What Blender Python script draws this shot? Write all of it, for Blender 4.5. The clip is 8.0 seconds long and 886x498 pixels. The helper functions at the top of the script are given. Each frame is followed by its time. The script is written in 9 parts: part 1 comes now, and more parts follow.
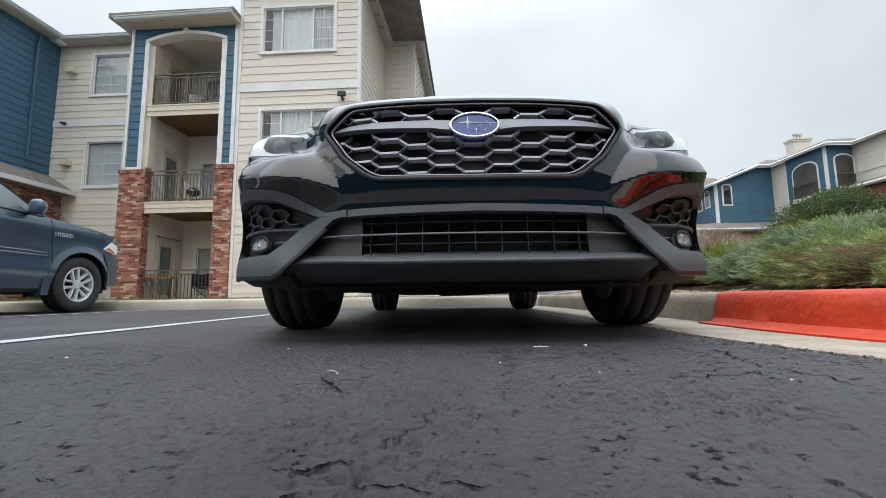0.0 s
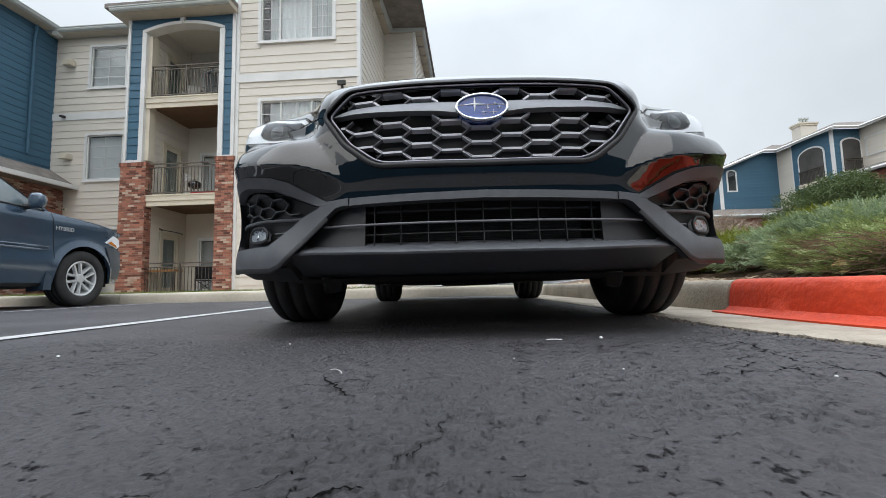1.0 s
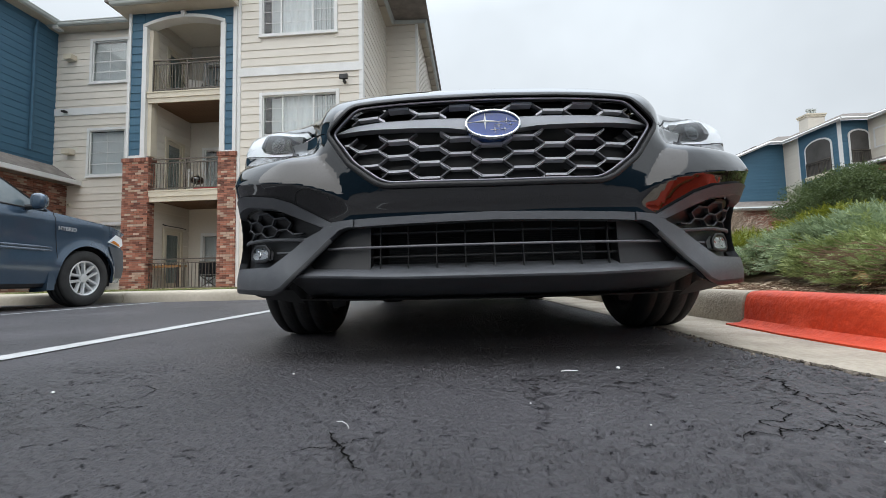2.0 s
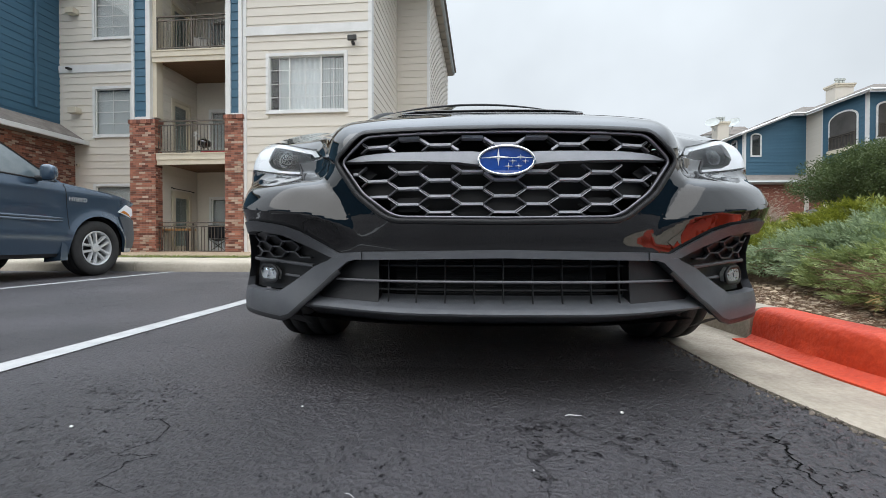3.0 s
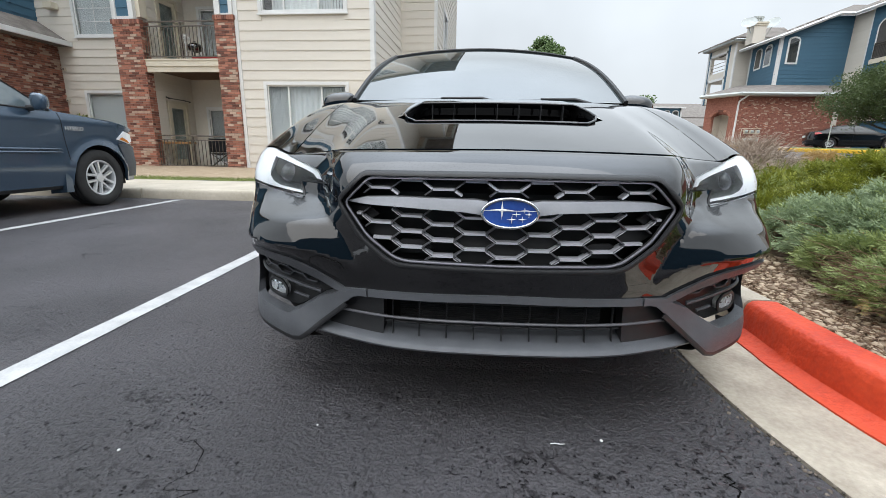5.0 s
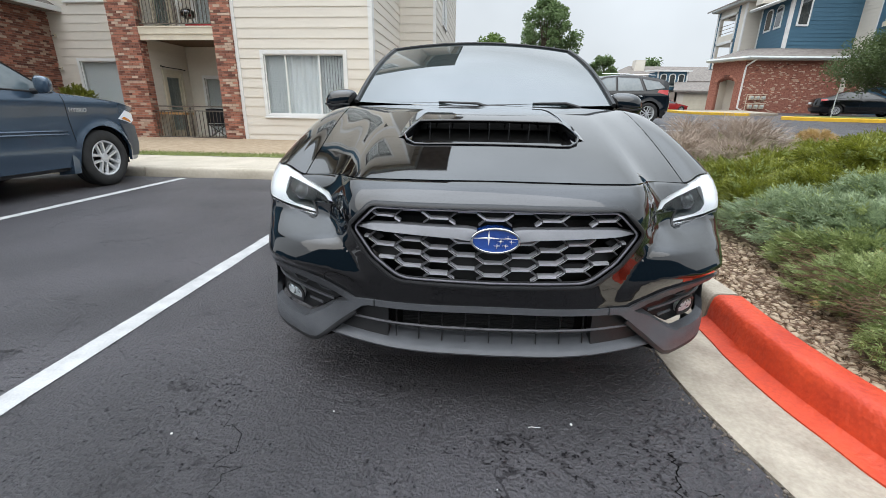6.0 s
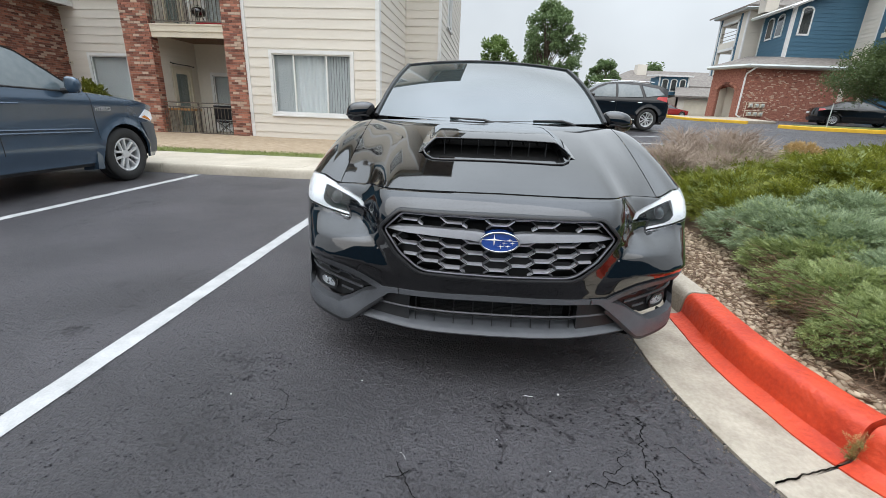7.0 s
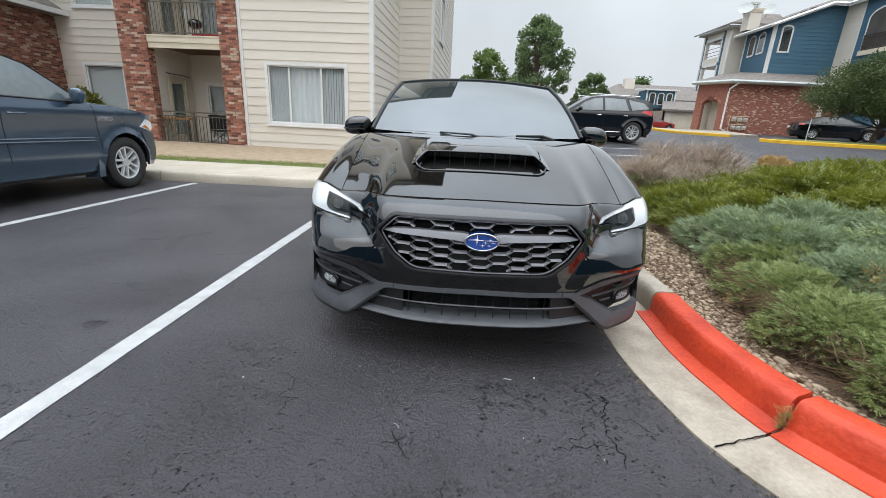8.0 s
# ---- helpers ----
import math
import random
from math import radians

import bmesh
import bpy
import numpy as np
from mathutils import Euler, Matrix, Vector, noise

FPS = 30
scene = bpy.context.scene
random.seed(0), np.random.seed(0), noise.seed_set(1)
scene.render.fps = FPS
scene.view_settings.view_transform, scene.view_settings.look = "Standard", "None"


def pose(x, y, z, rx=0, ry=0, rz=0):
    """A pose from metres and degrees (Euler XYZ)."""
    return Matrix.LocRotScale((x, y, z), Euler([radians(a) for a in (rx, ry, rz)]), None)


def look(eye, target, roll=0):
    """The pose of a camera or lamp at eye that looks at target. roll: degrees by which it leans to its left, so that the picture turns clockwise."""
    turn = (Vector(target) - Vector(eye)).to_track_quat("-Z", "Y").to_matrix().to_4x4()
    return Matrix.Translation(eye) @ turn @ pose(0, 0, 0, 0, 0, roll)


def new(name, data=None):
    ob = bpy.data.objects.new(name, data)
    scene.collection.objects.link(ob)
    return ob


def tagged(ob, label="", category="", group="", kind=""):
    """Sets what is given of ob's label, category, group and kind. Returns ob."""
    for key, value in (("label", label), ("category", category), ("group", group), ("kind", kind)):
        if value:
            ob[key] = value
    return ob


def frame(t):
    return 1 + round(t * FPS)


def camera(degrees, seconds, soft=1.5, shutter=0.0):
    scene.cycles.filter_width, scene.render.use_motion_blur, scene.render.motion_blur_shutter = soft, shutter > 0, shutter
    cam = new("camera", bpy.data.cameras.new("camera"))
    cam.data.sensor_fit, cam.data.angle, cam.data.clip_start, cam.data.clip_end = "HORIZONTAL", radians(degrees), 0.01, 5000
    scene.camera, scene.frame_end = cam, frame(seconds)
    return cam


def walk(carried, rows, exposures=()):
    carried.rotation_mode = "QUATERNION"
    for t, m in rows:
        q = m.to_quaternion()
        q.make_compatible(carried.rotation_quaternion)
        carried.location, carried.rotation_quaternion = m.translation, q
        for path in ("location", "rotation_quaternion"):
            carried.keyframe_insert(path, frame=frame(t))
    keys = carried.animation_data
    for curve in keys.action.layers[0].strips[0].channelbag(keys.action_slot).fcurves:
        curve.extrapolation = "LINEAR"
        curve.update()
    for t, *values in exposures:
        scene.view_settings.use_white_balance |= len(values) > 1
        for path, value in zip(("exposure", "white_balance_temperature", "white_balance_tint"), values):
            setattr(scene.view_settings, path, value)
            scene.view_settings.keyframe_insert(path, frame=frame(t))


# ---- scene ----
cam = camera(93.5, 8.0, soft=0.65)
PATH = [
    (0, (-0.088, -1.175, 0.144), (-0.101, 0.812, 0.372), -0.7),
    (0.5, (-0.098, -1.159, 0.135), (-0.118, 0.831, 0.339), -0.8),
    (1, (-0.101, -1.119, 0.149), (-0.127, 0.872, 0.329), -1.3),
    (1.5, (-0.11, -1.084, 0.184), (-0.142, 0.909, 0.347), -1.7),
    (3, (-0.119, -1.071, 0.427), (-0.195, 0.927, 0.402), 0.1),
    (3.5, (-0.121, -1.053, 0.564), (-0.206, 0.934, 0.36), 0.6),
    (4, (-0.125, -1.046, 0.658), (-0.215, 0.927, 0.346), 0.8),
    (4.5, (-0.126, -1.044, 0.708), (-0.22, 0.915, 0.32), 1.1),
    (4.7, (-0.124, -1.047, 0.731), (-0.219, 0.908, 0.319), 1.1),
    (5.8, (-0.093, -1.147, 0.962), (-0.185, 0.76, 0.366), 0.8),
    (6, (-0.098, -1.195, 0.987), (-0.188, 0.707, 0.374), 1.0),
    (6.5, (-0.115, -1.333, 1.043), (-0.204, 0.566, 0.421), 1.7),
    (7, (-0.141, -1.48, 1.075), (-0.225, 0.421, 0.458), 2.3),
    (7.5, (-0.134, -1.581, 1.097), (-0.202, 0.327, 0.499), 2.7),
    (8, (-0.119, -1.707, 1.102), (-0.167, 0.209, 0.531), 2.8),
]
walk(cam, [(t, look(eye, target, roll)) for t, eye, target, roll in PATH],
     [(0.0, 0.02), (1.5, 0.02), (3.0, 0.05), (3.5, 0.16), (4.5, 0.17), (6.0, 0.17), (7.0, 0.12), (8.0, 0.05)])


from mathutils import geometry


# ---------------------------------------------------------------- sky and light
def sky_world():
    w = bpy.data.worlds.new("overcast_sky")
    w.use_nodes = True
    nt = w.node_tree
    nd, ln = nt.nodes, nt.links
    nd.clear()
    out = nd.new("ShaderNodeOutputWorld")
    bg = nd.new("ShaderNodeBackground")
    sky = nd.new("ShaderNodeTexSky")
    sky.sky_type = "NISHITA"
    sky.sun_disc = False
    sky.sun_elevation = radians(55)
    sky.sun_rotation = radians(200)
    sky.dust_density = 4.0
    dim = nd.new("ShaderNodeMix")
    dim.data_type = "RGBA"
    dim.blend_type = "MULTIPLY"
    dim.inputs["Factor"].default_value = 1.0
    dim.inputs["B"].default_value = (0.1, 0.1, 0.1, 1)
    ln.new(sky.outputs["Color"], dim.inputs["A"])
    co = nd.new("ShaderNodeTexCoord")
    sep = nd.new("ShaderNodeSeparateXYZ")
    ln.new(co.outputs["Generated"], sep.inputs["Vector"])
    ramp = nd.new("ShaderNodeValToRGB")
    ramp.color_ramp.elements[0].position, ramp.color_ramp.elements[0].color = 0.0, (0.70, 0.745, 0.785, 1)
    ramp.color_ramp.elements[1].position, ramp.color_ramp.elements[1].color = 1.0, (2.85, 3.20, 3.65, 1)
    mid = ramp.color_ramp.elements.new(0.55)
    mid.color = (0.90, 0.98, 1.045, 1)
    high = ramp.color_ramp.elements.new(0.74)
    high.color = (1.55, 1.72, 1.90, 1)
    ln.new(sep.outputs["Z"], ramp.inputs["Fac"])
    nz = nd.new("ShaderNodeTexNoise")
    nz.inputs["Scale"].default_value = 2.2
    nz.inputs["Detail"].default_value = 4
    ln.new(co.outputs["Generated"], nz.inputs["Vector"])
    cl = nd.new("ShaderNodeMapRange")
    cl.inputs["From Min"].default_value, cl.inputs["From Max"].default_value = 0.3, 0.7
    cl.inputs["To Min"].default_value, cl.inputs["To Max"].default_value = 0.86, 1.12
    ln.new(nz.outputs["Fac"], cl.inputs["Value"])
    mul = nd.new("ShaderNodeMix")
    mul.data_type = "RGBA"
    mul.blend_type = "MULTIPLY"
    mul.inputs["Factor"].default_value = 1.0
    ln.new(ramp.outputs["Color"], mul.inputs["A"])
    ln.new(cl.outputs["Result"], mul.inputs["B"])
    mix = nd.new("ShaderNodeMix")
    mix.data_type = "RGBA"
    mix.inputs["Factor"].default_value = 0.9
    ln.new(dim.outputs["Result"], mix.inputs["A"])
    ln.new(mul.outputs["Result"], mix.inputs["B"])
    ln.new(mix.outputs["Result"], bg.inputs["Color"])
    bg.inputs["Strength"].default_value = 1.0
    ln.new(bg.outputs["Background"], out.inputs["Surface"])
    scene.world = w


sky_world()
sun = new("sun", bpy.data.lights.new("sun", "SUN"))
sun.data.energy, sun.data.angle, sun.data.color = 1.5, radians(95), (1.0, 0.955, 0.90)
sun.matrix_world = look((-6, -20, 30), (0, 0, 0))


# ---------------------------------------------------------------- materials
def material(name, c1, c2=None, scale=6.0, rough=0.6, bump=0.0, bscale=40.0, metal=0.0, coat=0.0, fine=None, stretch=None,
             ior=1.5, per="", amount=0.5, rough2=None, spec=0.5, trans=0.0, voro=False):
    """Principled surface with two scales of colour noise, relief and, where asked, a tone of its own per object or per island."""
    m = bpy.data.materials.new(name)
    m.use_nodes = True
    nt = m.node_tree
    nd, ln = nt.nodes, nt.links
    p = nd["Principled BSDF"]
    p.inputs["Metallic"].default_value = metal
    p.inputs["Roughness"].default_value = rough
    p.inputs["IOR"].default_value = ior
    p.inputs["Coat Weight"].default_value = coat
    p.inputs["Coat Roughness"].default_value = 0.03
    p.inputs["Specular IOR Level"].default_value = spec
    p.inputs["Transmission Weight"].default_value = trans
    c2 = c2 or c1
    co = nd.new("ShaderNodeTexCoord")
    src = co.outputs["Object"]
    if stretch:
        mp = nd.new("ShaderNodeMapping")
        mp.inputs["Scale"].default_value = stretch
        ln.new(src, mp.inputs["Vector"])
        src = mp.outputs["Vector"]
    n1 = nd.new("ShaderNodeTexNoise")
    n1.inputs["Scale"].default_value, n1.inputs["Detail"].default_value = scale, 6
    ln.new(src, n1.inputs["Vector"])
    n2 = nd.new("ShaderNodeTexNoise")
    n2.inputs["Scale"].default_value, n2.inputs["Detail"].default_value = fine or scale * 14, 3
    ln.new(src, n2.inputs["Vector"])
    add = nd.new("ShaderNodeMath")
    add.operation = "MULTIPLY_ADD"
    add.inputs[1].default_value = 0.45
    ln.new(n2.outputs["Fac"], add.inputs[0])
    ln.new(n1.outputs["Fac"], add.inputs[2])
    mr = nd.new("ShaderNodeMapRange")
    mr.inputs["From Min"].default_value, mr.inputs["From Max"].default_value = 0.5, 0.95
    ln.new(add.outputs[0], mr.inputs["Value"])
    fac = mr.outputs["Result"]
    if per:
        if per == "object":
            r = nd.new("ShaderNodeObjectInfo").outputs["Random"]
        else:
            r = nd.new("ShaderNodeNewGeometry").outputs["Random Per Island"]
        mx = nd.new("ShaderNodeMix")
        mx.inputs["Factor"].default_value = amount
        ln.new(fac, mx.inputs["A"])
        ln.new(r, mx.inputs["B"])
        fac = mx.outputs["Result"]
    cm = nd.new("ShaderNodeMix")
    cm.data_type = "RGBA"
    cm.inputs["A"].default_value, cm.inputs["B"].default_value = (*c1, 1), (*c2, 1)
    ln.new(fac, cm.inputs["Factor"])
    ln.new(cm.outputs["Result"], p.inputs["Base Color"])
    if rough2 is not None:
        rr = nd.new("ShaderNodeMapRange")
        rr.inputs["To Min"].default_value, rr.inputs["To Max"].default_value = rough, rough2
        ln.new(n1.outputs["Fac"], rr.inputs["Value"])
        ln.new(rr.outputs["Result"], p.inputs["Roughness"])
    if bump:
        if voro:
            b = nd.new("ShaderNodeTexVoronoi")
            b.inputs["Scale"].default_value = bscale
            h = b.outputs["Distance"]
        else:
            b = nd.new("ShaderNodeTexNoise")
            b.inputs["Scale"].default_value, b.inputs["Detail"].default_value = bscale, 5
            h = b.outputs["Fac"]
        ln.new(src, b.inputs["Vector"])
        bp = nd.new("ShaderNodeBump")
        bp.inputs["Strength"].default_value, bp.inputs["Distance"].default_value = bump, 0.02
        ln.new(h, bp.inputs["Height"])
        ln.new(bp.outputs["Normal"], p.inputs["Normal"])
    return m


def asphalt_material():
    """Worn, sealed asphalt: stones, lumps, open pits and a wandering net of cracks."""
    m = material("sealed_asphalt", (0.028, 0.026, 0.0285), (0.081, 0.0755, 0.082), 1.3, 0.58, fine=150.0, rough2=0.42)
    nt = m.node_tree
    nd, ln = nt.nodes, nt.links
    p = nd["Principled BSDF"]
    src = nd.new("ShaderNodeTexCoord").outputs["Object"]

    def noise_tex(scale, detail, rough=0.5):
        t = nd.new("ShaderNodeTexNoise")
        t.inputs["Scale"].default_value, t.inputs["Detail"].default_value, t.inputs["Roughness"].default_value = scale, detail, rough
        ln.new(src, t.inputs["Vector"])
        return t

    def ranged(sock, a, b, c, d):
        r = nd.new("ShaderNodeMapRange")
        r.inputs["From Min"].default_value, r.inputs["From Max"].default_value = a, b
        r.inputs["To Min"].default_value, r.inputs["To Max"].default_value = c, d
        ln.new(sock, r.inputs["Value"])
        return r.outputs["Result"]

    def math2(op, a, b):
        q = nd.new("ShaderNodeMath")
        q.operation = op
        for i, v in enumerate((a, b)):
            if isinstance(v, (int, float)):
                q.inputs[i].default_value = v
            else:
                ln.new(v, q.inputs[i])
        return q.outputs[0]
    lumps = noise_tex(34.0, 8, 0.68).outputs["Fac"]
    v = nd.new("ShaderNodeTexVoronoi")
    v.inputs["Scale"].default_value = 95.0
    ln.new(src, v.inputs["Vector"])
    h = math2("MULTIPLY_ADD", v.outputs["Distance"], 0.30)
    ln.new(lumps, h.node.inputs[2])
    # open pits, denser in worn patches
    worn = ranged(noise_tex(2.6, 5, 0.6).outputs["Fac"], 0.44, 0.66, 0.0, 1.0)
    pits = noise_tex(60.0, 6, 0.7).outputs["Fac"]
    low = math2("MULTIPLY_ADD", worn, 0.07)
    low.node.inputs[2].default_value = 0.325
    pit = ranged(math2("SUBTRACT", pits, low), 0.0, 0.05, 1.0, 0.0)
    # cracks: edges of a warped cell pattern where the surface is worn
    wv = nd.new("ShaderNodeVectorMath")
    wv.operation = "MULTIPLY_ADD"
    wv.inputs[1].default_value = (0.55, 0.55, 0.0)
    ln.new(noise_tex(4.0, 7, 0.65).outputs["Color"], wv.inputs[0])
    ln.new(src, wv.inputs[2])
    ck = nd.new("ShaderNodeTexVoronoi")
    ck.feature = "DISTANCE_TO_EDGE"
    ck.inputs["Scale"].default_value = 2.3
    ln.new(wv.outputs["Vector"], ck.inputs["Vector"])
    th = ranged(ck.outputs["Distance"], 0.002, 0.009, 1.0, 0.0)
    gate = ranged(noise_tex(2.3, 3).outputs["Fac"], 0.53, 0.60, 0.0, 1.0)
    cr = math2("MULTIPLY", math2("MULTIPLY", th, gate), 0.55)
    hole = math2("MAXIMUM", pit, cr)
    h2 = math2("MULTIPLY_ADD", hole, -1.2)
    ln.new(h, h2.node.inputs[2])
    bp = nd.new("ShaderNodeBump")
    bp.inputs["Strength"].default_value, bp.inputs["Distance"].default_value = 1.0, 0.018
    ln.new(h2, bp.inputs["Height"])
    ln.new(bp.outputs["Normal"], p.inputs["Normal"])
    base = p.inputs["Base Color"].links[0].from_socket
    # pits and cracks: their inner shade is painted into the colour, gloss cut
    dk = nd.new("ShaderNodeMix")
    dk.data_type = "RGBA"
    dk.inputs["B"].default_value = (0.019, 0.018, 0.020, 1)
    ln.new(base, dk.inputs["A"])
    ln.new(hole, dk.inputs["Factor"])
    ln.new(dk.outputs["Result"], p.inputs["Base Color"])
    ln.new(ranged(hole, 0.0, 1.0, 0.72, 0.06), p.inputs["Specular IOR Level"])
    return m


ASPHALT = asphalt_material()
LINE_PAINT = material("white_line_paint", (0.38, 0.38, 0.38), (0.54, 0.54, 0.535), 9, 0.7, 0.3, 60)
YELLOW_PAINT = material("yellow_curb_paint", (0.62, 0.36, 0.02), (0.75, 0.46, 0.03), 4, 0.6)
RED_PAINT = material("red_curb_paint", (0.46, 0.032, 0.009), (0.74, 0.080, 0.024), 3.2, 0.55, 0.35, 35, fine=60)
CONCRETE = material("concrete", (0.29, 0.245, 0.19), (0.50, 0.44, 0.355), 4.5, 0.85, 0.3, 70)
CONCRETE_WARM = material("weathered_walk_concrete", (0.42, 0.37, 0.29), (0.56, 0.50, 0.41), 1.6, 0.85, 0.2, 50)
SIDING = material("beige_lap_siding", (0.635, 0.592, 0.52), (0.715, 0.668, 0.592), 1.2, 0.7, 0.12, 60, per="object", amount=0.35, stretch=(0.4, 1, 4))
SIDING_BLUE = material("blue_lap_siding", (0.038, 0.105, 0.165), (0.058, 0.145, 0.215), 1.2, 0.65, 0.12, 60, per="object", amount=0.35, stretch=(0.4, 1, 4))
SHEATH = material("beige_wall_paint", (0.635, 0.592, 0.52), (0.715, 0.668, 0.592), 0.8, 0.8)
SHEATH_BLUE = material("blue_wall_paint", (0.038, 0.105, 0.165), (0.058, 0.145, 0.215), 0.8, 0.75)
TRIM_WHITE = material("white_trim_paint", (0.66, 0.66, 0.64), (0.76, 0.76, 0.75), 2, 0.55)
TRIM_CREAM = material("cream_trim_paint", (0.60, 0.54, 0.43), (0.68, 0.62, 0.50), 2, 0.6)
SOFFIT = material("soffit_paint", (0.44, 0.40, 0.33), (0.52, 0.47, 0.39), 2, 0.8)
GUTTER_GREY = material("pale_grey_gutter", (0.42, 0.45, 0.44), (0.52, 0.55, 0.53), 2, 0.5)
WOOD_DECK = material("stained_deck_underside", (0.10, 0.055, 0.03), (0.17, 0.095, 0.05), 4, 0.7, stretch=(1, 8, 1))
BRICK = material("mixed_red_brick", (0.075, 0.028, 0.022), (0.50, 0.215, 0.145), 5, 0.85, 0.5, 60, per="island", amount=0.8)
BRICK_PALE = material("pale_brick_faces", (0.38, 0.25, 0.18), (0.60, 0.47, 0.37), 5, 0.85, 0.5, 60, per="island", amount=0.6)
MORTAR = material("grey_mortar", (0.25, 0.20, 0.16), (0.36, 0.30, 0.25), 10, 0.9, 0.4, 80)
ROOFING = material("asphalt_shingles", (0.15, 0.13, 0.115), (0.26, 0.235, 0.21), 3, 0.9, 0.6, 50, fine=30)
WINDOW_GLASS = material("window_glass", (0.80, 0.84, 0.85), None, 2, 0.02, ior=1.45, trans=1.0)
# dark base that paints the shade within rooms and balcony recesses
OPENING_SHADE = material("opening_shade", (0.05, 0.048, 0.045), (0.09, 0.085, 0.08), 1, 0.9)
CURTAIN = material("white_blind_fabric", (0.76, 0.77, 0.77), (0.88, 0.89, 0.88), 2, 0.8, 0.2, 6, stretch=(6, 6, 0.4))
RAIL_METAL = material("bronze_rail_metal", (0.10, 0.085, 0.07), (0.14, 0.12, 0.10), 8, 0.5, metal=0.3)
DARK_METAL = material("dark_metal", (0.03, 0.03, 0.03), (0.05, 0.05, 0.05), 8, 0.45, metal=0.6)
SAND = material("sandy_soil", (0.30, 0.22, 0.14), (0.46, 0.36, 0.25), 6, 0.95, 0.8, 40)
MULCH = material("brown_mulch_soil", (0.085, 0.052, 0.033), (0.21, 0.135, 0.088), 7, 0.95, 0.9, 45)
GRASS = material("short_grass", (0.09, 0.12, 0.025), (0.24, 0.27, 0.08), 20, 0.9, 0.8, 90)
STONE = material("river_stone", (0.22, 0.155, 0.10), (0.56, 0.44, 0.31), 14, 0.75, 0.2, 40, per="object", amount=0.75)
STONE_ISLAND = material("river_stone_bed", (0.22, 0.155, 0.10), (0.56, 0.44, 0.31), 14, 0.8, 0.2, 40, per="island", amount=0.75)
def lacquer():
    """Deep black lacquer under a clear coat."""
    m = material("gloss_black_paint", (0.0015, 0.0015, 0.002), None, 3, 0.05, ior=1.5, coat=1.0, spec=0.55)
    m.node_tree.nodes["Principled BSDF"].inputs["Coat Roughness"].default_value = 0.012
    return m


BLACK_PAINT = lacquer()
BLACK_PLASTIC = material("satin_black_plastic", (0.012, 0.012, 0.013), (0.02, 0.02, 0.021), 10, 0.42, 0.1, 300)
GREY_PLASTIC = material("grained_grey_plastic", (0.078, 0.082, 0.090), (0.100, 0.104, 0.113), 20, 0.42, 0.15, 500)
# darker black plastic; the shade of gaps, openings and undersides is in its colour
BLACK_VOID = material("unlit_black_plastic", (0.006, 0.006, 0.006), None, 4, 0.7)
RADIATOR = material("radiator_fins", (0.02, 0.02, 0.021), (0.035, 0.035, 0.036), 3, 0.5, 0.5, 120, stretch=(0.02, 1, 6), metal=0.4)
DARK_CHROME = material("dark_chrome", (0.20, 0.20, 0.22), None, 3, 0.22, metal=0.9)
CHROME = material("bright_chrome", (0.75, 0.76, 0.78), None, 3, 0.10, metal=1.0)
SILVER_BAR = material("satin_silver_plastic", (0.20, 0.205, 0.22), (0.24, 0.245, 0.26), 12, 0.45, metal=0.3)
GRILLE_SILVER = material("painted_silver_rib", (0.56, 0.56, 0.60), None, 12, 0.42, metal=0.25)
FRAME_SILVER = material("smoked_silver_frame", (0.24, 0.235, 0.265), None, 12, 0.35, metal=0.5)
GRILLE_GREY = material("grey_grille_tie", (0.10, 0.10, 0.11), (0.14, 0.14, 0.15), 12, 0.45, metal=0.2)
BADGE_BLUE = material("deep_blue_enamel", (0.010, 0.040, 0.22), (0.018, 0.075, 0.34), 6, 0.12, coat=1.0)
LAMP_WHITE = material("white_light_guide", (0.85, 0.87, 0.89), None, 4, 0.25, coat=0.8)
LAMP_CLEAR = material("clear_lamp_lens", (0.9, 0.93, 0.95), None, 2, 0.02, ior=1.42, trans=1.0)
LAMP_BOWL = material("satin_lamp_reflector", (0.80, 0.82, 0.84), None, 6, 0.4)
LAMP_DARK = material("smoked_lamp_housing", (0.045, 0.052, 0.052), (0.07, 0.078, 0.077), 6, 0.3)
AMBER = material("amber_reflector", (0.55, 0.18, 0.02), None, 4, 0.2, coat=0.6)
TAIL_RED = material("red_tail_lens", (0.45, 0.015, 0.015), None, 4, 0.15, coat=0.8)
WINDSHIELD = material("tinted_windshield", (0.022, 0.034, 0.036), (0.034, 0.048, 0.050), 1.2, 0.02, ior=1.95, coat=1.0)
CAR_GLASS = material("tinted_car_glass", (0.016, 0.022, 0.024), (0.03, 0.038, 0.04), 1.2, 0.03, ior=1.6, coat=0.6)
# pale base paints in the sky's reflection and the cabin behind the glass
SUV_GLASS = material("sky_sheen_car_glass", (0.10, 0.13, 0.14), (0.17, 0.20, 0.21), 0.9, 0.03, ior=1.8, coat=0.8)
RUBBER = material("tyre_rubber", (0.016, 0.016, 0.016), (0.03, 0.029, 0.028), 12, 0.75, 0.2, 80)
ALLOY = material("painted_alloy", (0.60, 0.61, 0.62), (0.72, 0.73, 0.74), 6, 0.35, metal=0.5)
SUV_BLUE = material("steel_blue_paint", (0.052, 0.086, 0.130), (0.060, 0.098, 0.148), 3, 0.22, coat=1.0, metal=0.45)
CLADDING = material("blue_grey_bumper_plastic", (0.050, 0.058, 0.070), (0.065, 0.073, 0.085), 12, 0.5, 0.1, 200)
RED_CAR = material("red_car_paint", (0.35, 0.012, 0.012), None, 3, 0.25, coat=1.0)
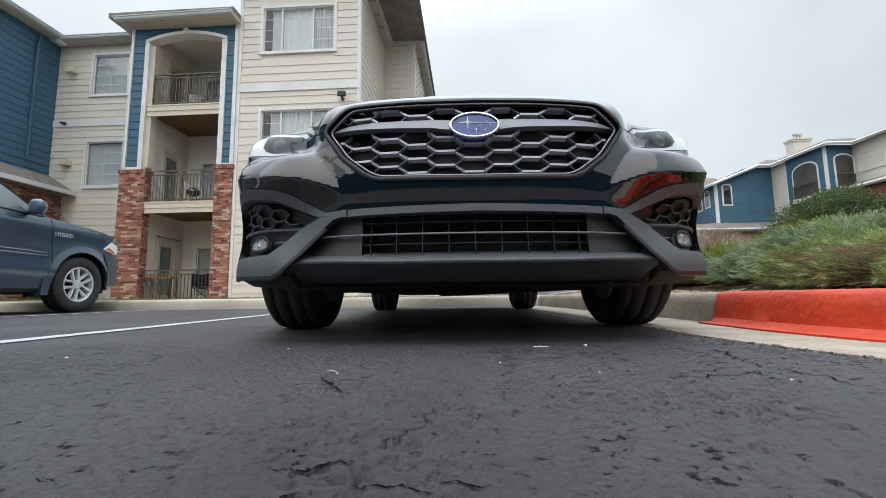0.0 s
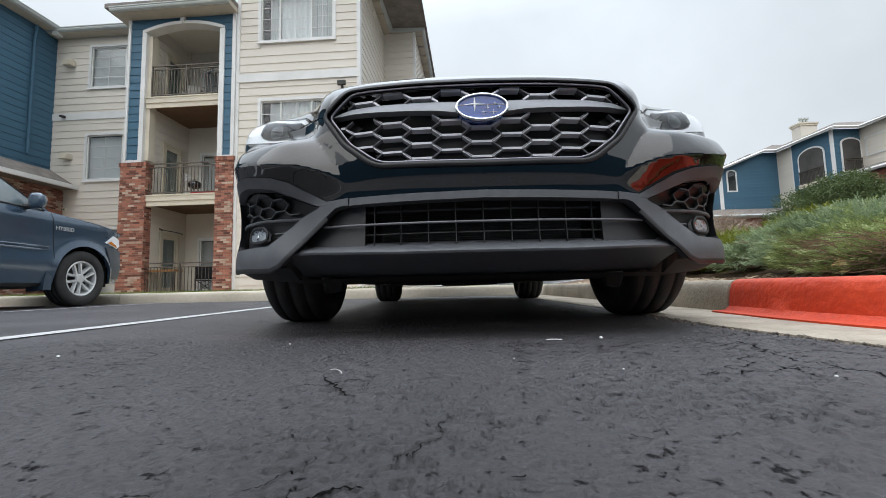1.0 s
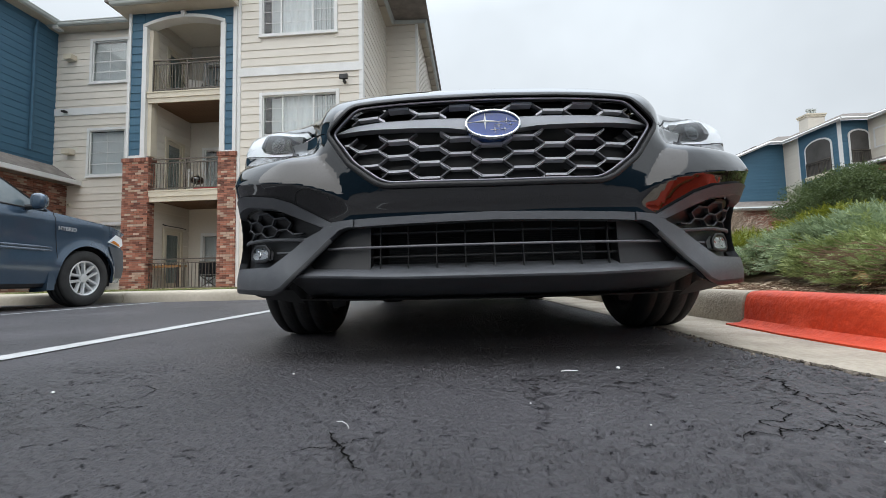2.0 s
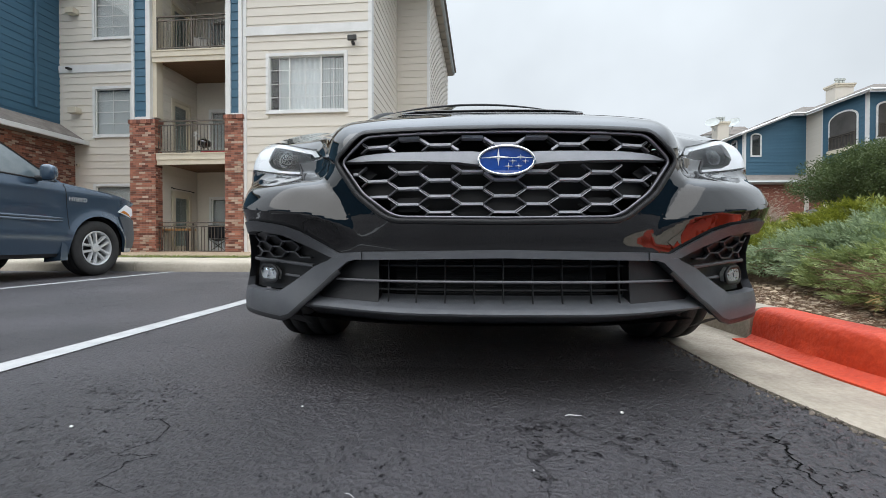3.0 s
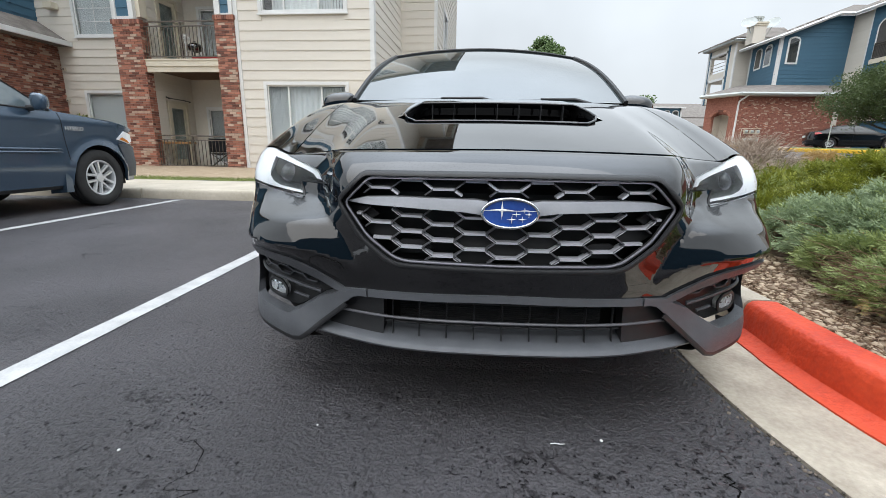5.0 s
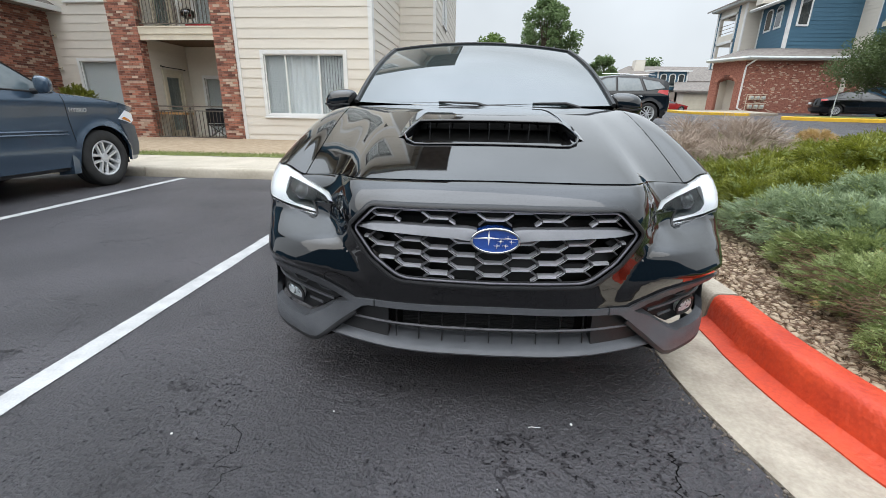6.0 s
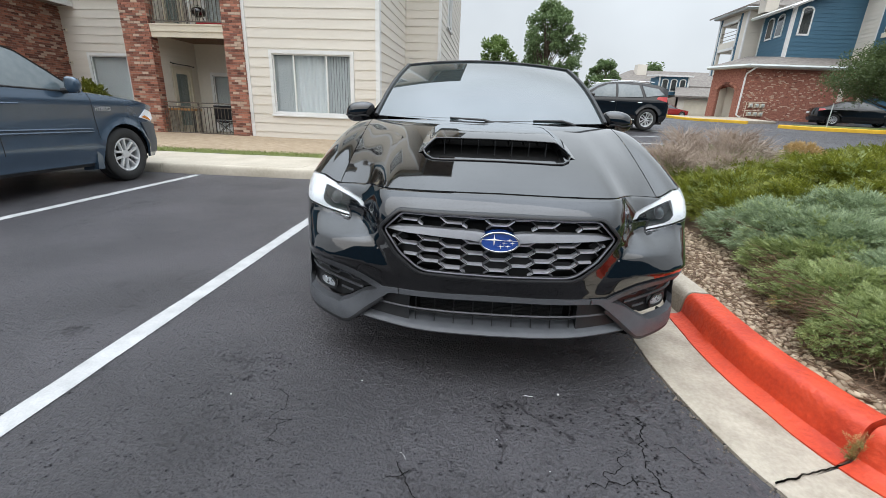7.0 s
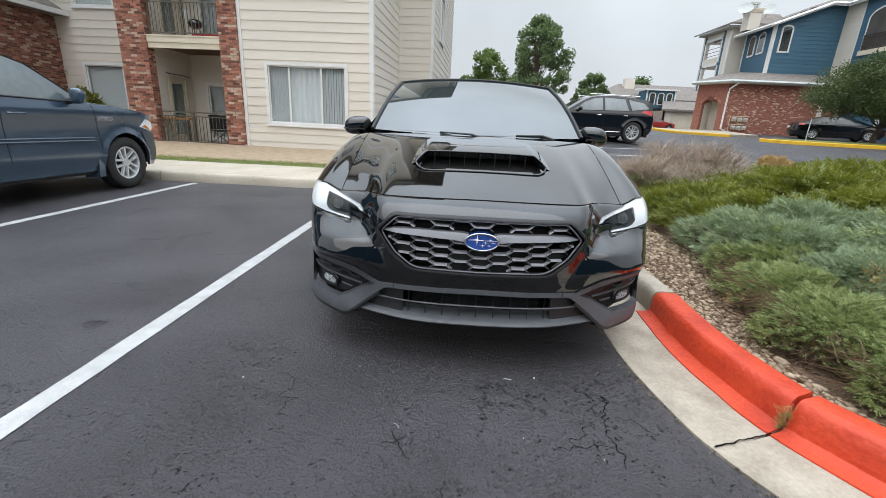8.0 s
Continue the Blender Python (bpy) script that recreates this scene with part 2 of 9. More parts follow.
DARK_CAR = material("charcoal_car_paint", (0.004, 0.004, 0.005), None, 3, 0.12, coat=1.0, spec=0.3)
BARK = material("tree_bark", (0.07, 0.05, 0.035), (0.15, 0.11, 0.08), 8, 0.9, 0.8, 30, stretch=(1, 1, 0.3))
TWIG = material("dry_grey_twigs", (0.30, 0.22, 0.17), (0.54, 0.45, 0.37), 6, 0.9, per="island", amount=0.6)
TWIG_BROWN = material("brown_juniper_twigs", (0.10, 0.058, 0.035), (0.28, 0.18, 0.115), 6, 0.9, per="island", amount=0.6)


def leaf_material(name, c1, c2):
    m = material(name, c1, c2, 1.5, 0.6, per="island", amount=0.6)
    nd, ln = m.node_tree.nodes, m.node_tree.links
    p = nd["Principled BSDF"]
    tr = nd.new("ShaderNodeBsdfTranslucent")
    ln.new(p.inputs["Base Color"].links[0].from_socket, tr.inputs["Color"])
    mx = nd.new("ShaderNodeMixShader")
    mx.inputs[0].default_value = 0.35
    ln.new(p.outputs[0], mx.inputs[1])
    ln.new(tr.outputs[0], mx.inputs[2])
    ln.new(mx.outputs[0], nd["Material Output"].inputs["Surface"])
    return m


JUNIPER_BLUE = leaf_material("blue_green_juniper", (0.12, 0.172, 0.088), (0.43, 0.515, 0.30))
JUNIPER_GREEN = leaf_material("green_juniper", (0.072, 0.092, 0.010), (0.33, 0.345, 0.045))
JUNIPER_OLIVE = leaf_material("olive_juniper", (0.115, 0.16, 0.045), (0.46, 0.52, 0.21))
STRAW = leaf_material("dry_straw_foliage", (0.36, 0.23, 0.08), (0.58, 0.42, 0.20))
TREE_LEAF = leaf_material("tree_leaves", (0.075, 0.13, 0.042), (0.22, 0.30, 0.13))
TREE_PALE = leaf_material("pale_tree_leaves", (0.09, 0.15, 0.03), (0.20, 0.28, 0.08))
PINE_LEAF = leaf_material("dark_evergreen_needles", (0.045, 0.075, 0.022), (0.13, 0.17, 0.06))


# ---------------------------------------------------------------- mesh helpers
def thing(name, label, category, at=(0, 0, 0), turn=0.0, group="", kind=""):
    ob = new(name)
    ob.empty_display_size = 0.2
    ob.matrix_basis = pose(*at, 0, 0, turn)
    return tagged(ob, label, category, group, kind)


def part(name, bm, mat, parent=None, label="", smooth=False, m=None, mats=()):
    me = bpy.data.meshes.new(name)
    bm.normal_update()
    bm.to_mesh(me)
    bm.free()
    me.materials.append(mat)
    for extra in mats:
        me.materials.append(extra)
    if smooth:
        me.shade_smooth()
        me.set_sharp_from_angle(angle=radians(38))
    ob = new(name, me)
    if parent is not None:
        ob.parent = parent
    if m is not None:
        ob.matrix_basis = m
    return tagged(ob, label)


def again(name, data, parent, m):
    """Another object on the same mesh."""
    ob = new(name, data)
    ob.parent = parent
    ob.matrix_basis = m
    return ob


def box(bm, x0, x1, y0, y1, z0, z1, m=None):
    vs = [bm.verts.new((x, y, z)) for z in (z0, z1) for y in (y0, y1) for x in (x0, x1)]
    if m is not None:
        for v in vs:
            v.co = m @ v.co
    fs = [bm.faces.new([vs[i] for i in f]) for f in ((0, 2, 3, 1), (4, 5, 7, 6), (0, 1, 5, 4), (2, 6, 7, 3), (0, 4, 6, 2), (1, 3, 7, 5))]
    return vs, fs


def soft_box(x0, x1, y0, y1, z0, z1, r=0.01, seg=2):
    bm = bmesh.new()
    box(bm, x0, x1, y0, y1, z0, z1)
    bmesh.ops.bevel(bm, geom=bm.edges[:], offset=r, segments=seg, affect="EDGES", profile=0.6)
    return bm


def tube(bm, path, radii, seg=8, cap=True):
    """A round bar along a path, with a radius at each point."""
    path = [Vector(p) for p in path]
    rings = []
    for i, p in enumerate(path):
        d = (path[min(i + 1, len(path) - 1)] - path[max(i - 1, 0)]).normalized()
        a = d.cross(Vector((0, 0, 1)) if abs(d.z) < 0.9 else Vector((1, 0, 0))).normalized()
        b = d.cross(a)
        r = radii[i] if isinstance(radii, (list, tuple)) else radii
        rings.append([bm.verts.new(p + r * (math.cos(k * math.tau / seg) * a + math.sin(k * math.tau / seg) * b)) for k in range(seg)])
    for r0, r1 in zip(rings, rings[1:]):
        for k in range(seg):
            bm.faces.new((r0[k], r0[(k + 1) % seg], r1[(k + 1) % seg], r1[k]))
    if cap:
        bm.faces.new(rings[0][::-1])
        bm.faces.new(rings[-1])


def lathe(bm, profile, seg=32, axis="x", m=None):
    """A turned form: profile of (along, radius) round the axis x."""
    rings = []
    for a, r in profile:
        ring = []
        for k in range(seg):
            c, s = math.cos(k * math.tau / seg), math.sin(k * math.tau / seg)
            v = Vector((a, r * c, r * s))
            ring.append(bm.verts.new(m @ v if m is not None else v))
        rings.append(ring)
    for r0, r1 in zip(rings, rings[1:]):
        for k in range(seg):
            bm.faces.new((r0[k], r0[(k + 1) % seg], r1[(k + 1) % seg], r1[k]))
    return rings


def prism(bm, outline, fn0, fn1):
    """A solid between two maps of one flat outline."""
    a = [bm.verts.new(fn0(*p)) for p in outline]
    b = [bm.verts.new(fn1(*p)) for p in outline]
    f0, f1 = bm.faces.new(a), bm.faces.new(b[::-1])
    n = len(a)
    for i in range(n):
        bm.faces.new((a[(i + 1) % n], a[i], b[i], b[(i + 1) % n]))
    bmesh.ops.triangulate(bm, faces=[f0, f1], ngon_method="EAR_CLIP")


def patch(bm, outline, fn, step, flange=None, lines=()):
    """A curved panel: a flat outline, filled with a net of that step, laid on the surface fn, its rim turned in by flange."""
    edge = []
    n = len(outline)
    for i in range(n):
        a, b = Vector(outline[i]), Vector(outline[(i + 1) % n])
        k = max(1, math.ceil((b - a).length / step))
        edge += [a.lerp(b, q / k) for q in range(k)]
    pts = list(edge)
    m = len(edge)
    seams = [(i, (i + 1) % m) for i in range(m)]
    for line in lines:
        prev = None
        for q in line:
            q = Vector(q)
            if not inside(outline, q.x, q.y) or min((q - e).length_squared for e in edge) < (0.3 * step) ** 2:
                prev = None
                continue
            pts.append(q)
            if prev is not None:
                seams.append((prev, len(pts) - 1))
            prev = len(pts) - 1
    edge = list(pts)
    x0, x1 = min(p.x for p in edge), max(p.x for p in edge)
    y0, y1 = min(p.y for p in edge), max(p.y for p in edge)
    for i in range(int((x1 - x0) / step) + 1):
        for j in range(int((y1 - y0) / step) + 1):
            p = Vector((x0 + (i + 0.5 * (j % 2) * 0 + 0.5) * step, y0 + (j + 0.5) * step))
            if inside(outline, p.x, p.y) and min((p - q).length_squared for q in edge) > (0.4 * step) ** 2:
                pts.append(p)
    vs, _, fs, _, _, _ = geometry.delaunay_2d_cdt(pts, seams, [], 1, 1e-7)
    tmp = bmesh.new()
    bv = [tmp.verts.new(fn(v.x, v.y)) for v in vs]
    for f in fs:
        tmp.faces.new([bv[i] for i in f])
    if flange is not None:
        rim = [e for e in tmp.edges if e.is_boundary]
        r = bmesh.ops.extrude_edge_only(tmp, edges=rim)
        bmesh.ops.translate(tmp, verts=[v for v in r["geom"] if isinstance(v, bmesh.types.BMVert)], vec=flange)
    join(bm, tmp)


def inside(poly, x, z):
    c = False
    n = len(poly)
    for i in range(n):
        (x1, z1), (x2, z2) = poly[i], poly[(i + 1) % n]
        if (z1 > z) != (z2 > z) and x < (x2 - x1) * (z - z1) / (z2 - z1) + x1:
            c = not c
    return c


def join(bm, other, m=None):
    me = bpy.data.meshes.new("tmp")
    other.to_mesh(me)
    other.free()
    n = len(bm.verts)
    bm.from_mesh(me)
    if m is not None:
        bm.verts.ensure_lookup_table()
        bmesh.ops.transform(bm, matrix=m, verts=bm.verts[n:])
    bpy.data.meshes.remove(me)


def mirror(bm):
    """The same again on the other side of x = 0."""
    tmp = bm.copy()
    for v in tmp.verts:
        v.co.x = -v.co.x
    bmesh.ops.reverse_faces(tmp, faces=tmp.faces[:])
    join(bm, tmp)
    bmesh.ops.remove_doubles(bm, verts=bm.verts[:], dist=2e-5)


def spline(pts):
    """A smooth monotone curve through (x, y) pairs."""
    xs, ys = [p[0] for p in pts], [p[1] for p in pts]
    n = len(xs)
    d = [(ys[i + 1] - ys[i]) / (xs[i + 1] - xs[i]) for i in range(n - 1)]
    t = [d[0]] + [0 if d[i - 1] * d[i] <= 0 else 2 * d[i - 1] * d[i] / (d[i - 1] + d[i]) for i in range(1, n - 1)] + [d[-1]]

    def f(x):
        if x <= xs[0]:
            return ys[0] + t[0] * (x - xs[0])
        if x >= xs[-1]:
            return ys[-1] + t[-1] * (x - xs[-1])
        i = 0
        while x > xs[i + 1]:
            i += 1
        h = xs[i + 1] - xs[i]
        s = (x - xs[i]) / h
        return (ys[i] * (1 + 2 * s) * (1 - s) ** 2 + t[i] * h * s * (1 - s) ** 2 + ys[i + 1] * s * s * (3 - 2 * s) + t[i + 1] * h * s * s * (s - 1))
    return f


def smooth01(a, b, x):
    s = min(1, max(0, (x - a) / (b - a)))
    return s * s * (3 - 2 * s)


def net(bm, nu, nv, fn, close=False):
    """A grid of quads over fn(u, v), u and v from 0 to 1."""
    vs = [[bm.verts.new(fn(i / nu, j / nv)) for j in range(nv + 1)] for i in range(nu + 1)]
    for i in range(nu):
        for j in range(nv):
            bm.faces.new((vs[i][j], vs[i + 1][j], vs[i + 1][j + 1], vs[i][j + 1]))
    return vs


def dense(line, step=0.02):
    out = []
    for (a, b), (c, d) in zip(line, line[1:]):
        n = max(1, int(math.hypot(c - a, d - b) / step))
        out += [(a + (c - a) * i / n, b + (d - b) * i / n) for i in range(n)]
    return out + [line[-1]]


# ---------------------------------------------------------------- ground, kerbs, markings
RISE = spline([(5.5, 0.0), (9, 0.2), (12, 0.48), (15.5, 0.78), (19, 1.02), (23, 1.2), (26, 1.27), (31, 1.5), (40, 1.62), (60, 1.7)])


def lie(x, y):
    """Height of the asphalt: level by the stalls, rising to the far drive."""
    return RISE(min(max(y, 5.5), 60.0)) * smooth01(0.5, 4.0, x)


def ground_sheet():
    bm = bmesh.new()
    xs = [-900, -300, -120, -60, -40, -25, -15, -10, -6, -3, -2, -1.5, -1.45, -1.0, -0.5, 0.0, 0.5, 0.70, 0.76, 1.0, 1.5] + [2 + 0.5 * i for i in range(9)] + [7, 8, 10, 12, 15, 18, 22, 28, 40, 70, 140, 300, 900]
    ys = [-900, -300, -100, -40, -15, -8, -4, -2, -0.90, -0.87, 0, 0.3, 0.36, 2, 4] + [5 + i for i in range(30)] + [36, 40, 45, 52, 60, 90, 150, 300, 900]
    vs = [[bm.verts.new((x, y, lie(x, y) - (0.03 if -1.3 < x < 0.9 and -0.88 < y < 0.32 else 0.0))) for y in ys] for x in xs]
    for i in range(len(xs) - 1):
        for j in range(len(ys) - 1):
            bm.faces.new((vs[i][j], vs[i + 1][j], vs[i + 1][j + 1], vs[i][j + 1]))
    return tagged(part("ground", bm, ASPHALT, smooth=True), "dark sealed asphalt parking lot with fine cracks", "asphalt", kind="structure")


ground_sheet()


def sweep(bm, path, profile):
    """A profile of (to the left, up) pairs drawn along a plan path."""
    rows = []
    n = len(path)
    for i, (x, y) in enumerate(path):
        a, b = path[max(i - 1, 0)], path[min(i + 1, n - 1)]
        d = Vector((b[0] - a[0], b[1] - a[1])).normalized()
        rows.append([bm.verts.new((x - d.y * k, y + d.x * k, z)) for k, z in profile])
    for r0, r1 in zip(rows, rows[1:]):
        for k in range(len(profile) - 1):
            bm.faces.new((r0[k], r1[k], r1[k + 1], r0[k + 1]))
    for r in (rows[0], rows[-1][::-1]):
        bm.faces.new(r)


def smooth_path(pts, n=6):
    """Catmull-Rom through plan points."""
    out = []
    for i in range(len(pts) - 1):
        p0, p1, p2, p3 = (Vector(pts[min(max(i + k, 0), len(pts) - 1)]) for k in (-1, 0, 1, 2))
        for s in range(n):
            t = s / n
            out.append(tuple(0.5 * (2 * p1 + (p2 - p0) * t + (2 * p0 - 5 * p1 + 4 * p2 - p3) * t * t + (3 * p1 - p0 - 3 * p2 + p3) * t ** 3)))
    return out + [tuple(pts[-1])]


CURB = [(0.02, -0.05), (0.02, 0.03), (0.028, 0.10), (0.038, 0.13), (0.055, 0.146), (0.075, 0.15), (0.155, 0.15), (0.168, 0.145), (0.175, 0.13), (0.178, -0.05)]
RED_CURB = [(-0.055, 0.002), (-0.055, 0.0135), (0.0, 0.018), (0.020, 0.035), (0.030, 0.10), (0.040, 0.134), (0.057, 0.150), (0.077, 0.1535), (0.155, 0.1535), (0.169, 0.148), (0.177, 0.13), (0.180, -0.05)]
PAN = [(-0.335, -0.05), (-0.335, 0.003), (-0.325, 0.006), (-0.15, 0.005), (0.03, 0.009), (0.03, -0.05)]
FOOT = smooth_path([(1.14, 0.80), (1.115, 0.5), (1.11, 0.25), (1.135, 0.0), (1.172, -0.22), (1.195, -0.285)])
FOOT2 = smooth_path([(1.20, -0.298), (1.217, -0.343), (1.257, -0.42), (1.36, -0.60), (1.55, -0.82), (1.85, -0.98), (2.4, -1.06), (3.6, -1.10), (6.5, -1.10), (12.0, -1.1)])


def kerbs():
    bm = bmesh.new()
    sweep(bm, [(1.15, 4.6), (1.15, 2.9), (1.14, 1.6), (1.14, 0.815)], CURB)
    tagged(part("curb", bm, CONCRETE, smooth=True), "bare grey concrete curb beside the planting bed", "curb", kind="structure")
    for i, foot in enumerate((FOOT, FOOT2)):
        bm = bmesh.new()
        sweep(bm, foot, RED_CURB)
        for v in bm.verts:
            k = noise.noise(v.co * 9)
            v.co += Vector((k, noise.noise(v.co * 7 + Vector((5, 0, 0))), 0)) * 0.004
        tagged(part("curb", bm, RED_PAINT, smooth=True), "curb painted bright red with worn chips", "curb", kind="structure")
    bm = bmesh.new()
    sweep(bm, [(1.15, 4.6), (1.14, 2.4), (1.14, 0.80)] + FOOT[1:], PAN)
    tagged(part("gutter", bm, CONCRETE, smooth=True), "pale concrete gutter pan along the curb", "gutter", kind="structure")
    bm = bmesh.new()
    sweep(bm, FOOT2, PAN)
    tagged(part("gutter", bm, CONCRETE, smooth=True), "pale concrete gutter pan along the curb", "gutter", kind="structure")
    # crumbled edge of the asphalt along the gutter
    bm = bmesh.new()
    rnd = random.Random(4)
    line = FOOT + FOOT2
    for i in range(len(line) - 1):
        a, b = Vector(line[i]), Vector(line[i + 1])
        d = (b - a)
        if d.length < 1e-4 or a.x > 3.5:
            continue
        nrm = Vector((-d.y, d.x)).normalized()
        for k in range(int(d.length * 190)):
            p = a + d * rnd.random() - nrm * (0.337 + abs(rnd.gauss(0, 0.028)))
            r = rnd.uniform(0.002, 0.007)
            m = Matrix.LocRotScale((p.x, p.y, r * 0.3), Euler((rnd.random() * 6, rnd.random() * 6, 0)), (r, r * rnd.uniform(0.6, 1.2), r * 0.7))
            bmesh.ops.create_icosphere(bm, subdivisions=1, radius=1, matrix=m)
    tagged(part("asphalt_crumbs", bm, material("loose_asphalt_grit", (0.05, 0.045, 0.04), (0.24, 0.20, 0.16), 9, 0.9, per="island", amount=0.8)),
           "loose dark grit along the gutter edge", "gravel", kind="stuff")
    # back curb and walk
    bm = bmesh.new()
    sweep(bm, [(3.2, 5.03), (-1.2, 5.03), (-3.0, 5.03), (-5.02, 5.04)][::-1], CURB)
    tagged(part("curb", bm, CONCRETE_WARM, smooth=True), "weathered tan concrete curb at the head of the stalls", "curb", kind="structure")
    bm = bmesh.new()
    sweep(bm, [(-5.035, 5.04), (-9.0, 5.06), (-20.0, 5.1)][::-1], CURB)
    tagged(part("curb", bm, CONCRETE_WARM, smooth=True), "weathered tan concrete curb at the head of the stalls", "curb", kind="structure")
    pave = thing("pavement", "tan concrete sidewalk in slabs before the building", "sidewalk", kind="structure")
    x = 3.2
    k = 0
    while x > -20:
        w = 1.5
        bm = soft_box(x - w + 0.006, x - 0.006, 5.2, 6.75, -0.05, 0.152 + 0.002 * math.sin(k * 2.1), 0.008, 1)
        part("sidewalk_slab", bm, CONCRETE_WARM, pave)
        x -= w
        k += 1


kerbs()


def worn_asphalt():
    """The stretch of lot before the car, in relief: lumps, open pits and long cracks."""
    edge = []
    line = FOOT + FOOT2
    for i in range(len(line) - 1):
        d = Vector((line[i + 1][0] - line[i][0], line[i + 1][1] - line[i][1]))
        if d.length > 1e-4:
            d.normalize()
            edge.append((line[i][0] + d.y * 0.345, line[i][1] - d.x * 0.345))
    edge.sort(key=lambda p: -p[1])

    def right(y):
        for (x0, y0), (x1, y1) in zip(edge, edge[1:]):
            if y0 >= y > y1:
                return x0 + (x1 - x0) * (y0 - y) / (y0 - y1)
        return 0.80 if y > 0 else 1.30
    # start, end and half-width of the long cracks
    runs = [(-0.232, -0.819, -0.165, -0.811, 20), (-0.161, -0.850, -0.097, -0.861, 17), (-0.095, -0.847, -0.057, -0.855, 13), (-0.213, -0.879, -0.193, -0.864, 16), (-0.257, -0.816, -0.212, -0.755, 7), (-0.147, -0.772, -0.110, -0.70, 8),
            (-0.112, -0.70, -0.102, -0.638, 7), (-0.059, -0.796, -0.047, -0.793, 12), (0.066, -0.711, 0.080, -0.726, 10), (-0.342, -0.823, -0.312, -0.808, 9), (-0.408, -0.837, -0.384, -0.840, 8), (-0.348, -0.497, -0.238, -0.455, 18), (0.576, -0.121, 0.510, -0.339, 22),
            (0.508, -0.339, 0.519, -0.536, 20), (0.466, -0.285, 0.345, -0.470, 14), (0.269, -0.477, 0.533, -0.425, 14), (-0.315, -0.423, -0.231, -0.560, 20), (0.567, -0.251, 0.704, -0.351, 16), (-0.886, -0.017, -0.691, -0.407, 12)]
    cracks = []
    for x0, y0, x1, y1, w in runs:
        q, n = [], 14
        for k in range(n + 1):
            t = k / n
            a = math.hypot(x1 - x0, y1 - y0) * 0.16 * math.sin(math.pi * t)
            px, py = x0 + (x1 - x0) * t, y0 + (y1 - y0) * t
            g = Vector((px * 26, py * 26, x0 * 40))
            q.append((px + a * noise.noise(g) - (y1 - y0) * 0.12 * noise.noise(g * 1.9), py + a * noise.noise(g + Vector((7, 3, 1))) + (x1 - x0) * 0.12 * noise.noise(g * 1.9)))
        cracks.append((q, w * 1.5e-4))
    fine = []
    rnd = random.Random(21)
    for c, w in cracks:
        for p, q in zip(c, c[1:]):
            n = max(16, int(math.hypot(q[0] - p[0], q[1] - p[1]) / 0.0018))
            for k in range(n):
                t = k / n
                x, y = p[0] + (q[0] - p[0]) * t, p[1] + (q[1] - p[1]) * t
                fine.append((x + 0.008 * noise.noise(Vector((x * 60, y * 60, 2))), y + 0.008 * noise.noise(Vector((x * 60, y * 60, 7))), w * (0.2 + 1.8 * abs(noise.noise(Vector((x * 70, y * 70, 4)))))))
    cells = {}
    for p in fine:
        for i in (-1, 0, 1):
            for j in (-1, 0, 1):
                cells.setdefault((int(p[0] / 0.01 + 500) + i, int(p[1] / 0.01 + 500) + j), []).append(p)

    def surface(x, y, x1):
        p = Vector((x, y, 0))
        lump = noise.noise(p * 9) * 0.0016 + noise.noise(p * 38) * 0.0012 + noise.noise(p * 95) * 0.0018 + noise.noise(p * 210) * 0.0016
        worn = smooth01(0.02, 0.48, noise.noise(p * 2.6 + Vector((3, 1, 0))) + 0.5 * noise.noise(p * 9) + 0.8 * smooth01(0.30, 0.0, x1 - x) + 0.5 * math.exp(-((x + 0.30) ** 2 + (y + 0.50) ** 2) / 0.012) - 0.02)
        pit = smooth01(0.16, 0.36, noise.noise(Vector((x * 46, y * 60, 9))) + 0.6 * noise.noise(p * 150) + 0.24 * worn - 0.16)
        h = 0.0068 + 0.95 * lump - (0.0016 + 0.007 * worn) * pit
        c = min((math.hypot(x - e, y - f) - w for e, f, w in cells.get((int(x / 0.01 + 500), int(y / 0.01 + 500)), ())), default=1)
        return h - 0.002 * smooth01(0.0022, -0.001, c)
    nx, ny = 620, 330
    V, F = [], []
    for j in range(ny + 1):
        v = j / ny
        y = -0.93 + 1.33 * v ** 1.9
        x1 = right(y)
        for i in range(nx + 1):
            u = i / nx
            t = 2 * u - 1
            x = -0.10 + (abs(t) ** 1.6 * (x1 + 0.10) if t > 0 else -abs(t) ** 1.6 * 1.46)
            fade = min(1.0, 12 * u, 40 * (1 - u), 18 * v, 5 * (1 - v))
            V.append((x, y, surface(x, y, x1) * fade - 0.0015 * (1 - fade)))
    for j in range(ny):
        for i in range(nx):
            a = j * (nx + 1) + i
            F.append((a, a + 1, a + nx + 2, a + nx + 1))
    me = bpy.data.meshes.new("road_surface")
    me.from_pydata(V, [], F)
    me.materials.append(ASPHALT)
    me.shade_smooth()
    road = tagged(new("road_surface", me), "worn pitted asphalt with long cracks before the car", "asphalt", kind="structure")
    # ragged near-black strips laid on top, painting the shade inside the cracks
    deep = material("crack_shade_strip", (0.004, 0.004, 0.004), (0.010, 0.0095, 0.009), 200, 0.95, spec=0.0)
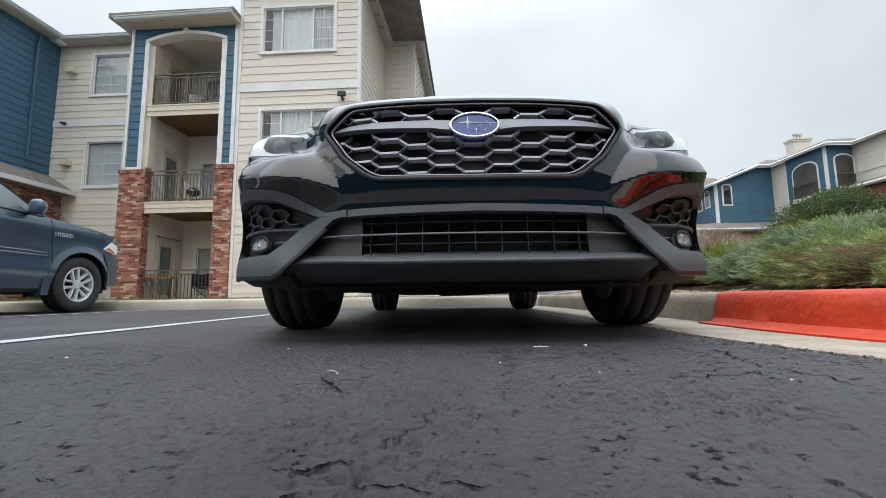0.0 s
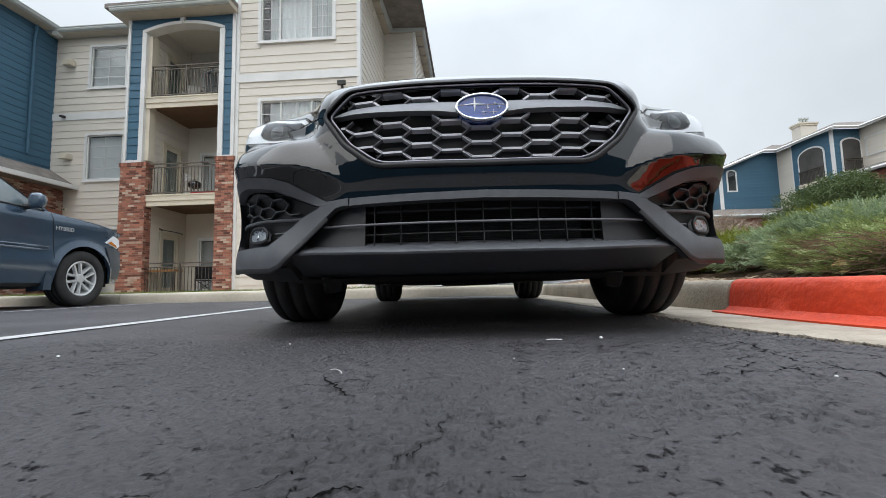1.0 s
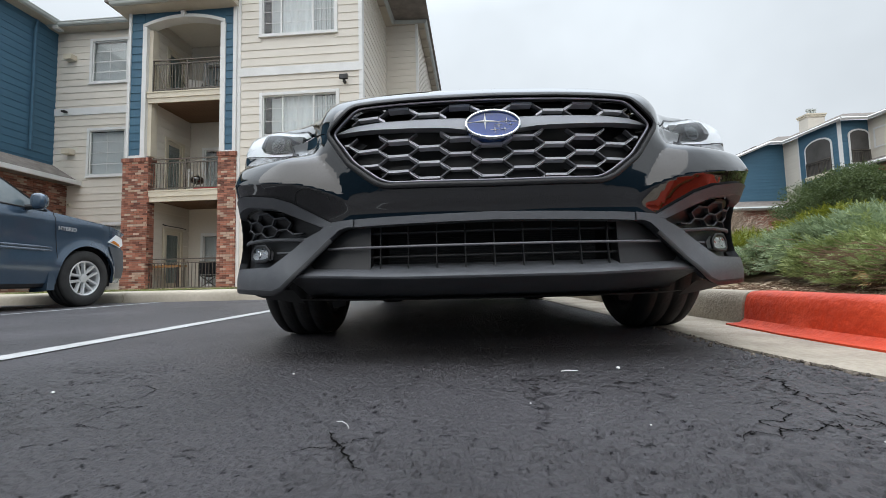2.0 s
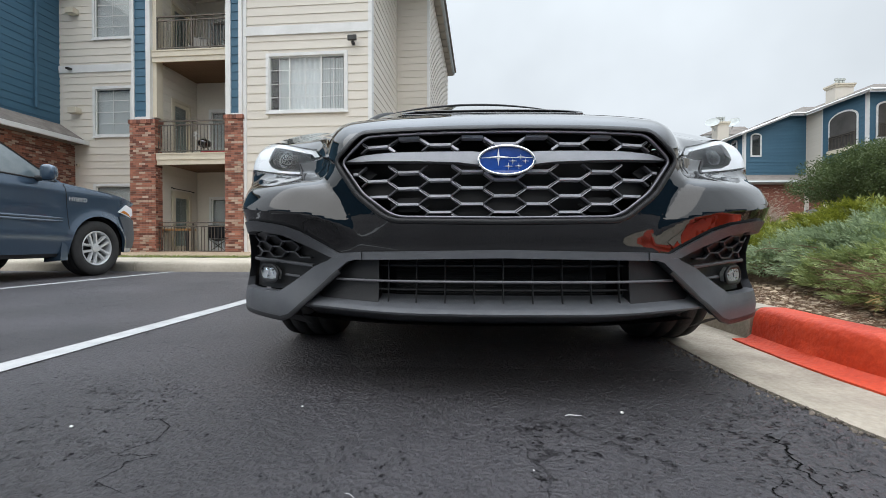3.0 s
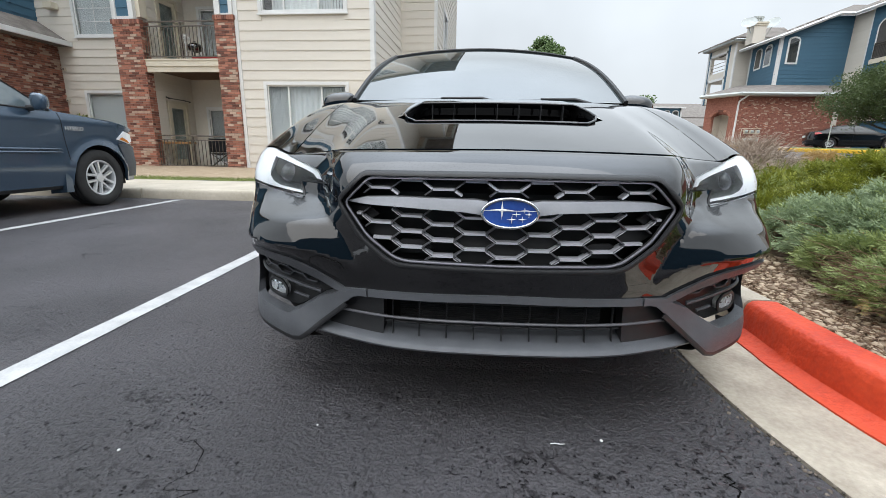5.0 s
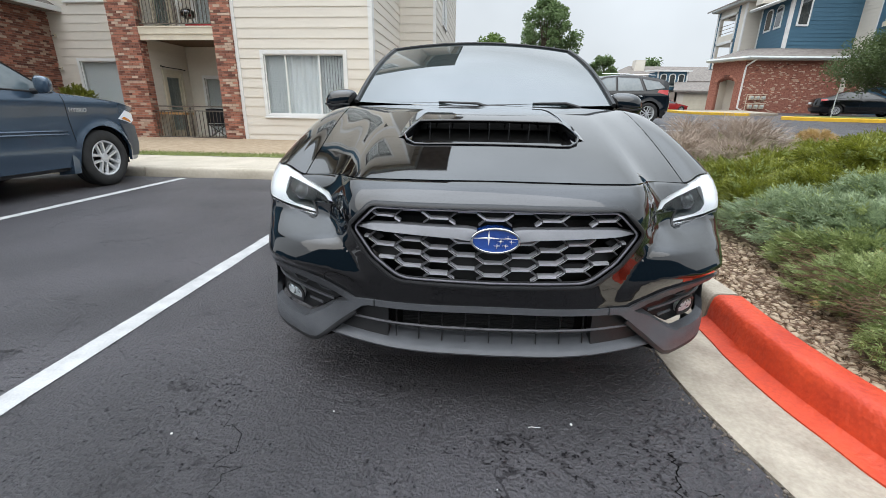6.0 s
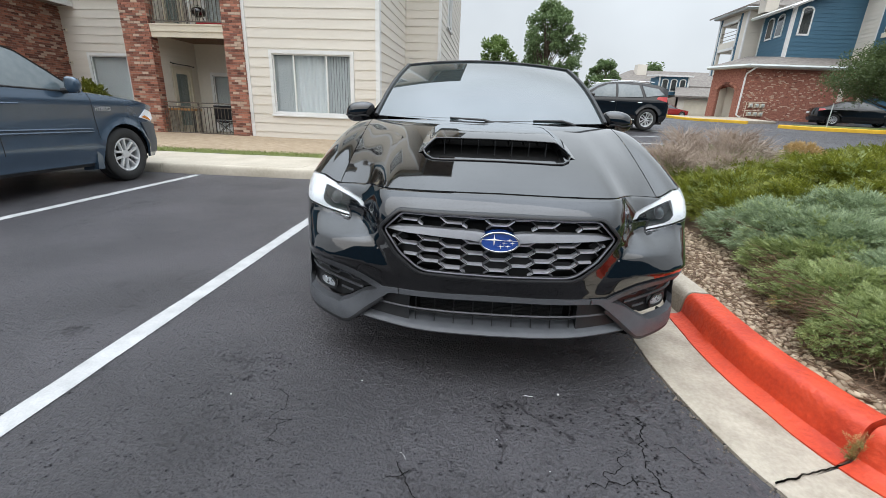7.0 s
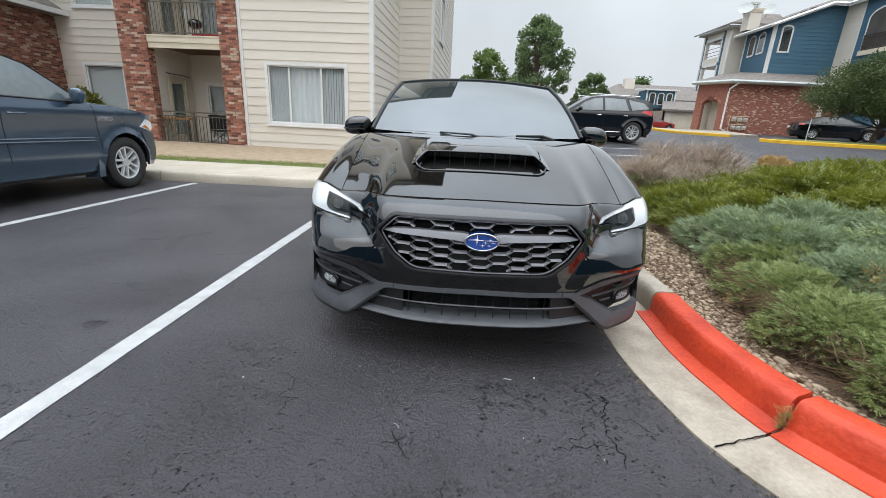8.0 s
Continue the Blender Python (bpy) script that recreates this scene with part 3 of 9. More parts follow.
    for q, w in cracks:
        bm = bmesh.new()
        prev = None
        pts = dense(q, 0.0016)
        for k, (x, y) in enumerate(pts):
            a, b = pts[max(k - 1, 0)], pts[min(k + 1, len(pts) - 1)]
            d = Vector((b[0] - a[0], b[1] - a[1])).normalized()
            t = math.sin(math.pi * (k + 0.5) / len(pts)) ** 0.4
            x += 0.0016 * noise.noise(Vector((x * 420, y * 420, 2)))
            y += 0.0016 * noise.noise(Vector((x * 420, y * 420, 6)))
            wl, wr = (w * t * max(0.12, 0.55 + 1.5 * noise.noise(Vector((x * 330, y * 330, z)))) for z in (1, 5))
            h = max(surface(x + ox, y + oy, right(y)) for ox, oy in ((0, 0.005), (0, -0.005), (0.005, 0), (-0.005, 0))) + 0.0004
            row = [bm.verts.new((x - d.y * e, y + d.x * e, h)) for e in (wl, -wr)]
            if prev:
                bm.faces.new((prev[0], row[0], row[1], prev[1]))
            prev = row
        part("crack", bm, deep, road)


worn_asphalt()


def markings():
    for x, y0, y1 in ((-1.675, -2.9, 4.98), (-4.375, -0.6, 4.98), (-7.1, -0.4, 4.98)):
        bm = bmesh.new()
        n = 60
        rnd = random.Random(int(-x * 10))
        rows = []
        for i in range(n + 1):
            y = y0 + (y1 - y0) * i / n
            rows.append([bm.verts.new((x + s * (0.052 + rnd.uniform(-0.003, 0.003)), y, 0.004)) for s in (-1, 1)])
        for a, b in zip(rows, rows[1:]):
            bm.faces.new((a[0], a[1], b[1], b[0]))
        tagged(part("parking_line", bm, LINE_PAINT), "white painted stall line on asphalt", "road marking", "stall lines", "structure")
    for y in (8.75, 9.95, 11.6, 13.2, 14.8, 16.9):
        bm = bmesh.new()
        rows = []
        for i in range(11):
            x = 2.6 + 5.0 * i / 10
            yy = y + 0.10 * (x - 4.2)
            rows.append([bm.verts.new((x, yy + s, lie(x, yy + s) + 0.006)) for s in (-0.06, 0.06)])
        for a, b in zip(rows, rows[1:]):
            bm.faces.new((a[0], b[0], b[1], a[1]))
        tagged(part("parking_line", bm, LINE_PAINT), "white painted stall line on asphalt", "road marking", "far stall lines", "structure")


markings()


def verge():
    """Grass strip and sandy bed between the walk and the building."""
    def strip(name, y0, y1, mat, label, cat, seed, h, x0=-20.0, x1=4.0):
        bm = bmesh.new()
        net(bm, 90, 8, lambda u, v: Vector((x0 + (x1 - x0) * u, y0 + (y1 - y0) * v, 0.14 + h * (0.5 + 0.5 * noise.noise(Vector((u * 60, v * 6, seed)))))))
        return tagged(part(name, bm, mat, smooth=True), label, cat, kind="structure")
    strip("lawn_strip", 6.75, 7.40, GRASS, "thin strip of short grass by the walk", "grass", 1, 0.03)
    strip("sand_bed", 7.40, 12.6, SAND, "dry sandy bed along the building foot", "soil", 2, 0.03, -20, 3)
    bm = bmesh.new()
    rnd = random.Random(8)
    for i in range(5200):
        x, y = rnd.uniform(-9, -1), rnd.uniform(6.75, 7.55)
        h, a, w = rnd.uniform(0.02, 0.06), rnd.random() * 6.28, 0.004
        p = Vector((x, y, 0.15))
        d = Vector((math.cos(a), math.sin(a), 0))
        bm.faces.new([bm.verts.new(p - d * w), bm.verts.new(p + d * w), bm.verts.new(p + Vector((rnd.uniform(-.02, .02), rnd.uniform(-.02, .02), h)))])
    tagged(part("grass_blades", bm, GRASS), "short green and yellowing grass blades", "grass", kind="stuff")


verge()


# ---------------------------------------------------------------- apartment building
LAP = 0.272


def board_mesh(length, height):
    """One lap board: foot proud, head tucked in."""
    bm = bmesh.new()
    prof = [(0.0, 0.0), (-0.024, 0.0), (-0.024, 0.010), (-0.006, height), (0.0, height)]
    a = [bm.verts.new((0, y, z)) for y, z in prof]
    b = [bm.verts.new((length, y, z)) for y, z in prof]
    for i in range(len(prof) - 1):
        bm.faces.new((a[i], a[i + 1], b[i + 1], b[i]))
    bm.faces.new(a[::-1])
    bm.faces.new(b)
    return bm


BOARDS = {}


def spans(lo, hi, cuts):
    """The stretches of lo..hi that the cuts leave."""
    out, x = [], lo
    for a, b in sorted(cuts):
        if a > x:
            out.append((x, min(a, hi)))
        x = max(x, b)
    if x < hi:
        out.append((x, hi))
    return [(a, b) for a, b in out if b - a > 0.03]


def sided_wall(parent, name, p0, p1, z0, z1, mat, back, openings=(), label="", thick=0.18, boards=True, slope=None):
    """A wall from p0 to p1 (its outside to the right), openings as (s0, s1, z0, z1) cut through, lap boards as parts."""
    d = Vector((p1[0] - p0[0], p1[1] - p0[1], 0))
    length = d.length
    m = Matrix.Translation((p0[0], p0[1], 0)) @ Matrix.Rotation(math.atan2(d.y, d.x), 4, "Z")
    bm = bmesh.new()
    xs = sorted({0.0, length, *[min(max(v, 0), length) for o in openings for v in o[:2]]})
    zs = sorted({z0, z1, *[min(max(v, z0), z1) for o in openings for v in o[2:]]})
    for x0, x1 in zip(xs, xs[1:]):
        for a, b in zip(zs, zs[1:]):
            if any(o[0] <= x0 + 1e-6 and o[1] >= x1 - 1e-6 and o[2] <= a + 1e-6 and o[3] >= b - 1e-6 for o in openings):
                continue
            box(bm, x0, x1, 0, thick, a, b)
    bmesh.ops.remove_doubles(bm, verts=bm.verts[:], dist=1e-5)
    wall = part(name, bm, back, parent, label, m=m)
    if boards:
        z = z0
        while z < z1 - 0.02:
            h = min(LAP, z1 - z)
            cuts = [(o[0], o[1]) for o in openings if o[2] < z + h - 0.02 and o[3] > z + 0.02]
            for a, b in spans(0, length, cuts):
                key = (mat.name, round(b - a, 2), round(h, 3))
                if key not in BOARDS:
                    ob = part("siding_board", board_mesh(b - a, h), mat, wall, m=Matrix.Translation((a, 0, z)))
                    BOARDS[key] = ob.data
                else:
                    again("siding_board", BOARDS[key], wall, Matrix.Translation((a, 0, z)))
            z += LAP
    return wall, m


def window(parent, m, s0, s1, z0, z1, lites, muntins=(0, 0), curtain="sheer", mat=None, casing=0.10):
    """A window in a wall with the map m: casing, sill, frame, lites with their panes, blind and the room behind."""
    bm = bmesh.new()
    c = casing
    for b in ((s0, s1, z1 - c, z1), (s0, s0 + c, z0 + c, z1 - c), (s1 - c, s1, z0 + c, z1 - c), (s0, s1, z0, z0 + c)):
        box(bm, b[0], b[1], -0.05, 0.02, b[2], b[3])
    w = part("window", bm, mat or TRIM_WHITE, parent, "white-cased window with sliding panes", m=m)
    bm = soft_box(s0 - 0.03, s1 + 0.03, -0.075, -0.052, z0 - 0.015, z0 + 0.035, 0.006, 1)
    part("window_sill", bm, mat or TRIM_WHITE, w)
    a0, a1, b0, b1 = s0 + c, s1 - c, z0 + c, z1 - c
    bm = bmesh.new()
    f = 0.035
    box(bm, a0, a1, 0.0, 0.07, b0, b0 + f)
    box(bm, a0, a1, 0.0, 0.07, b1 - f, b1)
    box(bm, a0, a0 + f, 0.0, 0.07, b0 + f, b1 - f)
    box(bm, a1 - f, a1, 0.0, 0.07, b0 + f, b1 - f)
    x = a0
    edges = []
    for i, q in enumerate(lites):
        x2 = x + (a1 - a0) * q
        edges.append((x, x2))
        if i < len(lites) - 1:
            box(bm, x2 - 0.025, x2 + 0.025, 0.005, 0.065, b0 + f, b1 - f)
        x = x2
    part("window_frame", bm, TRIM_WHITE, w)
    for k, (x0, x1) in enumerate(edges):
        bm = bmesh.new()
        box(bm, x0 + 0.02, x1 - 0.02, 0.032, 0.038, b0 + 0.02, b1 - 0.02)
        pane = part("pane", bm, WINDOW_GLASS, w)
        pane.visible_shadow = False
    if muntins[1]:
        bm = bmesh.new()
        for x0, x1 in edges:
            for i in range(1, muntins[0]):
                xx = x0 + (x1 - x0) * i / muntins[0]
                box(bm, xx - 0.009, xx + 0.009, 0.020, 0.030, b0 + 0.03, b1 - 0.03)
            for j in range(1, muntins[1]):
                zz = b0 + (b1 - b0) * j / muntins[1]
                box(bm, x0 + 0.02, x1 - 0.02, 0.018, 0.029, zz - 0.009, zz + 0.009)
        part("muntin", bm, TRIM_WHITE, w)
    if curtain == "sheer":
        for k, (x0, x1) in enumerate(edges):
            if k == 0 and len(edges) == 3:
                x0 = x0 + (x1 - x0) * 0.04
            bm = bmesh.new()
            n = 40
            net(bm, n, 1, lambda u, v: Vector((x0 + (x1 - x0) * u, 0.14 + 0.018 * math.sin(u * 38 + k) + (0.05 if k == 1 else 0.09), b0 + (b1 - b0) * v)))
            part("curtain", bm, CURTAIN, w, "white sheer curtain", smooth=True)
    elif curtain == "mixed":
        x0, x1 = edges[len(edges) // 2]
        bm = bmesh.new()
        net(bm, 40, 1, lambda u, v: Vector((x0 + (x1 - x0) * u, 0.15 + 0.018 * math.sin(u * 38), b0 + (b1 - b0) * v)))
        part("curtain", bm, CURTAIN, w, "white sheer curtain", smooth=True)
    if curtain in ("blind", "mixed"):
        step = 0.085
        n = int((a1 - a0) / step)
        proto = None
        for i in range(n):
            xx = a0 + step * (i + 0.5)
            if curtain == "mixed" and (edges[len(edges) // 2][0] - 0.02 < xx < edges[len(edges) // 2][1] + 0.02 or (muntins[1] and len(edges) == 3 and i < n * 0.10)):
                continue
            mm = Matrix.Translation((xx, 0.13, 0)) @ Matrix.Rotation(radians(42), 4, "Z")
            if proto is None:
                bm = bmesh.new()
                box(bm, -0.038, 0.038, -0.001, 0.001, b0 + 0.01, b1 - 0.04)
                proto = part("blind_slat", bm, CURTAIN, w, m=mm)
            else:
                again("blind_slat", proto.data, w, mm)
    # backing sheets, coloured dark in place of an unlit room
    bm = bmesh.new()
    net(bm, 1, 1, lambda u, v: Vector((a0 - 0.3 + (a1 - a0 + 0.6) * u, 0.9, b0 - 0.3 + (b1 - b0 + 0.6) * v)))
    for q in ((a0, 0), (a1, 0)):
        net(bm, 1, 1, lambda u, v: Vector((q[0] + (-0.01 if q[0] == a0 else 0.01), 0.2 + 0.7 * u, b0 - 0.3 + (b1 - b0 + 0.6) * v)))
    part("room_wall", bm, OPENING_SHADE, w)
    return w


def brick_field(parent, name, s0, s1, z0, z1, m, label="", course=0.0715, length=0.215, seed=1, cut=None, two=None):
    """Courses of single bricks on a mortar backing, joined as one part."""
    rnd = random.Random(seed)
    bm = bmesh.new()
    j = 0
    z = z0
    while z < z1 - 0.03:
        x = s0 - (length / 2 if j % 2 else 0)
        while x < s1:
            a, b = max(x + 0.006, s0), min(x + length - 0.006, s1)
            if b - a > 0.03 and not (cut and cut(0.5 * (a + b), z)):
                p = rnd.uniform(-0.004, 0.004)
                vs, fs = box(bm, a, b, -0.014 + p, 0.002, z + 0.006, min(z + course - 0.006, z1))
                k = 1 if rnd.random() < 0.19 else 0
                for f in fs:
                    f.material_index = k
            x += length
        z += course
        j += 1
    return part(name, bm, BRICK, parent, label, m=m, mats=(BRICK_PALE,))


def railing(parent, m, s0, s1, z0, z1):
    bm = bmesh.new()
    box(bm, s0, s1, -0.025, 0.025, z1 - 0.035, z1)
    box(bm, s0, s1, -0.018, 0.018, z1 - 0.16, z1 - 0.13)
    box(bm, s0, s1, -0.018, 0.018, z0 + 0.05, z0 + 0.08)
    r = part("balcony_railing", bm, RAIL_METAL, parent, "bronze metal railing with thin upright bars", m=m)
    for s in (s0 + 0.02, s1 - 0.02, 0.5 * (s0 + s1)):
        bm = bmesh.new()
        box(bm, s - 0.02, s + 0.02, -0.02, 0.02, z0, z1 - 0.03)
        part("rail_post", bm, RAIL_METAL, r)
    n = int((s1 - s0) / 0.115)
    proto = None
    for i in range(1, n):
        t = Matrix.Translation((s0 + (s1 - s0) * i / n, 0, 0))
        if proto is None:
            bm = bmesh.new()
            box(bm, -0.008, 0.008, -0.008, 0.008, z0 + 0.07, z1 - 0.14)
            proto = part("baluster", bm, RAIL_METAL, r, m=t)
        else:
            again("baluster", proto.data, r, t)
    return r


def slab_prism(parent, name, pts, z0, z1, mat, label=""):
    bm = bmesh.new()
    prism(bm, pts, lambda x, y: Vector((x, y, z0)), lambda x, y: Vector((x, y, z1)))
    bmesh.ops.recalc_face_normals(bm, faces=bm.faces[:])
    return part(name, bm, mat, parent, label)


def eave(parent, path, z, over=0.45, name="eave"):
    """Soffit, fascia and gutter along a plan path (outside to the right)."""
    bm = bmesh.new()
    sweep(bm, path, [(over * 0 + 0.05, z), (-over, z), (-over, z + 0.16), (0.05, z + 0.16)])
    bmesh.ops.recalc_face_normals(bm, faces=bm.faces[:])
    e = part(name, bm, SOFFIT, parent)
    bm = bmesh.new()
    sweep(bm, path, [(-over - 0.004, z + 0.02), (-over - 0.03, z + 0.02), (-over - 0.09, z + 0.05), (-over - 0.11, z + 0.09), (-over - 0.11, z + 0.13), (-over - 0.135, z + 0.145), (-over - 0.135, z + 0.17), (-over - 0.004, z + 0.17)])
    bmesh.ops.recalc_face_normals(bm, faces=bm.faces[:])
    part("gutter", bm, GUTTER_GREY, e, "pale grey metal gutter")
    return e


def porch_door(parent, m, s0, s1, z0, z1):
    bm = bmesh.new()
    for b in ((s0, s1, z1 - 0.09, z1), (s0, s0 + 0.09, z0, z1 - 0.09), (s1 - 0.09, s1, z0, z1 - 0.09)):
        box(bm, b[0], b[1], -0.04, 0.03, b[2], b[3])
    d = part("door", bm, TRIM_CREAM, parent, "pale door with a full glass lite and shade", m=m)
    a0, a1, b1 = s0 + 0.09, s1 - 0.09, z1 - 0.09
    bm = bmesh.new()
    st = 0.11
    box(bm, a0, a0 + st, 0.0, 0.045, z0, b1)
    box(bm, a1 - st, a1, 0.0, 0.045, z0, b1)
    box(bm, a0 + st, a1 - st, 0.0, 0.045, z0, z0 + 0.22)
    box(bm, a0 + st, a1 - st, 0.0, 0.045, b1 - 0.14, b1)
    part("door_leaf", bm, TRIM_CREAM, d)
    bm = bmesh.new()
    box(bm, a0 + st, a1 - st, 0.018, 0.024, z0 + 0.22, b1 - 0.14)
    part("pane", bm, WINDOW_GLASS, d).visible_shadow = False
    bm = bmesh.new()
    box(bm, a0 + st, a1 - st, 0.05, 0.055, z0 + 0.22, b1 - 0.14)
    part("shade", bm, material("grey_green_shade", (0.30, 0.34, 0.31), (0.38, 0.42, 0.39), 3, 0.8), d)
    bm = bmesh.new()
    lathe(bm, [(0, 0.012), (0.03, 0.012), (0.035, 0.028), (0.06, 0.026), (0.065, 0.0)], 12, m=Matrix.Translation((a0 + 0.06, 0, z0 + 1.0)) @ Matrix.Rotation(radians(-90), 4, "Z"))
    part("door_knob", bm, CHROME, d)
    return d


def sliding_door(parent, m, s0, s1, z0, z1):
    return window(parent, m, s0, s1, z0, z1, (0.5, 0.5), curtain="blind", casing=0.09)


def apartment_building():
    b = thing("apartment_building", "three-storey beige and blue apartment building with brick porch columns", "building", (-6.9, 12.0, 0.0), -3.0)
    base = 0.05
    # --- main block, facing the stalls
    win = [(0.63, 3.28, 0.82, 2.72), (0.63, 3.30, 4.55, 6.46), (0.60, 3.25, 8.36, 10.13)]
    ops = [(x0 + 0.1 + 0.08, x1 + 0.1 - 0.08, z0 + 0.08, z1 - 0.08) for x0, x1, z0, z1 in win]
    wall, m = sided_wall(b, "wall_front", (-0.10, 0.10), (4.05, 0.10), base, 10.95, SIDING, SHEATH, ops)
    for (x0, x1, z0, z1), l, mu in zip(win, ((0.27, 0.42, 0.31), (0.27, 0.42, 0.31), (0.26, 0.44, 0.30)), ((0, 0), (2, 4), (2, 4))):
        window(b, m, x0 + 0.1, x1 + 0.1, z0, z1, l, mu, "mixed")
    bm = bmesh.new()
    box(bm, -0.10, 4.05, 0.045, 0.098, 7.04, 7.32)
    part("band_board", bm, TRIM_WHITE, b)
    for u0, u1 in ((-0.13, -0.02), (3.95, 4.075)):
        bm = bmesh.new()
        box(bm, u0, u1, 0.055, 0.16, base, 10.95)
        part("corner_board", bm, TRIM_WHITE, b)
    # right flank, set-back wing and its flank
    sided_wall(b, "wall_flank", (4.05, 0.10), (4.05, 4.0), base, 10.95, SIDING, SHEATH)
    bm = bmesh.new()
    box(bm, 4.052, 4.08, 0.162, 0.25, base, 10.95)
    part("corner_board", bm, TRIM_WHITE, b)
    sided_wall(b, "wall_back", (4.06, 4.0), (5.38, 4.0), base, 10.95, SIDING, SHEATH)
    m4 = sided_wall(b, "wall_far_flank", (5.38, 4.0), (5.38, 13.0), base, 10.95, SIDING, SHEATH, [(2.2, 3.6, 4.6, 6.4), (2.2, 3.6, 0.9, 2.7)])[1]
    window(b, m4, 2.1, 3.7, 4.5, 6.5, (0.5, 0.5))
    window(b, m4, 2.1, 3.7, 0.8, 2.8, (0.5, 0.5))
    bm = bmesh.new()
    box(bm, 5.30, 5.405, 3.955, 4.06, base, 10.95)
    part("corner_board", bm, TRIM_WHITE, b)
    sided_wall(b, "wall_rear", (5.38, 13.0), (-9.0, 13.0), base, 10.95, SIDING, SHEATH, boards=False)
    eave(b, [(-0.6, 0.10), (4.05, 0.10), (4.05, 4.0), (5.38, 4.0), (5.38, 13.5)], 10.95, 0.30)
    # rafter tails under the flank eaves
    proto = None
    for x, y0, y1 in ((4.07, 0.4, 3.4), (5.40, 4.3, 12.5)):
        y = y0
        while y < y1:
            t = Matrix.Translation((x, y, 10.86))
            if proto is None:
                bm = bmesh.new()
                box(bm, 0, 0.26, -0.04, 0.04, 0, 0.088)
                proto = part("rafter_tail", bm, SOFFIT, b, m=t)
            else:
                again("rafter_tail", proto.data, b, t)
            y += 0.75
    # --- porch block with brick columns
    for k, (u0, u1, zt) in enumerate(((-4.0, -3.10, 4.46), (-0.72, -0.12, 4.54))):
        bm = bmesh.new()
        box(bm, u0 + 0.016, u1 - 0.016, 0.016, 0.30, base, zt - 0.13)
        col = part("brick_column", bm, MORTAR, b, "column of mixed red and tan brick")
        brick_field(col, "brick_facing", u0, u1, base, zt - 0.13, Matrix.Translation((0, 0.014, 0)), seed=3 + k)
        brick_field(col, "brick_facing", 0.0, 0.30, base, zt - 0.13, Matrix.Translation((u1 - 0.014, 0.0, 0)) @ Matrix.Rotation(radians(90), 4, "Z"), seed=13 + k)
        brick_field(col, "brick_facing", 0.0, 0.30, base, zt - 0.13, Matrix.Translation((u0 + 0.014, 0.30, 0)) @ Matrix.Rotation(radians(-90), 4, "Z"), seed=23 + k)
        bm = bmesh.new()
        n = 4 if u1 - u0 > 0.8 else 3
        rnd = random.Random(k)
        x = u0 - 0.03
        while x < u1 + 0.02:
            box(bm, x + 0.004, min(x + 0.07, u1 + 0.03) - 0.004, -0.03, 0.33, zt - 0.128, zt)
            x += 0.072
        part("brick_cap", bm, BRICK, col)
    # blue upper posts with white edges, arch over the top balcony
    top = 9.47
    for nm, u0, u1, z0 in (("left", -3.84, -3.40, 4.52), ("right", -0.54, -0.24, 4.56)):
        sided_wall(b, "wall_post", (u0, 0.06), (u1, 0.06), z0, top, SIDING_BLUE, SHEATH_BLUE, thick=0.25)
    for u0, u1, z0 in ((-3.93, -3.84, 4.48), (-3.42, -3.27, 4.48), (-0.69, -0.52, 4.56), (-0.25, -0.135, 4.56)):
        bm = bmesh.new()
        box(bm, u0, u1, 0.0, 0.10 if u0 < -3.5 or u0 > -0.4 else 0.34, z0, top if u0 < -3.5 or u0 > -0.4 else 8.96)
        part("post_trim", bm, TRIM_WHITE, b)
    bm = bmesh.new()
    box(bm, -3.93, -3.26, 0.02, 0.6, 4.46, 4.56)
    part("post_trim", bm, TRIM_WHITE, b)
    bm = bmesh.new()
    box(bm, -0.70, -0.13, 0.02, 0.6, 4.545, 4.60)
    part("post_trim", bm, TRIM_WHITE, b)
    bm = bmesh.new()
    box(bm, -3.27, -3.14, 0.12, 0.40, 4.56, 8.9)
    part("post_return", bm, TRIM_CREAM, b)

    def arc(u):
        return 8.95 + 0.27 * (1 - ((u + 1.98) / 1.44) ** 2)
    n = 20
    us = [-3.42 + 2.88 * i / n for i in range(n + 1)]

    def arched(lo, hi, y0, y1):
        bm = bmesh.new()
        rows = [[bm.verts.new(p) for p in ((u, y0, lo(u)), (u, y0, hi(u)), (u, y1, hi(u)), (u, y1, lo(u)))] for u in us]
        for r0, r1 in zip(rows, rows[1:]):
            for k in range(4):
                bm.faces.new((r0[k], r1[k], r1[(k + 1) % 4], r0[(k + 1) % 4]))
        bm.faces.new(rows[0])
        bm.faces.new(rows[-1][::-1])
        bmesh.ops.recalc_face_normals(bm, faces=bm.faces[:])
        return bm
    part("arch_panel", arched(lambda u: arc(u) + 0.05, lambda u: top, 0.065, 0.30), SHEATH_BLUE, b)
    bm = arched(arc, lambda u: arc(u) + 0.11, 0.0, 0.36)
    part("arch_trim", bm, TRIM_WHITE, b, "white arched trim over the top balcony")
    bm = bmesh.new()
    prism(bm, [(-2.05, 9.24), (-1.95, 9.24), (-1.92, 9.42), (-2.08, 9.42)], lambda x, z: Vector((x, -0.04, z)), lambda x, z: Vector((x, 0.06, z)))
    bmesh.ops.recalc_face_normals(bm, faces=bm.faces[:])
    part("keystone", bm, TRIM_WHITE, b)
    eave(b, [(-3.95, 2.2), (-3.95, 0.06), (-0.10, 0.06)], 9.47, 0.5, "porch_eave")
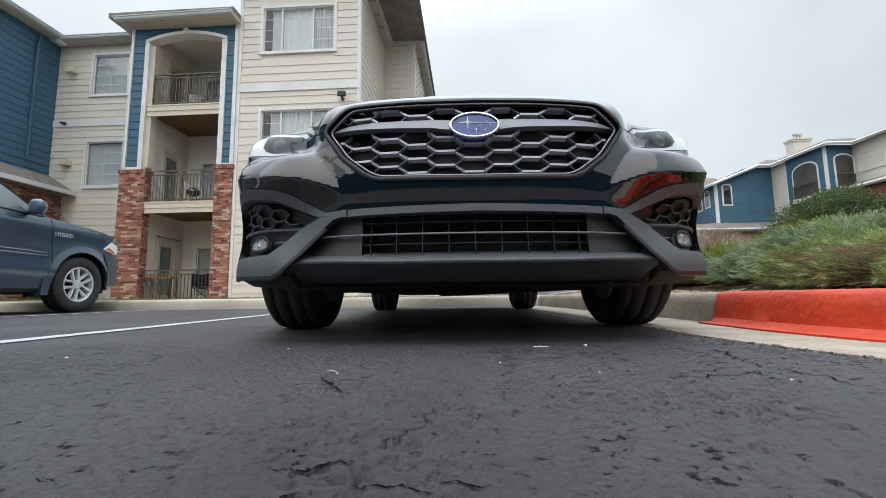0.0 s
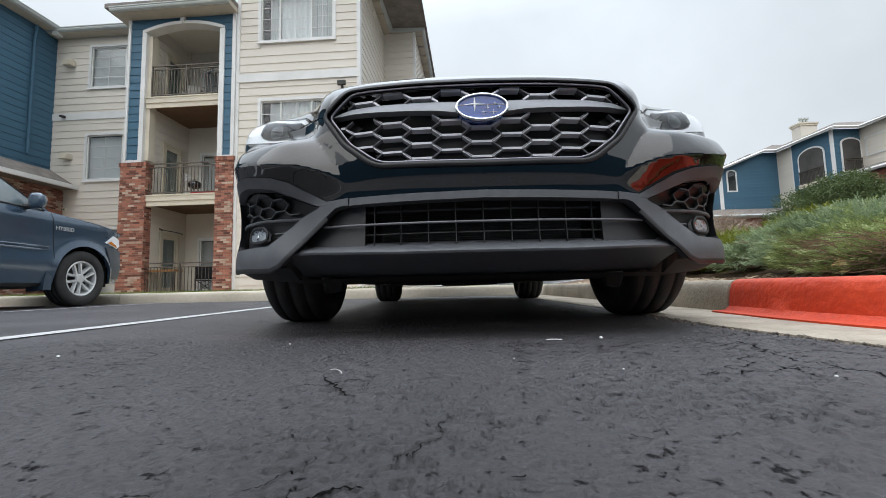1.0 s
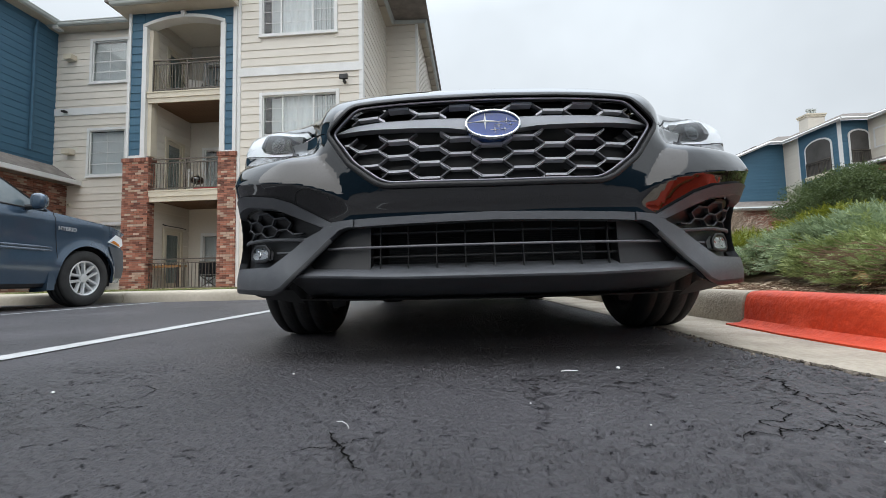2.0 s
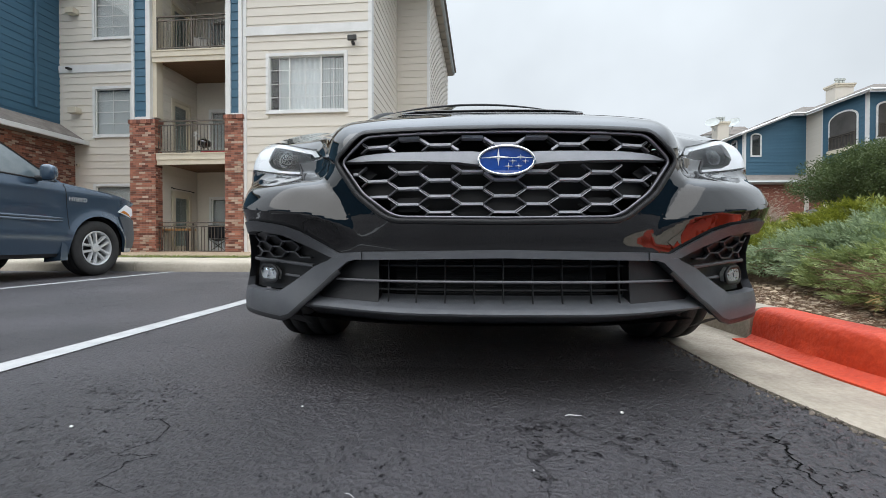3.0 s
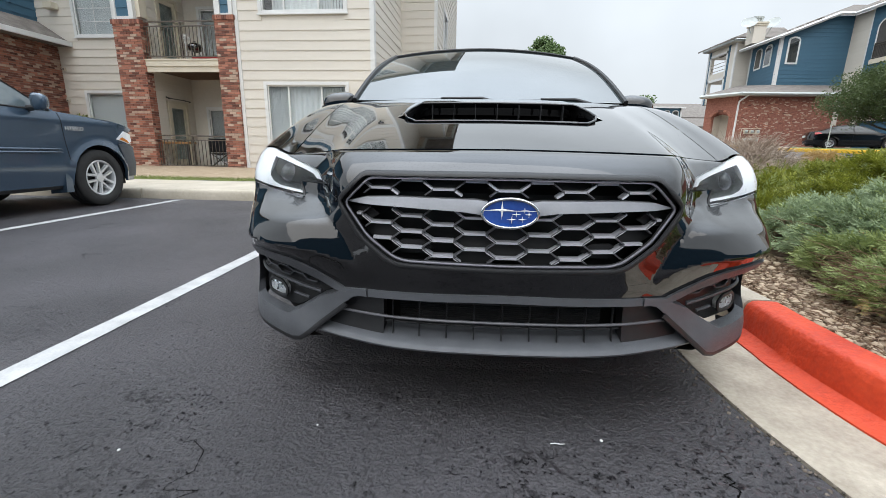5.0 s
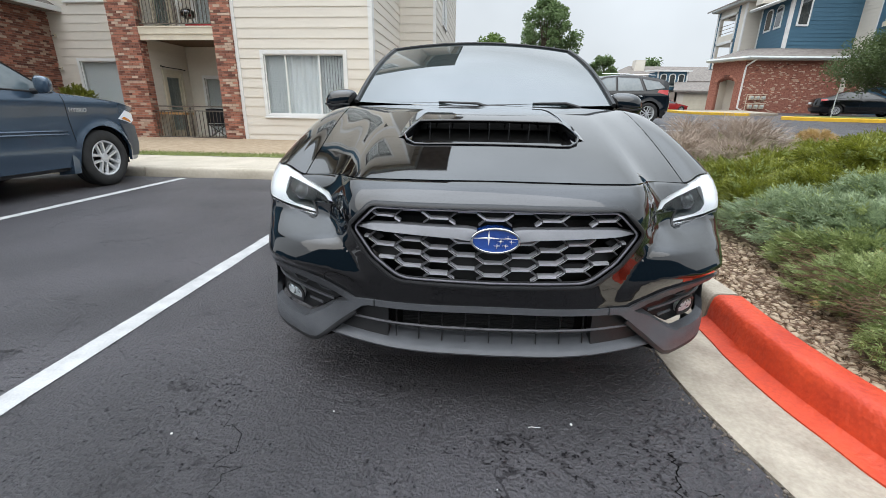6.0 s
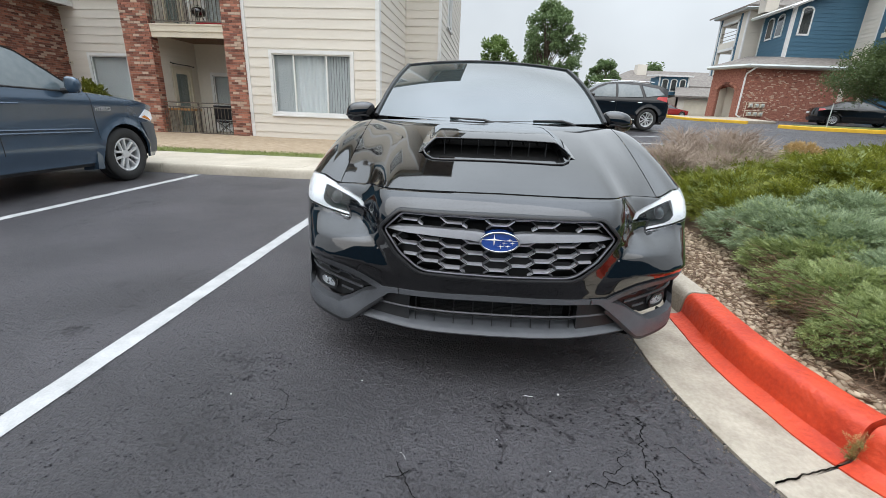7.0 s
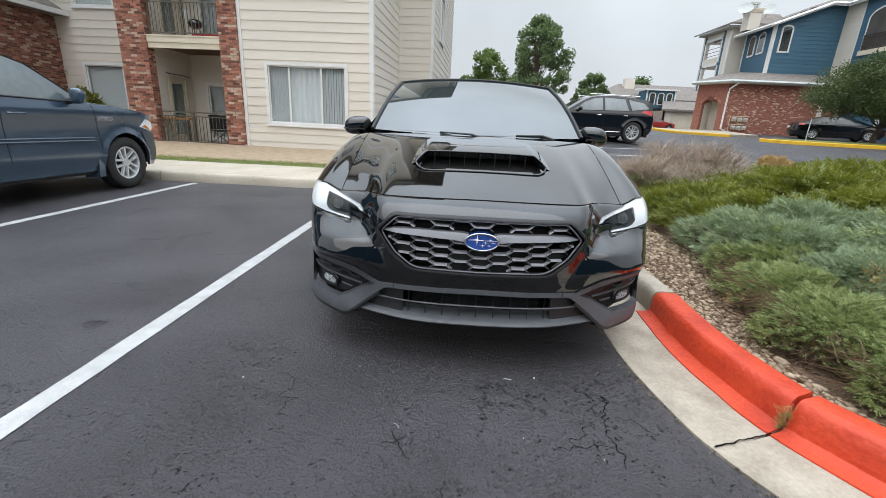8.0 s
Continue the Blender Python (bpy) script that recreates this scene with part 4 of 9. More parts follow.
    # inside of the porch
    sided_wall(b, "wall_porch_side", (-3.22, 0.30), (-3.22, 2.15), base, 9.62, SIDING, SHEATH, [(0.52, 1.52, 0.12, 2.26), (0.62, 1.56, 3.4, 5.48), (0.62, 1.56, 6.74, 8.8)])
    for z, z1 in ((0.12, 2.26), (3.4, 5.48), (6.74, 8.8)):
        porch_door(b, Matrix.Translation((-3.22, 0.30, 0)) @ Matrix.Rotation(radians(90), 4, "Z"), 0.56, 1.52, z, z1)
    sided_wall(b, "wall_porch_back", (-3.2, 2.15), (-0.1, 2.15), base, 9.62, SIDING, SHEATH, [(0.58, 2.2, 0.2, 2.1), (0.58, 2.2, 3.5, 5.4), (0.58, 2.2, 6.85, 8.7)], boards=False)
    for z in (0.14, 3.4, 6.75):
        sliding_door(b, Matrix.Translation((-3.2, 2.15, 0)), 0.5, 2.3, z, z + 2.03)
    sided_wall(b, "wall_porch_right", (-0.14, 2.15), (-0.14, 0.32), base, 9.62, SIDING, SHEATH, boards=False)
    sided_wall(b, "wall_porch_outer", (-3.92, 2.2), (-3.92, 0.32), base, 9.62, SIDING_BLUE, SHEATH_BLUE, boards=False, thick=0.5)
    for z0, z1 in ((2.99, 3.36), (6.33, 6.70), (-0.02, 0.13)):
        bm = bmesh.new()
        box(bm, -3.24, -0.14, 0.10, 2.15, z1 - 0.16, z1 - 0.01)
        part("balcony_floor", bm, CONCRETE_WARM, b)
        if z0 > 0:
            bm = bmesh.new()
            box(bm, -3.24, -0.66, 0.06, 0.10, z0, z1)
            box(bm, -3.24, -0.66, 0.03, 0.06, z0 + 0.16, z1)
            box(bm, -3.24, -0.66, 0.01, 0.03, z1 - 0.04, z1)
            part("balcony_fascia", bm, TRIM_CREAM, b, "cream boards on the balcony edge")
            deck = None
            for i in range(22):
                t = Matrix.Translation((-3.22 + 0.14 * i, 0, z0))
                if deck is None:
                    bm = bmesh.new()
                    box(bm, 0, 0.13, 0.12, 2.14, 0.10, 0.12)
                    deck = part("deck_board", bm, WOOD_DECK, b, m=t)
                else:
                    again("deck_board", deck.data, b, t)
    bm = bmesh.new()
    box(bm, -3.2, -0.1, 0.5, 2.15, 9.45, 9.5)
    part("porch_ceiling", bm, SHEATH, b)
    for z0, z1 in ((0.11, 1.12), (3.38, 4.44), (6.74, 7.84)):
        railing(b, Matrix.Translation((0, 0.14, 0)), -3.14, -0.70, z0, z1)
    # --- recessed wall with its windows, left of the porch
    wl = [(-7.47, -4.8, 0.82, 2.72), (-7.47, -4.8, 4.5, 6.46), (-7.47, -4.8, 8.24, 10.10)]
    wv = 2.2
    ops = [(x0 + 8.9 + 0.08, x1 + 8.9 - 0.08, z0 + 0.08, z1 - 0.08) for x0, x1, z0, z1 in wl]
    wall, m = sided_wall(b, "wall_recess", (-8.9, wv), (-3.95, wv), base, 10.42, SIDING, SHEATH, ops)
    for k, (x0, x1, z0, z1) in enumerate(wl):
        window(b, m, x0 + 8.9, x1 + 8.9, z0, z1, (0.58, 0.42), (2, 4) if k else (0, 0), "mixed")
    bm = bmesh.new()
    box(bm, -8.9, -3.95, wv - 0.055, wv - 0.002, 7.02, 7.30)
    part("band_board", bm, TRIM_WHITE, b)
    eave(b, [(-8.9, wv), (-3.95, wv)], 10.42, 0.42)
    for u, z in ((-8.2, 9.32), (-8.12, 5.52)):
        bm = soft_box(u - 0.17, u + 0.17, wv - 0.28, wv - 0.025, z - 0.10, z + 0.11, 0.01, 1)
        part("wall_vent", bm, TRIM_CREAM, b, "boxy cream wall vent")
    # flood light on the main front
    bm = soft_box(3.35, 3.62, -0.12, -0.04, 6.70, 6.86, 0.012, 1)
    box(bm, 3.45, 3.53, -0.05, 0.08, 6.62, 6.70)
    part("flood_light", bm, DARK_METAL, b, "small dark flood light on the siding")
    # --- left wing: blue flank, lean-to roof, brick foot
    sided_wall(b, "wall_wing", (-8.9, -9.0), (-8.9, 2.2), 4.6, 10.55, SIDING_BLUE, SHEATH_BLUE)
    eave(b, [(-8.9, -9.0), (-8.9, 2.2)], 10.5, 0.42)
    bm = bmesh.new()
    box(bm, -8.6, -8.27, -9.0, 2.18, base, 4.3)
    bw = part("wall_wing_foot", bm, MORTAR, b, "red brick ground-floor wall")
    brick_field(bw, "brick_facing", -5.5, 2.18, base, 4.3, Matrix.Translation((-8.26, 0, 0)) @ Matrix.Rotation(radians(90), 4, "Z"), seed=41)
    bm = bmesh.new()
    prism(bm, [(-8.86, 5.05), (-7.72, 4.34), (-7.72, 4.22), (-8.86, 4.22)], lambda x, z: Vector((x, -9.0, z)), lambda x, z: Vector((x, 2.18, z)))
    bmesh.ops.recalc_face_normals(bm, faces=bm.faces[:])
    lr = part("lean_to_roof", bm, ROOFING, b, "shingled lean-to roof over the brick wall")
    bm = bmesh.new()
    box(bm, -7.72, -7.62, -9.0, 2.16, 4.20, 4.36)
    part("gutter", bm, TRIM_WHITE, lr)
    bm = bmesh.new()
    tube(bm, [(-8.72, 1.25, 10.4), (-8.76, 1.25, 10.2), (-8.80, 1.25, 9.9), (-8.80, 1.25, 5.4)], 0.05)
    part("downspout", bm, SIDING_BLUE, b)
    bm = bmesh.new()
    box(bm, -8.62, -8.42, 1.7, 1.95, 10.34, 10.52)
    part("gutter_end", bm, TRIM_WHITE, b)
    # roofs
    def hip(pts, z, top_pts, zt):
        bm = bmesh.new()
        a = [bm.verts.new((x, y, z)) for x, y in pts]
        c = [bm.verts.new((x, y, zt)) for x, y in top_pts]
        for i in range(4):
            j = (i + 1) % 4
            bm.faces.new((a[i], a[j], c[j], c[i]))
        bm.faces.new(c)
        bm.faces.new(a[::-1])
        part("roof", bm, ROOFING, b)
    hip([(-0.6, -0.4), (5.9, -0.4), (5.9, 13.5), (-0.6, 13.5)], 11.13, [(2.0, 3.0), (3.2, 3.0), (3.2, 10), (2.0, 10)], 12.6)
    hip([(-9.3, 1.74), (-0.1, 1.74), (-0.1, 13.5), (-9.3, 13.5)], 10.62, [(-5, 5), (-3, 5), (-3, 9), (-5, 9)], 12.0)
    hip([(-15.0, -9.0), (-8.46, -9.0), (-8.46, 13.5), (-15.0, 13.5)], 10.68, [(-12, -3), (-11.5, -3), (-11.5, 9), (-12, 9)], 12.4)
    slab_prism(b, "roof", [(-4.45, -0.42), (-0.1, -0.42), (-0.1, 2.2), (-4.45, 2.2)], 9.64, 9.80, ROOFING)
    # body behind the fronts, closed
    sided_wall(b, "wall_wing_rear", (-9.0, 13.0), (-15, 13.0), base, 10.5, SIDING, SHEATH, boards=False)
    sided_wall(b, "wall_wing_outer", (-15, 13.0), (-15, -9), base, 10.5, SIDING_BLUE, SHEATH_BLUE, boards=False)
    sided_wall(b, "wall_wing_front", (-15, -9), (-8.9, -9), base, 10.5, SIDING_BLUE, SHEATH_BLUE, boards=False)
    return b


apartment_building()


# ---------------------------------------------------------------- wheels
def wheel(parent, x, y, z, R, rim_r, width, out, spokes=5, double=True, mat=None):
    """A tyre with tread, a rim with spokes and a hub; out = +1 or -1: the side of its face."""
    m = Matrix.Translation((x, y, z)) @ Matrix.Diagonal((out, 1, 1, 1))
    bm = bmesh.new()
    w = width / 2
    lathe(bm, [(-w * 0.80, rim_r), (-w * 0.98, rim_r + 0.02), (-w, (R + rim_r) / 2), (-w * 0.93, R - 0.022), (-w * 0.80, R - 0.005), (-w * 0.55, R), (-w * 0.53, R - 0.007), (-w * 0.47, R - 0.007), (-w * 0.45, R),
               (-w * 0.06, R), (-w * 0.04, R - 0.007), (w * 0.04, R - 0.007), (w * 0.06, R), (w * 0.45, R), (w * 0.47, R - 0.007), (w * 0.53, R - 0.007), (w * 0.55, R), (w * 0.80, R - 0.005), (w * 0.93, R - 0.022), (w, (R + rim_r) / 2),
               (w * 0.98, rim_r + 0.02), (w * 0.80, rim_r)], 48)
    bmesh.ops.recalc_face_normals(bm, faces=bm.faces[:])
    wh = part("wheel", bm, BLACK_VOID, parent, m=m)
    wh.data.materials[0] = RUBBER
    wh.data.shade_smooth()
    bm = bmesh.new()
    lathe(bm, [(w * 0.82, rim_r + 0.004), (w * 0.86, rim_r - 0.004), (w * 0.80, rim_r - 0.018), (w * 0.45, rim_r - 0.03), (-w * 0.7, rim_r - 0.03), (-w * 0.8, rim_r)], 48)
    part("rim", bm, mat or ALLOY, wh, smooth=True)
    bm = bmesh.new()
    lathe(bm, [(w * 0.10, 0.0), (w * 0.10, rim_r * 0.72)], 32)
    part("brake_disc", bm, DARK_METAL, wh)
    proto = None
    for k in range(spokes):
        a = math.tau * k / spokes + 0.3
        t = Matrix.Rotation(a, 4, "X")
        if proto is None:
            bm = bmesh.new()
            for s in ((-1, 1) if double else (0,)):
                ww = 0.020 if double else 0.034
                pts = [(0.03, s * 0.030, ww), (rim_r * 0.55, s * 0.040, ww * 0.95), (rim_r - 0.01, s * 0.052, ww * 1.25)]
                rows = []
                for r, c, h in pts:
                    dep = w * (0.62 + 0.18 * r / rim_r)
                    rows.append([bm.verts.new(v) for v in ((dep - 0.03, c - h, r), (dep, c - h * 0.6, r), (dep, c + h * 0.6, r), (dep - 0.03, c + h, r))])
                for r0, r1 in zip(rows, rows[1:]):
                    for i in range(3):
                        bm.faces.new((r0[i], r0[i + 1], r1[i + 1], r1[i]))
            bmesh.ops.recalc_face_normals(bm, faces=bm.faces[:])
            proto = part("spoke", bm, mat or ALLOY, wh, m=t)
        else:
            again("spoke", proto.data, wh, t)
    bm = bmesh.new()
    lathe(bm, [(w * 0.55, 0.062), (w * 0.70, 0.055), (w * 0.74, 0.03), (w * 0.74, 0.0)], 20)
    part("hub_cap", bm, mat or ALLOY, wh, smooth=True)
    return wh


# ---------------------------------------------------------------- the black sedan in front of the camera
PLAN = spline([(0, 0), (0.15, 0.004), (0.30, 0.020), (0.45, 0.062), (0.58, 0.122), (0.70, 0.198), (0.79, 0.276), (0.845, 0.358), (0.884, 0.455), (0.905, 0.590)])
LEAN_BACK = spline([(0.14, 0.03), (0.20, 0.0), (0.24, -0.006), (0.30, 0.004), (0.36, 0.010), (0.41, 0.010), (0.45, 0.004), (0.50, -0.002), (0.56, -0.004), (0.61, -0.005), (0.66, -0.003), (0.70, 0.004), (0.73, 0.022), (0.76, 0.053), (0.79, 0.106), (0.85, 0.23)])
CREASE = spline([(0.40, 0.37), (0.48, 0.406), (0.589, 0.482), (0.643, 0.565), (0.70, 0.66)])


RIDGE = spline([(0.36, 0.442), (0.395, 0.457), (0.43, 0.473), (0.537, 0.506), (0.70, 0.522), (0.826, 0.543), (0.91, 0.562)])
FLAT = spline([(0.48, 0.0), (0.55, 0.006), (0.62, 0.018), (0.70, 0.034), (0.78, 0.042), (0.91, 0.042)])
# how far the lamps and the panel round them stand back behind the corner facets
RECESS = spline([(0.44, 0.0), (0.475, 0.018), (0.52, 0.070), (0.56, 0.095), (0.62, 0.103), (0.68, 0.088), (0.72, 0.073), (0.76, 0.056), (0.79, 0.044), (0.83, 0.020), (0.87, 0.014), (0.905, 0.0)])


def fascia(x, z, off=0.0):
    """The nose of the car as depth over width and height: a folded corner facet, leaning back, beside a channel round the grille."""
    ax = abs(x)
    y = PLAN(ax) + LEAN_BACK(z) + (RECESS(ax) * smooth01(0.580, 0.652, z) if ax > 0.44 else 0.0)
    rz = RIDGE(ax)

    def proud(zz):
        q = 0.50 * max(0.0, 0.660 - zz) + FLAT(ax) * smooth01(0.668, 0.53, zz)
        e = 0.42 * max(0.0, ax - CREASE(zz))
        return q * e / (q ** 8 + e ** 8 + 1e-18) ** 0.125
    s = smooth01(0.875, 0.745, ax)
    if z >= rz:
        bulge = -proud(z)
    else:
        t = min(1.0, (rz - z) / max(0.03, rz - 0.405))
        bulge = -(proud(rz) * (1 - t) + 0.010 * t * smooth01(0.0, 0.1, 0.30 * max(0.0, ax - CREASE(z))))
        s *= smooth01(0.36, 0.43, z) if z < 0.43 else 1
    return y + s * bulge + off


def on_fascia(off=0.0):
    return lambda x, z: Vector((x, fascia(x, z, off), z))


GRILLE = [(0.0, 0.482), (0.285, 0.486), (0.318, 0.498), (0.392, 0.556), (0.458, 0.652), (0.384, 0.727), (0.0, 0.730)]
LAMP = [(0.536, 0.690), (0.5679, 0.722), (0.6399, 0.743), (0.7126, 0.766), (0.7914, 0.787), (0.862, 0.788), (0.886, 0.768), (0.884, 0.712), (0.858, 0.682), (0.727, 0.656), (0.662, 0.646), (0.612, 0.640), (0.6237, 0.668), (0.634, 0.687), (0.585, 0.685)]
LAMP_TOP = spline([(0.0, 0.792), (0.2, 0.790), (0.48, 0.784), (0.60, 0.773), (0.69, 0.768), (0.79, 0.789), (0.862, 0.790), (0.888, 0.772), (0.905, 0.745)])


def hood_z(x, y):
    """Height of the bonnet and wing tops."""
    ax = min(abs(x), 0.905)
    zb = LAMP_TOP(ax)
    yb = fascia(ax, zb)
    ze = 1.042 - 0.012 * (ax / 0.65) ** 2 - 0.20 * max(0, ax - 0.75) ** 1.15 - 1.8 * max(0, ax - 0.80) ** 1.5
    v = min(1, max(0, (y - yb) / (1.24 - yb)))
    z = zb + (ze - zb) * (1 - (1 - v) ** 1.5)
    z += 0.006 * math.exp(-((ax - 0.77) / 0.06) ** 2) * math.sin(math.pi * min(1, v * 1.05)) ** 1.5
    z -= 0.016 * math.exp(-((ax - 0.72) / 0.09) ** 2) * math.sin(math.pi * v)
    return z


def strip(bm, line, fn, w, d):
    """A raised bead along a line of (a, b) points laid on fn: half-width w, height d towards the viewer."""
    rows = []
    n = len(line)
    for i, (a, b) in enumerate(line):
        p, q = line[max(i - 1, 0)], line[min(i + 1, n - 1)]
        t = Vector((q[0] - p[0], q[1] - p[1])).normalized()
        nx, nz = -t.y, t.x
        row = []
        for k, h in ((-1.0, 0.0), (-0.8, -d * 0.8), (-0.3, -d), (0.3, -d), (0.8, -d * 0.8), (1.0, 0.0)):
            v = fn(a + nx * w * k, b + nz * w * k)
            row.append(bm.verts.new(v + Vector((0, h, 0))))
        rows.append(row)
    for r0, r1 in zip(rows, rows[1:]):
        for k in range(5):
            bm.faces.new((r0[k], r0[k + 1], r1[k + 1], r1[k]))
    for r in (rows[0], rows[-1][::-1]):
        bm.faces.new(r)


def rounded(line, r=0.02):
    """Ease the inner corners of a polyline."""
    out = [line[0]]
    for i in range(1, len(line) - 1):
        p, c, q = (Vector(line[k]) for k in (i - 1, i, i + 1))
        a, b = c + (p - c).normalized() * min(r, (p - c).length / 2), c + (q - c).normalized() * min(r, (q - c).length / 2)
        out += [tuple(a.lerp(c, s).lerp(c.lerp(b, s), s)) for s in (0, 0.25, 0.5, 0.75, 1)]
    return out + [line[-1]]


def rib(bm, a, b, y, wa, wb, depth):
    """A flat-topped rib of a grille, from a to b in (x, z)."""
    a, b = Vector(a), Vector(b)
    t = (b - a).normalized()
    n = Vector((-t.y, t.x))
    ring = []
    for p, w in ((a, wa), (b, wb)):
        yy = y(p.x, p.y)
        ring.append([bm.verts.new((p.x + n.x * k * w, yy + d, p.y + n.y * k * w)) for k, d in ((-1, depth), (-0.75, 0.0), (0.75, 0.0), (1, depth))])
    for i in range(3):
        bm.faces.new((ring[0][i], ring[0][i + 1], ring[1][i + 1], ring[1][i]))
    bm.faces.new(ring[0])
    bm.faces.new(ring[1][::-1])


def honeycomb(parent, poly, y, px=0.0845, pz=0.0425, z0=0.5105, kmax=7, jr=range(-1, 7), wt=0.0042, wn=0.0022):
    """Ribs of a stretched honeycomb: broad flats that kick up to the side, and thin ties."""
    def put(bm, a, b, wa, wb, d):
        if inside(poly, *a) and inside(poly, *b):
            rib(bm, a, b, y, wa, wb, d)
        elif inside(poly, *a) or inside(poly, *b):
            p, q = (a, b) if inside(poly, *a) else (b, a)
            e = Vector(p)
            for i in range(12):
                n = Vector(p).lerp(Vector(q), (i + 1) / 12)
                if not inside(poly, n.x, n.y):
                    break
                e = n
            if (e - Vector(p)).length > 0.012:
                rib(bm, p, tuple(e), y, wa, wb, d)
    for side in (1, -1):
        for k in range(0, kmax):
            for j in jr:
                z = z0 + pz * j + (pz / 2 if k % 2 else 0)
                xa = k * px + (-0.028 if k else 0.0)
                xb = k * px + 0.028
                nx = (k + 1) * px - 0.028
                bm = bmesh.new()
                put(bm, (side * xa, z), (side * xb, z), wt, wt, 0.03)
                put(bm, (side * xb, z), (side * (xb + (nx - xb) * 0.9), z + pz / 2 * 0.82), wt, wt * 0.85, 0.03)
                if bm.faces:
                    part("grille_rib", bm, GRILLE_SILVER, parent)
                else:
                    bm.free()
                for dz in (-pz / 2, pz / 2):
                    bm = bmesh.new()
                    put(bm, (side * xb, z), (side * nx, z + dz), wn, wn, 0.02)
                    if bm.faces:
                        part("grille_tie", bm, GRILLE_GREY, parent)
                    else:
                        bm.free()


def black_sedan():
    car = thing("car", "glossy black sedan with hexagonal grille, parked backed into the stall", "car")
    paint = BLACK_PAINT
    # --- bumper skin under and beside the grille, nose panel over it
    bm = bmesh.new()
    patch(bm, [(0.0, 0.412), (0.0, 0.4815), (0.285, 0.4855), (0.3185, 0.4975), (0.3925, 0.5555), (0.459, 0.652), (0.5324, 0.684), (0.5839, 0.6835), (0.6325, 0.685), (0.623, 0.668), (0.6104, 0.6385), (0.662, 0.6445), (0.727, 0.6545), (0.858, 0.6805), (0.8835, 0.7105),
               (0.905, 0.71), (0.906, 0.492), (0.87, 0.490), (0.72, 0.494), (0.62, 0.479), (0.566, 0.462), (0.45, 0.401), (0.38, 0.405)], on_fascia(), 0.009, (0, 0.05, 0),
          [[(CREASE(0.46 + 0.008 * i), 0.46 + 0.008 * i) for i in range(24)], [(0.415 + 0.01 * i, RIDGE(0.415 + 0.01 * i)) for i in range(48)]])
    bm.normal_update()
    inner = [v for v in bm.verts if all(len(e.link_faces) == 2 for e in v.link_edges) and all(abs(f.normal.y) > 0.4 for f in v.link_faces)]
    for _ in range(1):
        bmesh.ops.smooth_vert(bm, verts=inner, factor=0.4, use_axis_x=False, use_axis_y=True, use_axis_z=False)
    mirror(bm)
    bmesh.ops.recalc_face_normals(bm, faces=bm.faces[:])
    bumper = part("front_bumper", bm, paint, car, smooth=True)
    bm = bmesh.new()
    patch(bm, [(0.0, 0.7305), (0.0, 0.7895), (0.2, 0.7875), (0.4962, 0.7815), (0.6399, 0.7705), (0.7068, 0.765), (0.6399, 0.7445), (0.5668, 0.7235), (0.5324, 0.6915), (0.4595, 0.653), (0.385, 0.7275)], on_fascia(), 0.0165, (0, 0.04, 0))
    mirror(bm)
    bmesh.ops.recalc_face_normals(bm, faces=bm.faces[:])
    part("nose_panel", bm, paint, car, smooth=True)
    # towing cover and joint lines on the bumper
    bm = bmesh.new()
    strip(bm, dense(rounded([(-0.553, 0.455), (-0.548, 0.487), (-0.520, 0.497), (-0.455, 0.478), (-0.448, 0.462)], 0.012), 0.01), on_fascia(-0.0005), 0.0013, 0.0008)
    part("panel_gap", bm, BLACK_VOID, bumper)
    # --- grille
    bm = bmesh.new()
    loop = GRILLE + [(-x, z) for x, z in GRILLE[-2:0:-1]]
    loop = dense(rounded(loop + [loop[0]], 0.018), 0.012)
    strip(bm, loop, on_fascia(-0.004), 0.0075, 0.009)
    mesh_frame = part("grille", bm, BLACK_PLASTIC, car, "black and silver hexagonal grille frame", smooth=True)
    bm = bmesh.new()
    inner = [(x * 0.958, 0.606 + (z - 0.606) * 0.905) for x, z in loop]
    strip(bm, inner, on_fascia(0.006), 0.0034, 0.006)
    part("inner_frame", bm, FRAME_SILVER, mesh_frame, smooth=True)
    bm = bmesh.new()
    mid = [(x * 0.979, 0.606 + (z - 0.606) * 0.952) for x, z in loop]
    strip(bm, mid, on_fascia(0.020), 0.0085, 0.004)
    part("frame_groove", bm, BLACK_PLASTIC, mesh_frame, smooth=True)
    field = [(x * 1.02, 0.606 + (z - 0.606) * 1.15) for x, z in (GRILLE + [(-x, z) for x, z in GRILLE[-2:0:-1]])]
    upper = [p for p in [(-0.425, 0.672), (0.425, 0.672), (0.36, 0.716), (-0.36, 0.716)]]
    lower = [(-0.425, 0.636), (-0.37, 0.560), (-0.30, 0.503), (-0.27, 0.494), (0.27, 0.494), (0.30, 0.503), (0.37, 0.560), (0.425, 0.636)]
    honeycomb(mesh_frame, lower, lambda x, z: fascia(x, z, 0.022))
    honeycomb(mesh_frame, upper, lambda x, z: fascia(x, z, 0.022), z0=0.5105 + 0.008)
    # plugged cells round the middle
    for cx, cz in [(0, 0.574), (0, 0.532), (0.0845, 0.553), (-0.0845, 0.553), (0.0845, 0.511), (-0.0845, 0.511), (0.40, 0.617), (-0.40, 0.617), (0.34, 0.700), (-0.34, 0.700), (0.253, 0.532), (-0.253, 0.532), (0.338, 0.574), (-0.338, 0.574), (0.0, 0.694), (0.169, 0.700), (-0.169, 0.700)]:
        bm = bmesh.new()
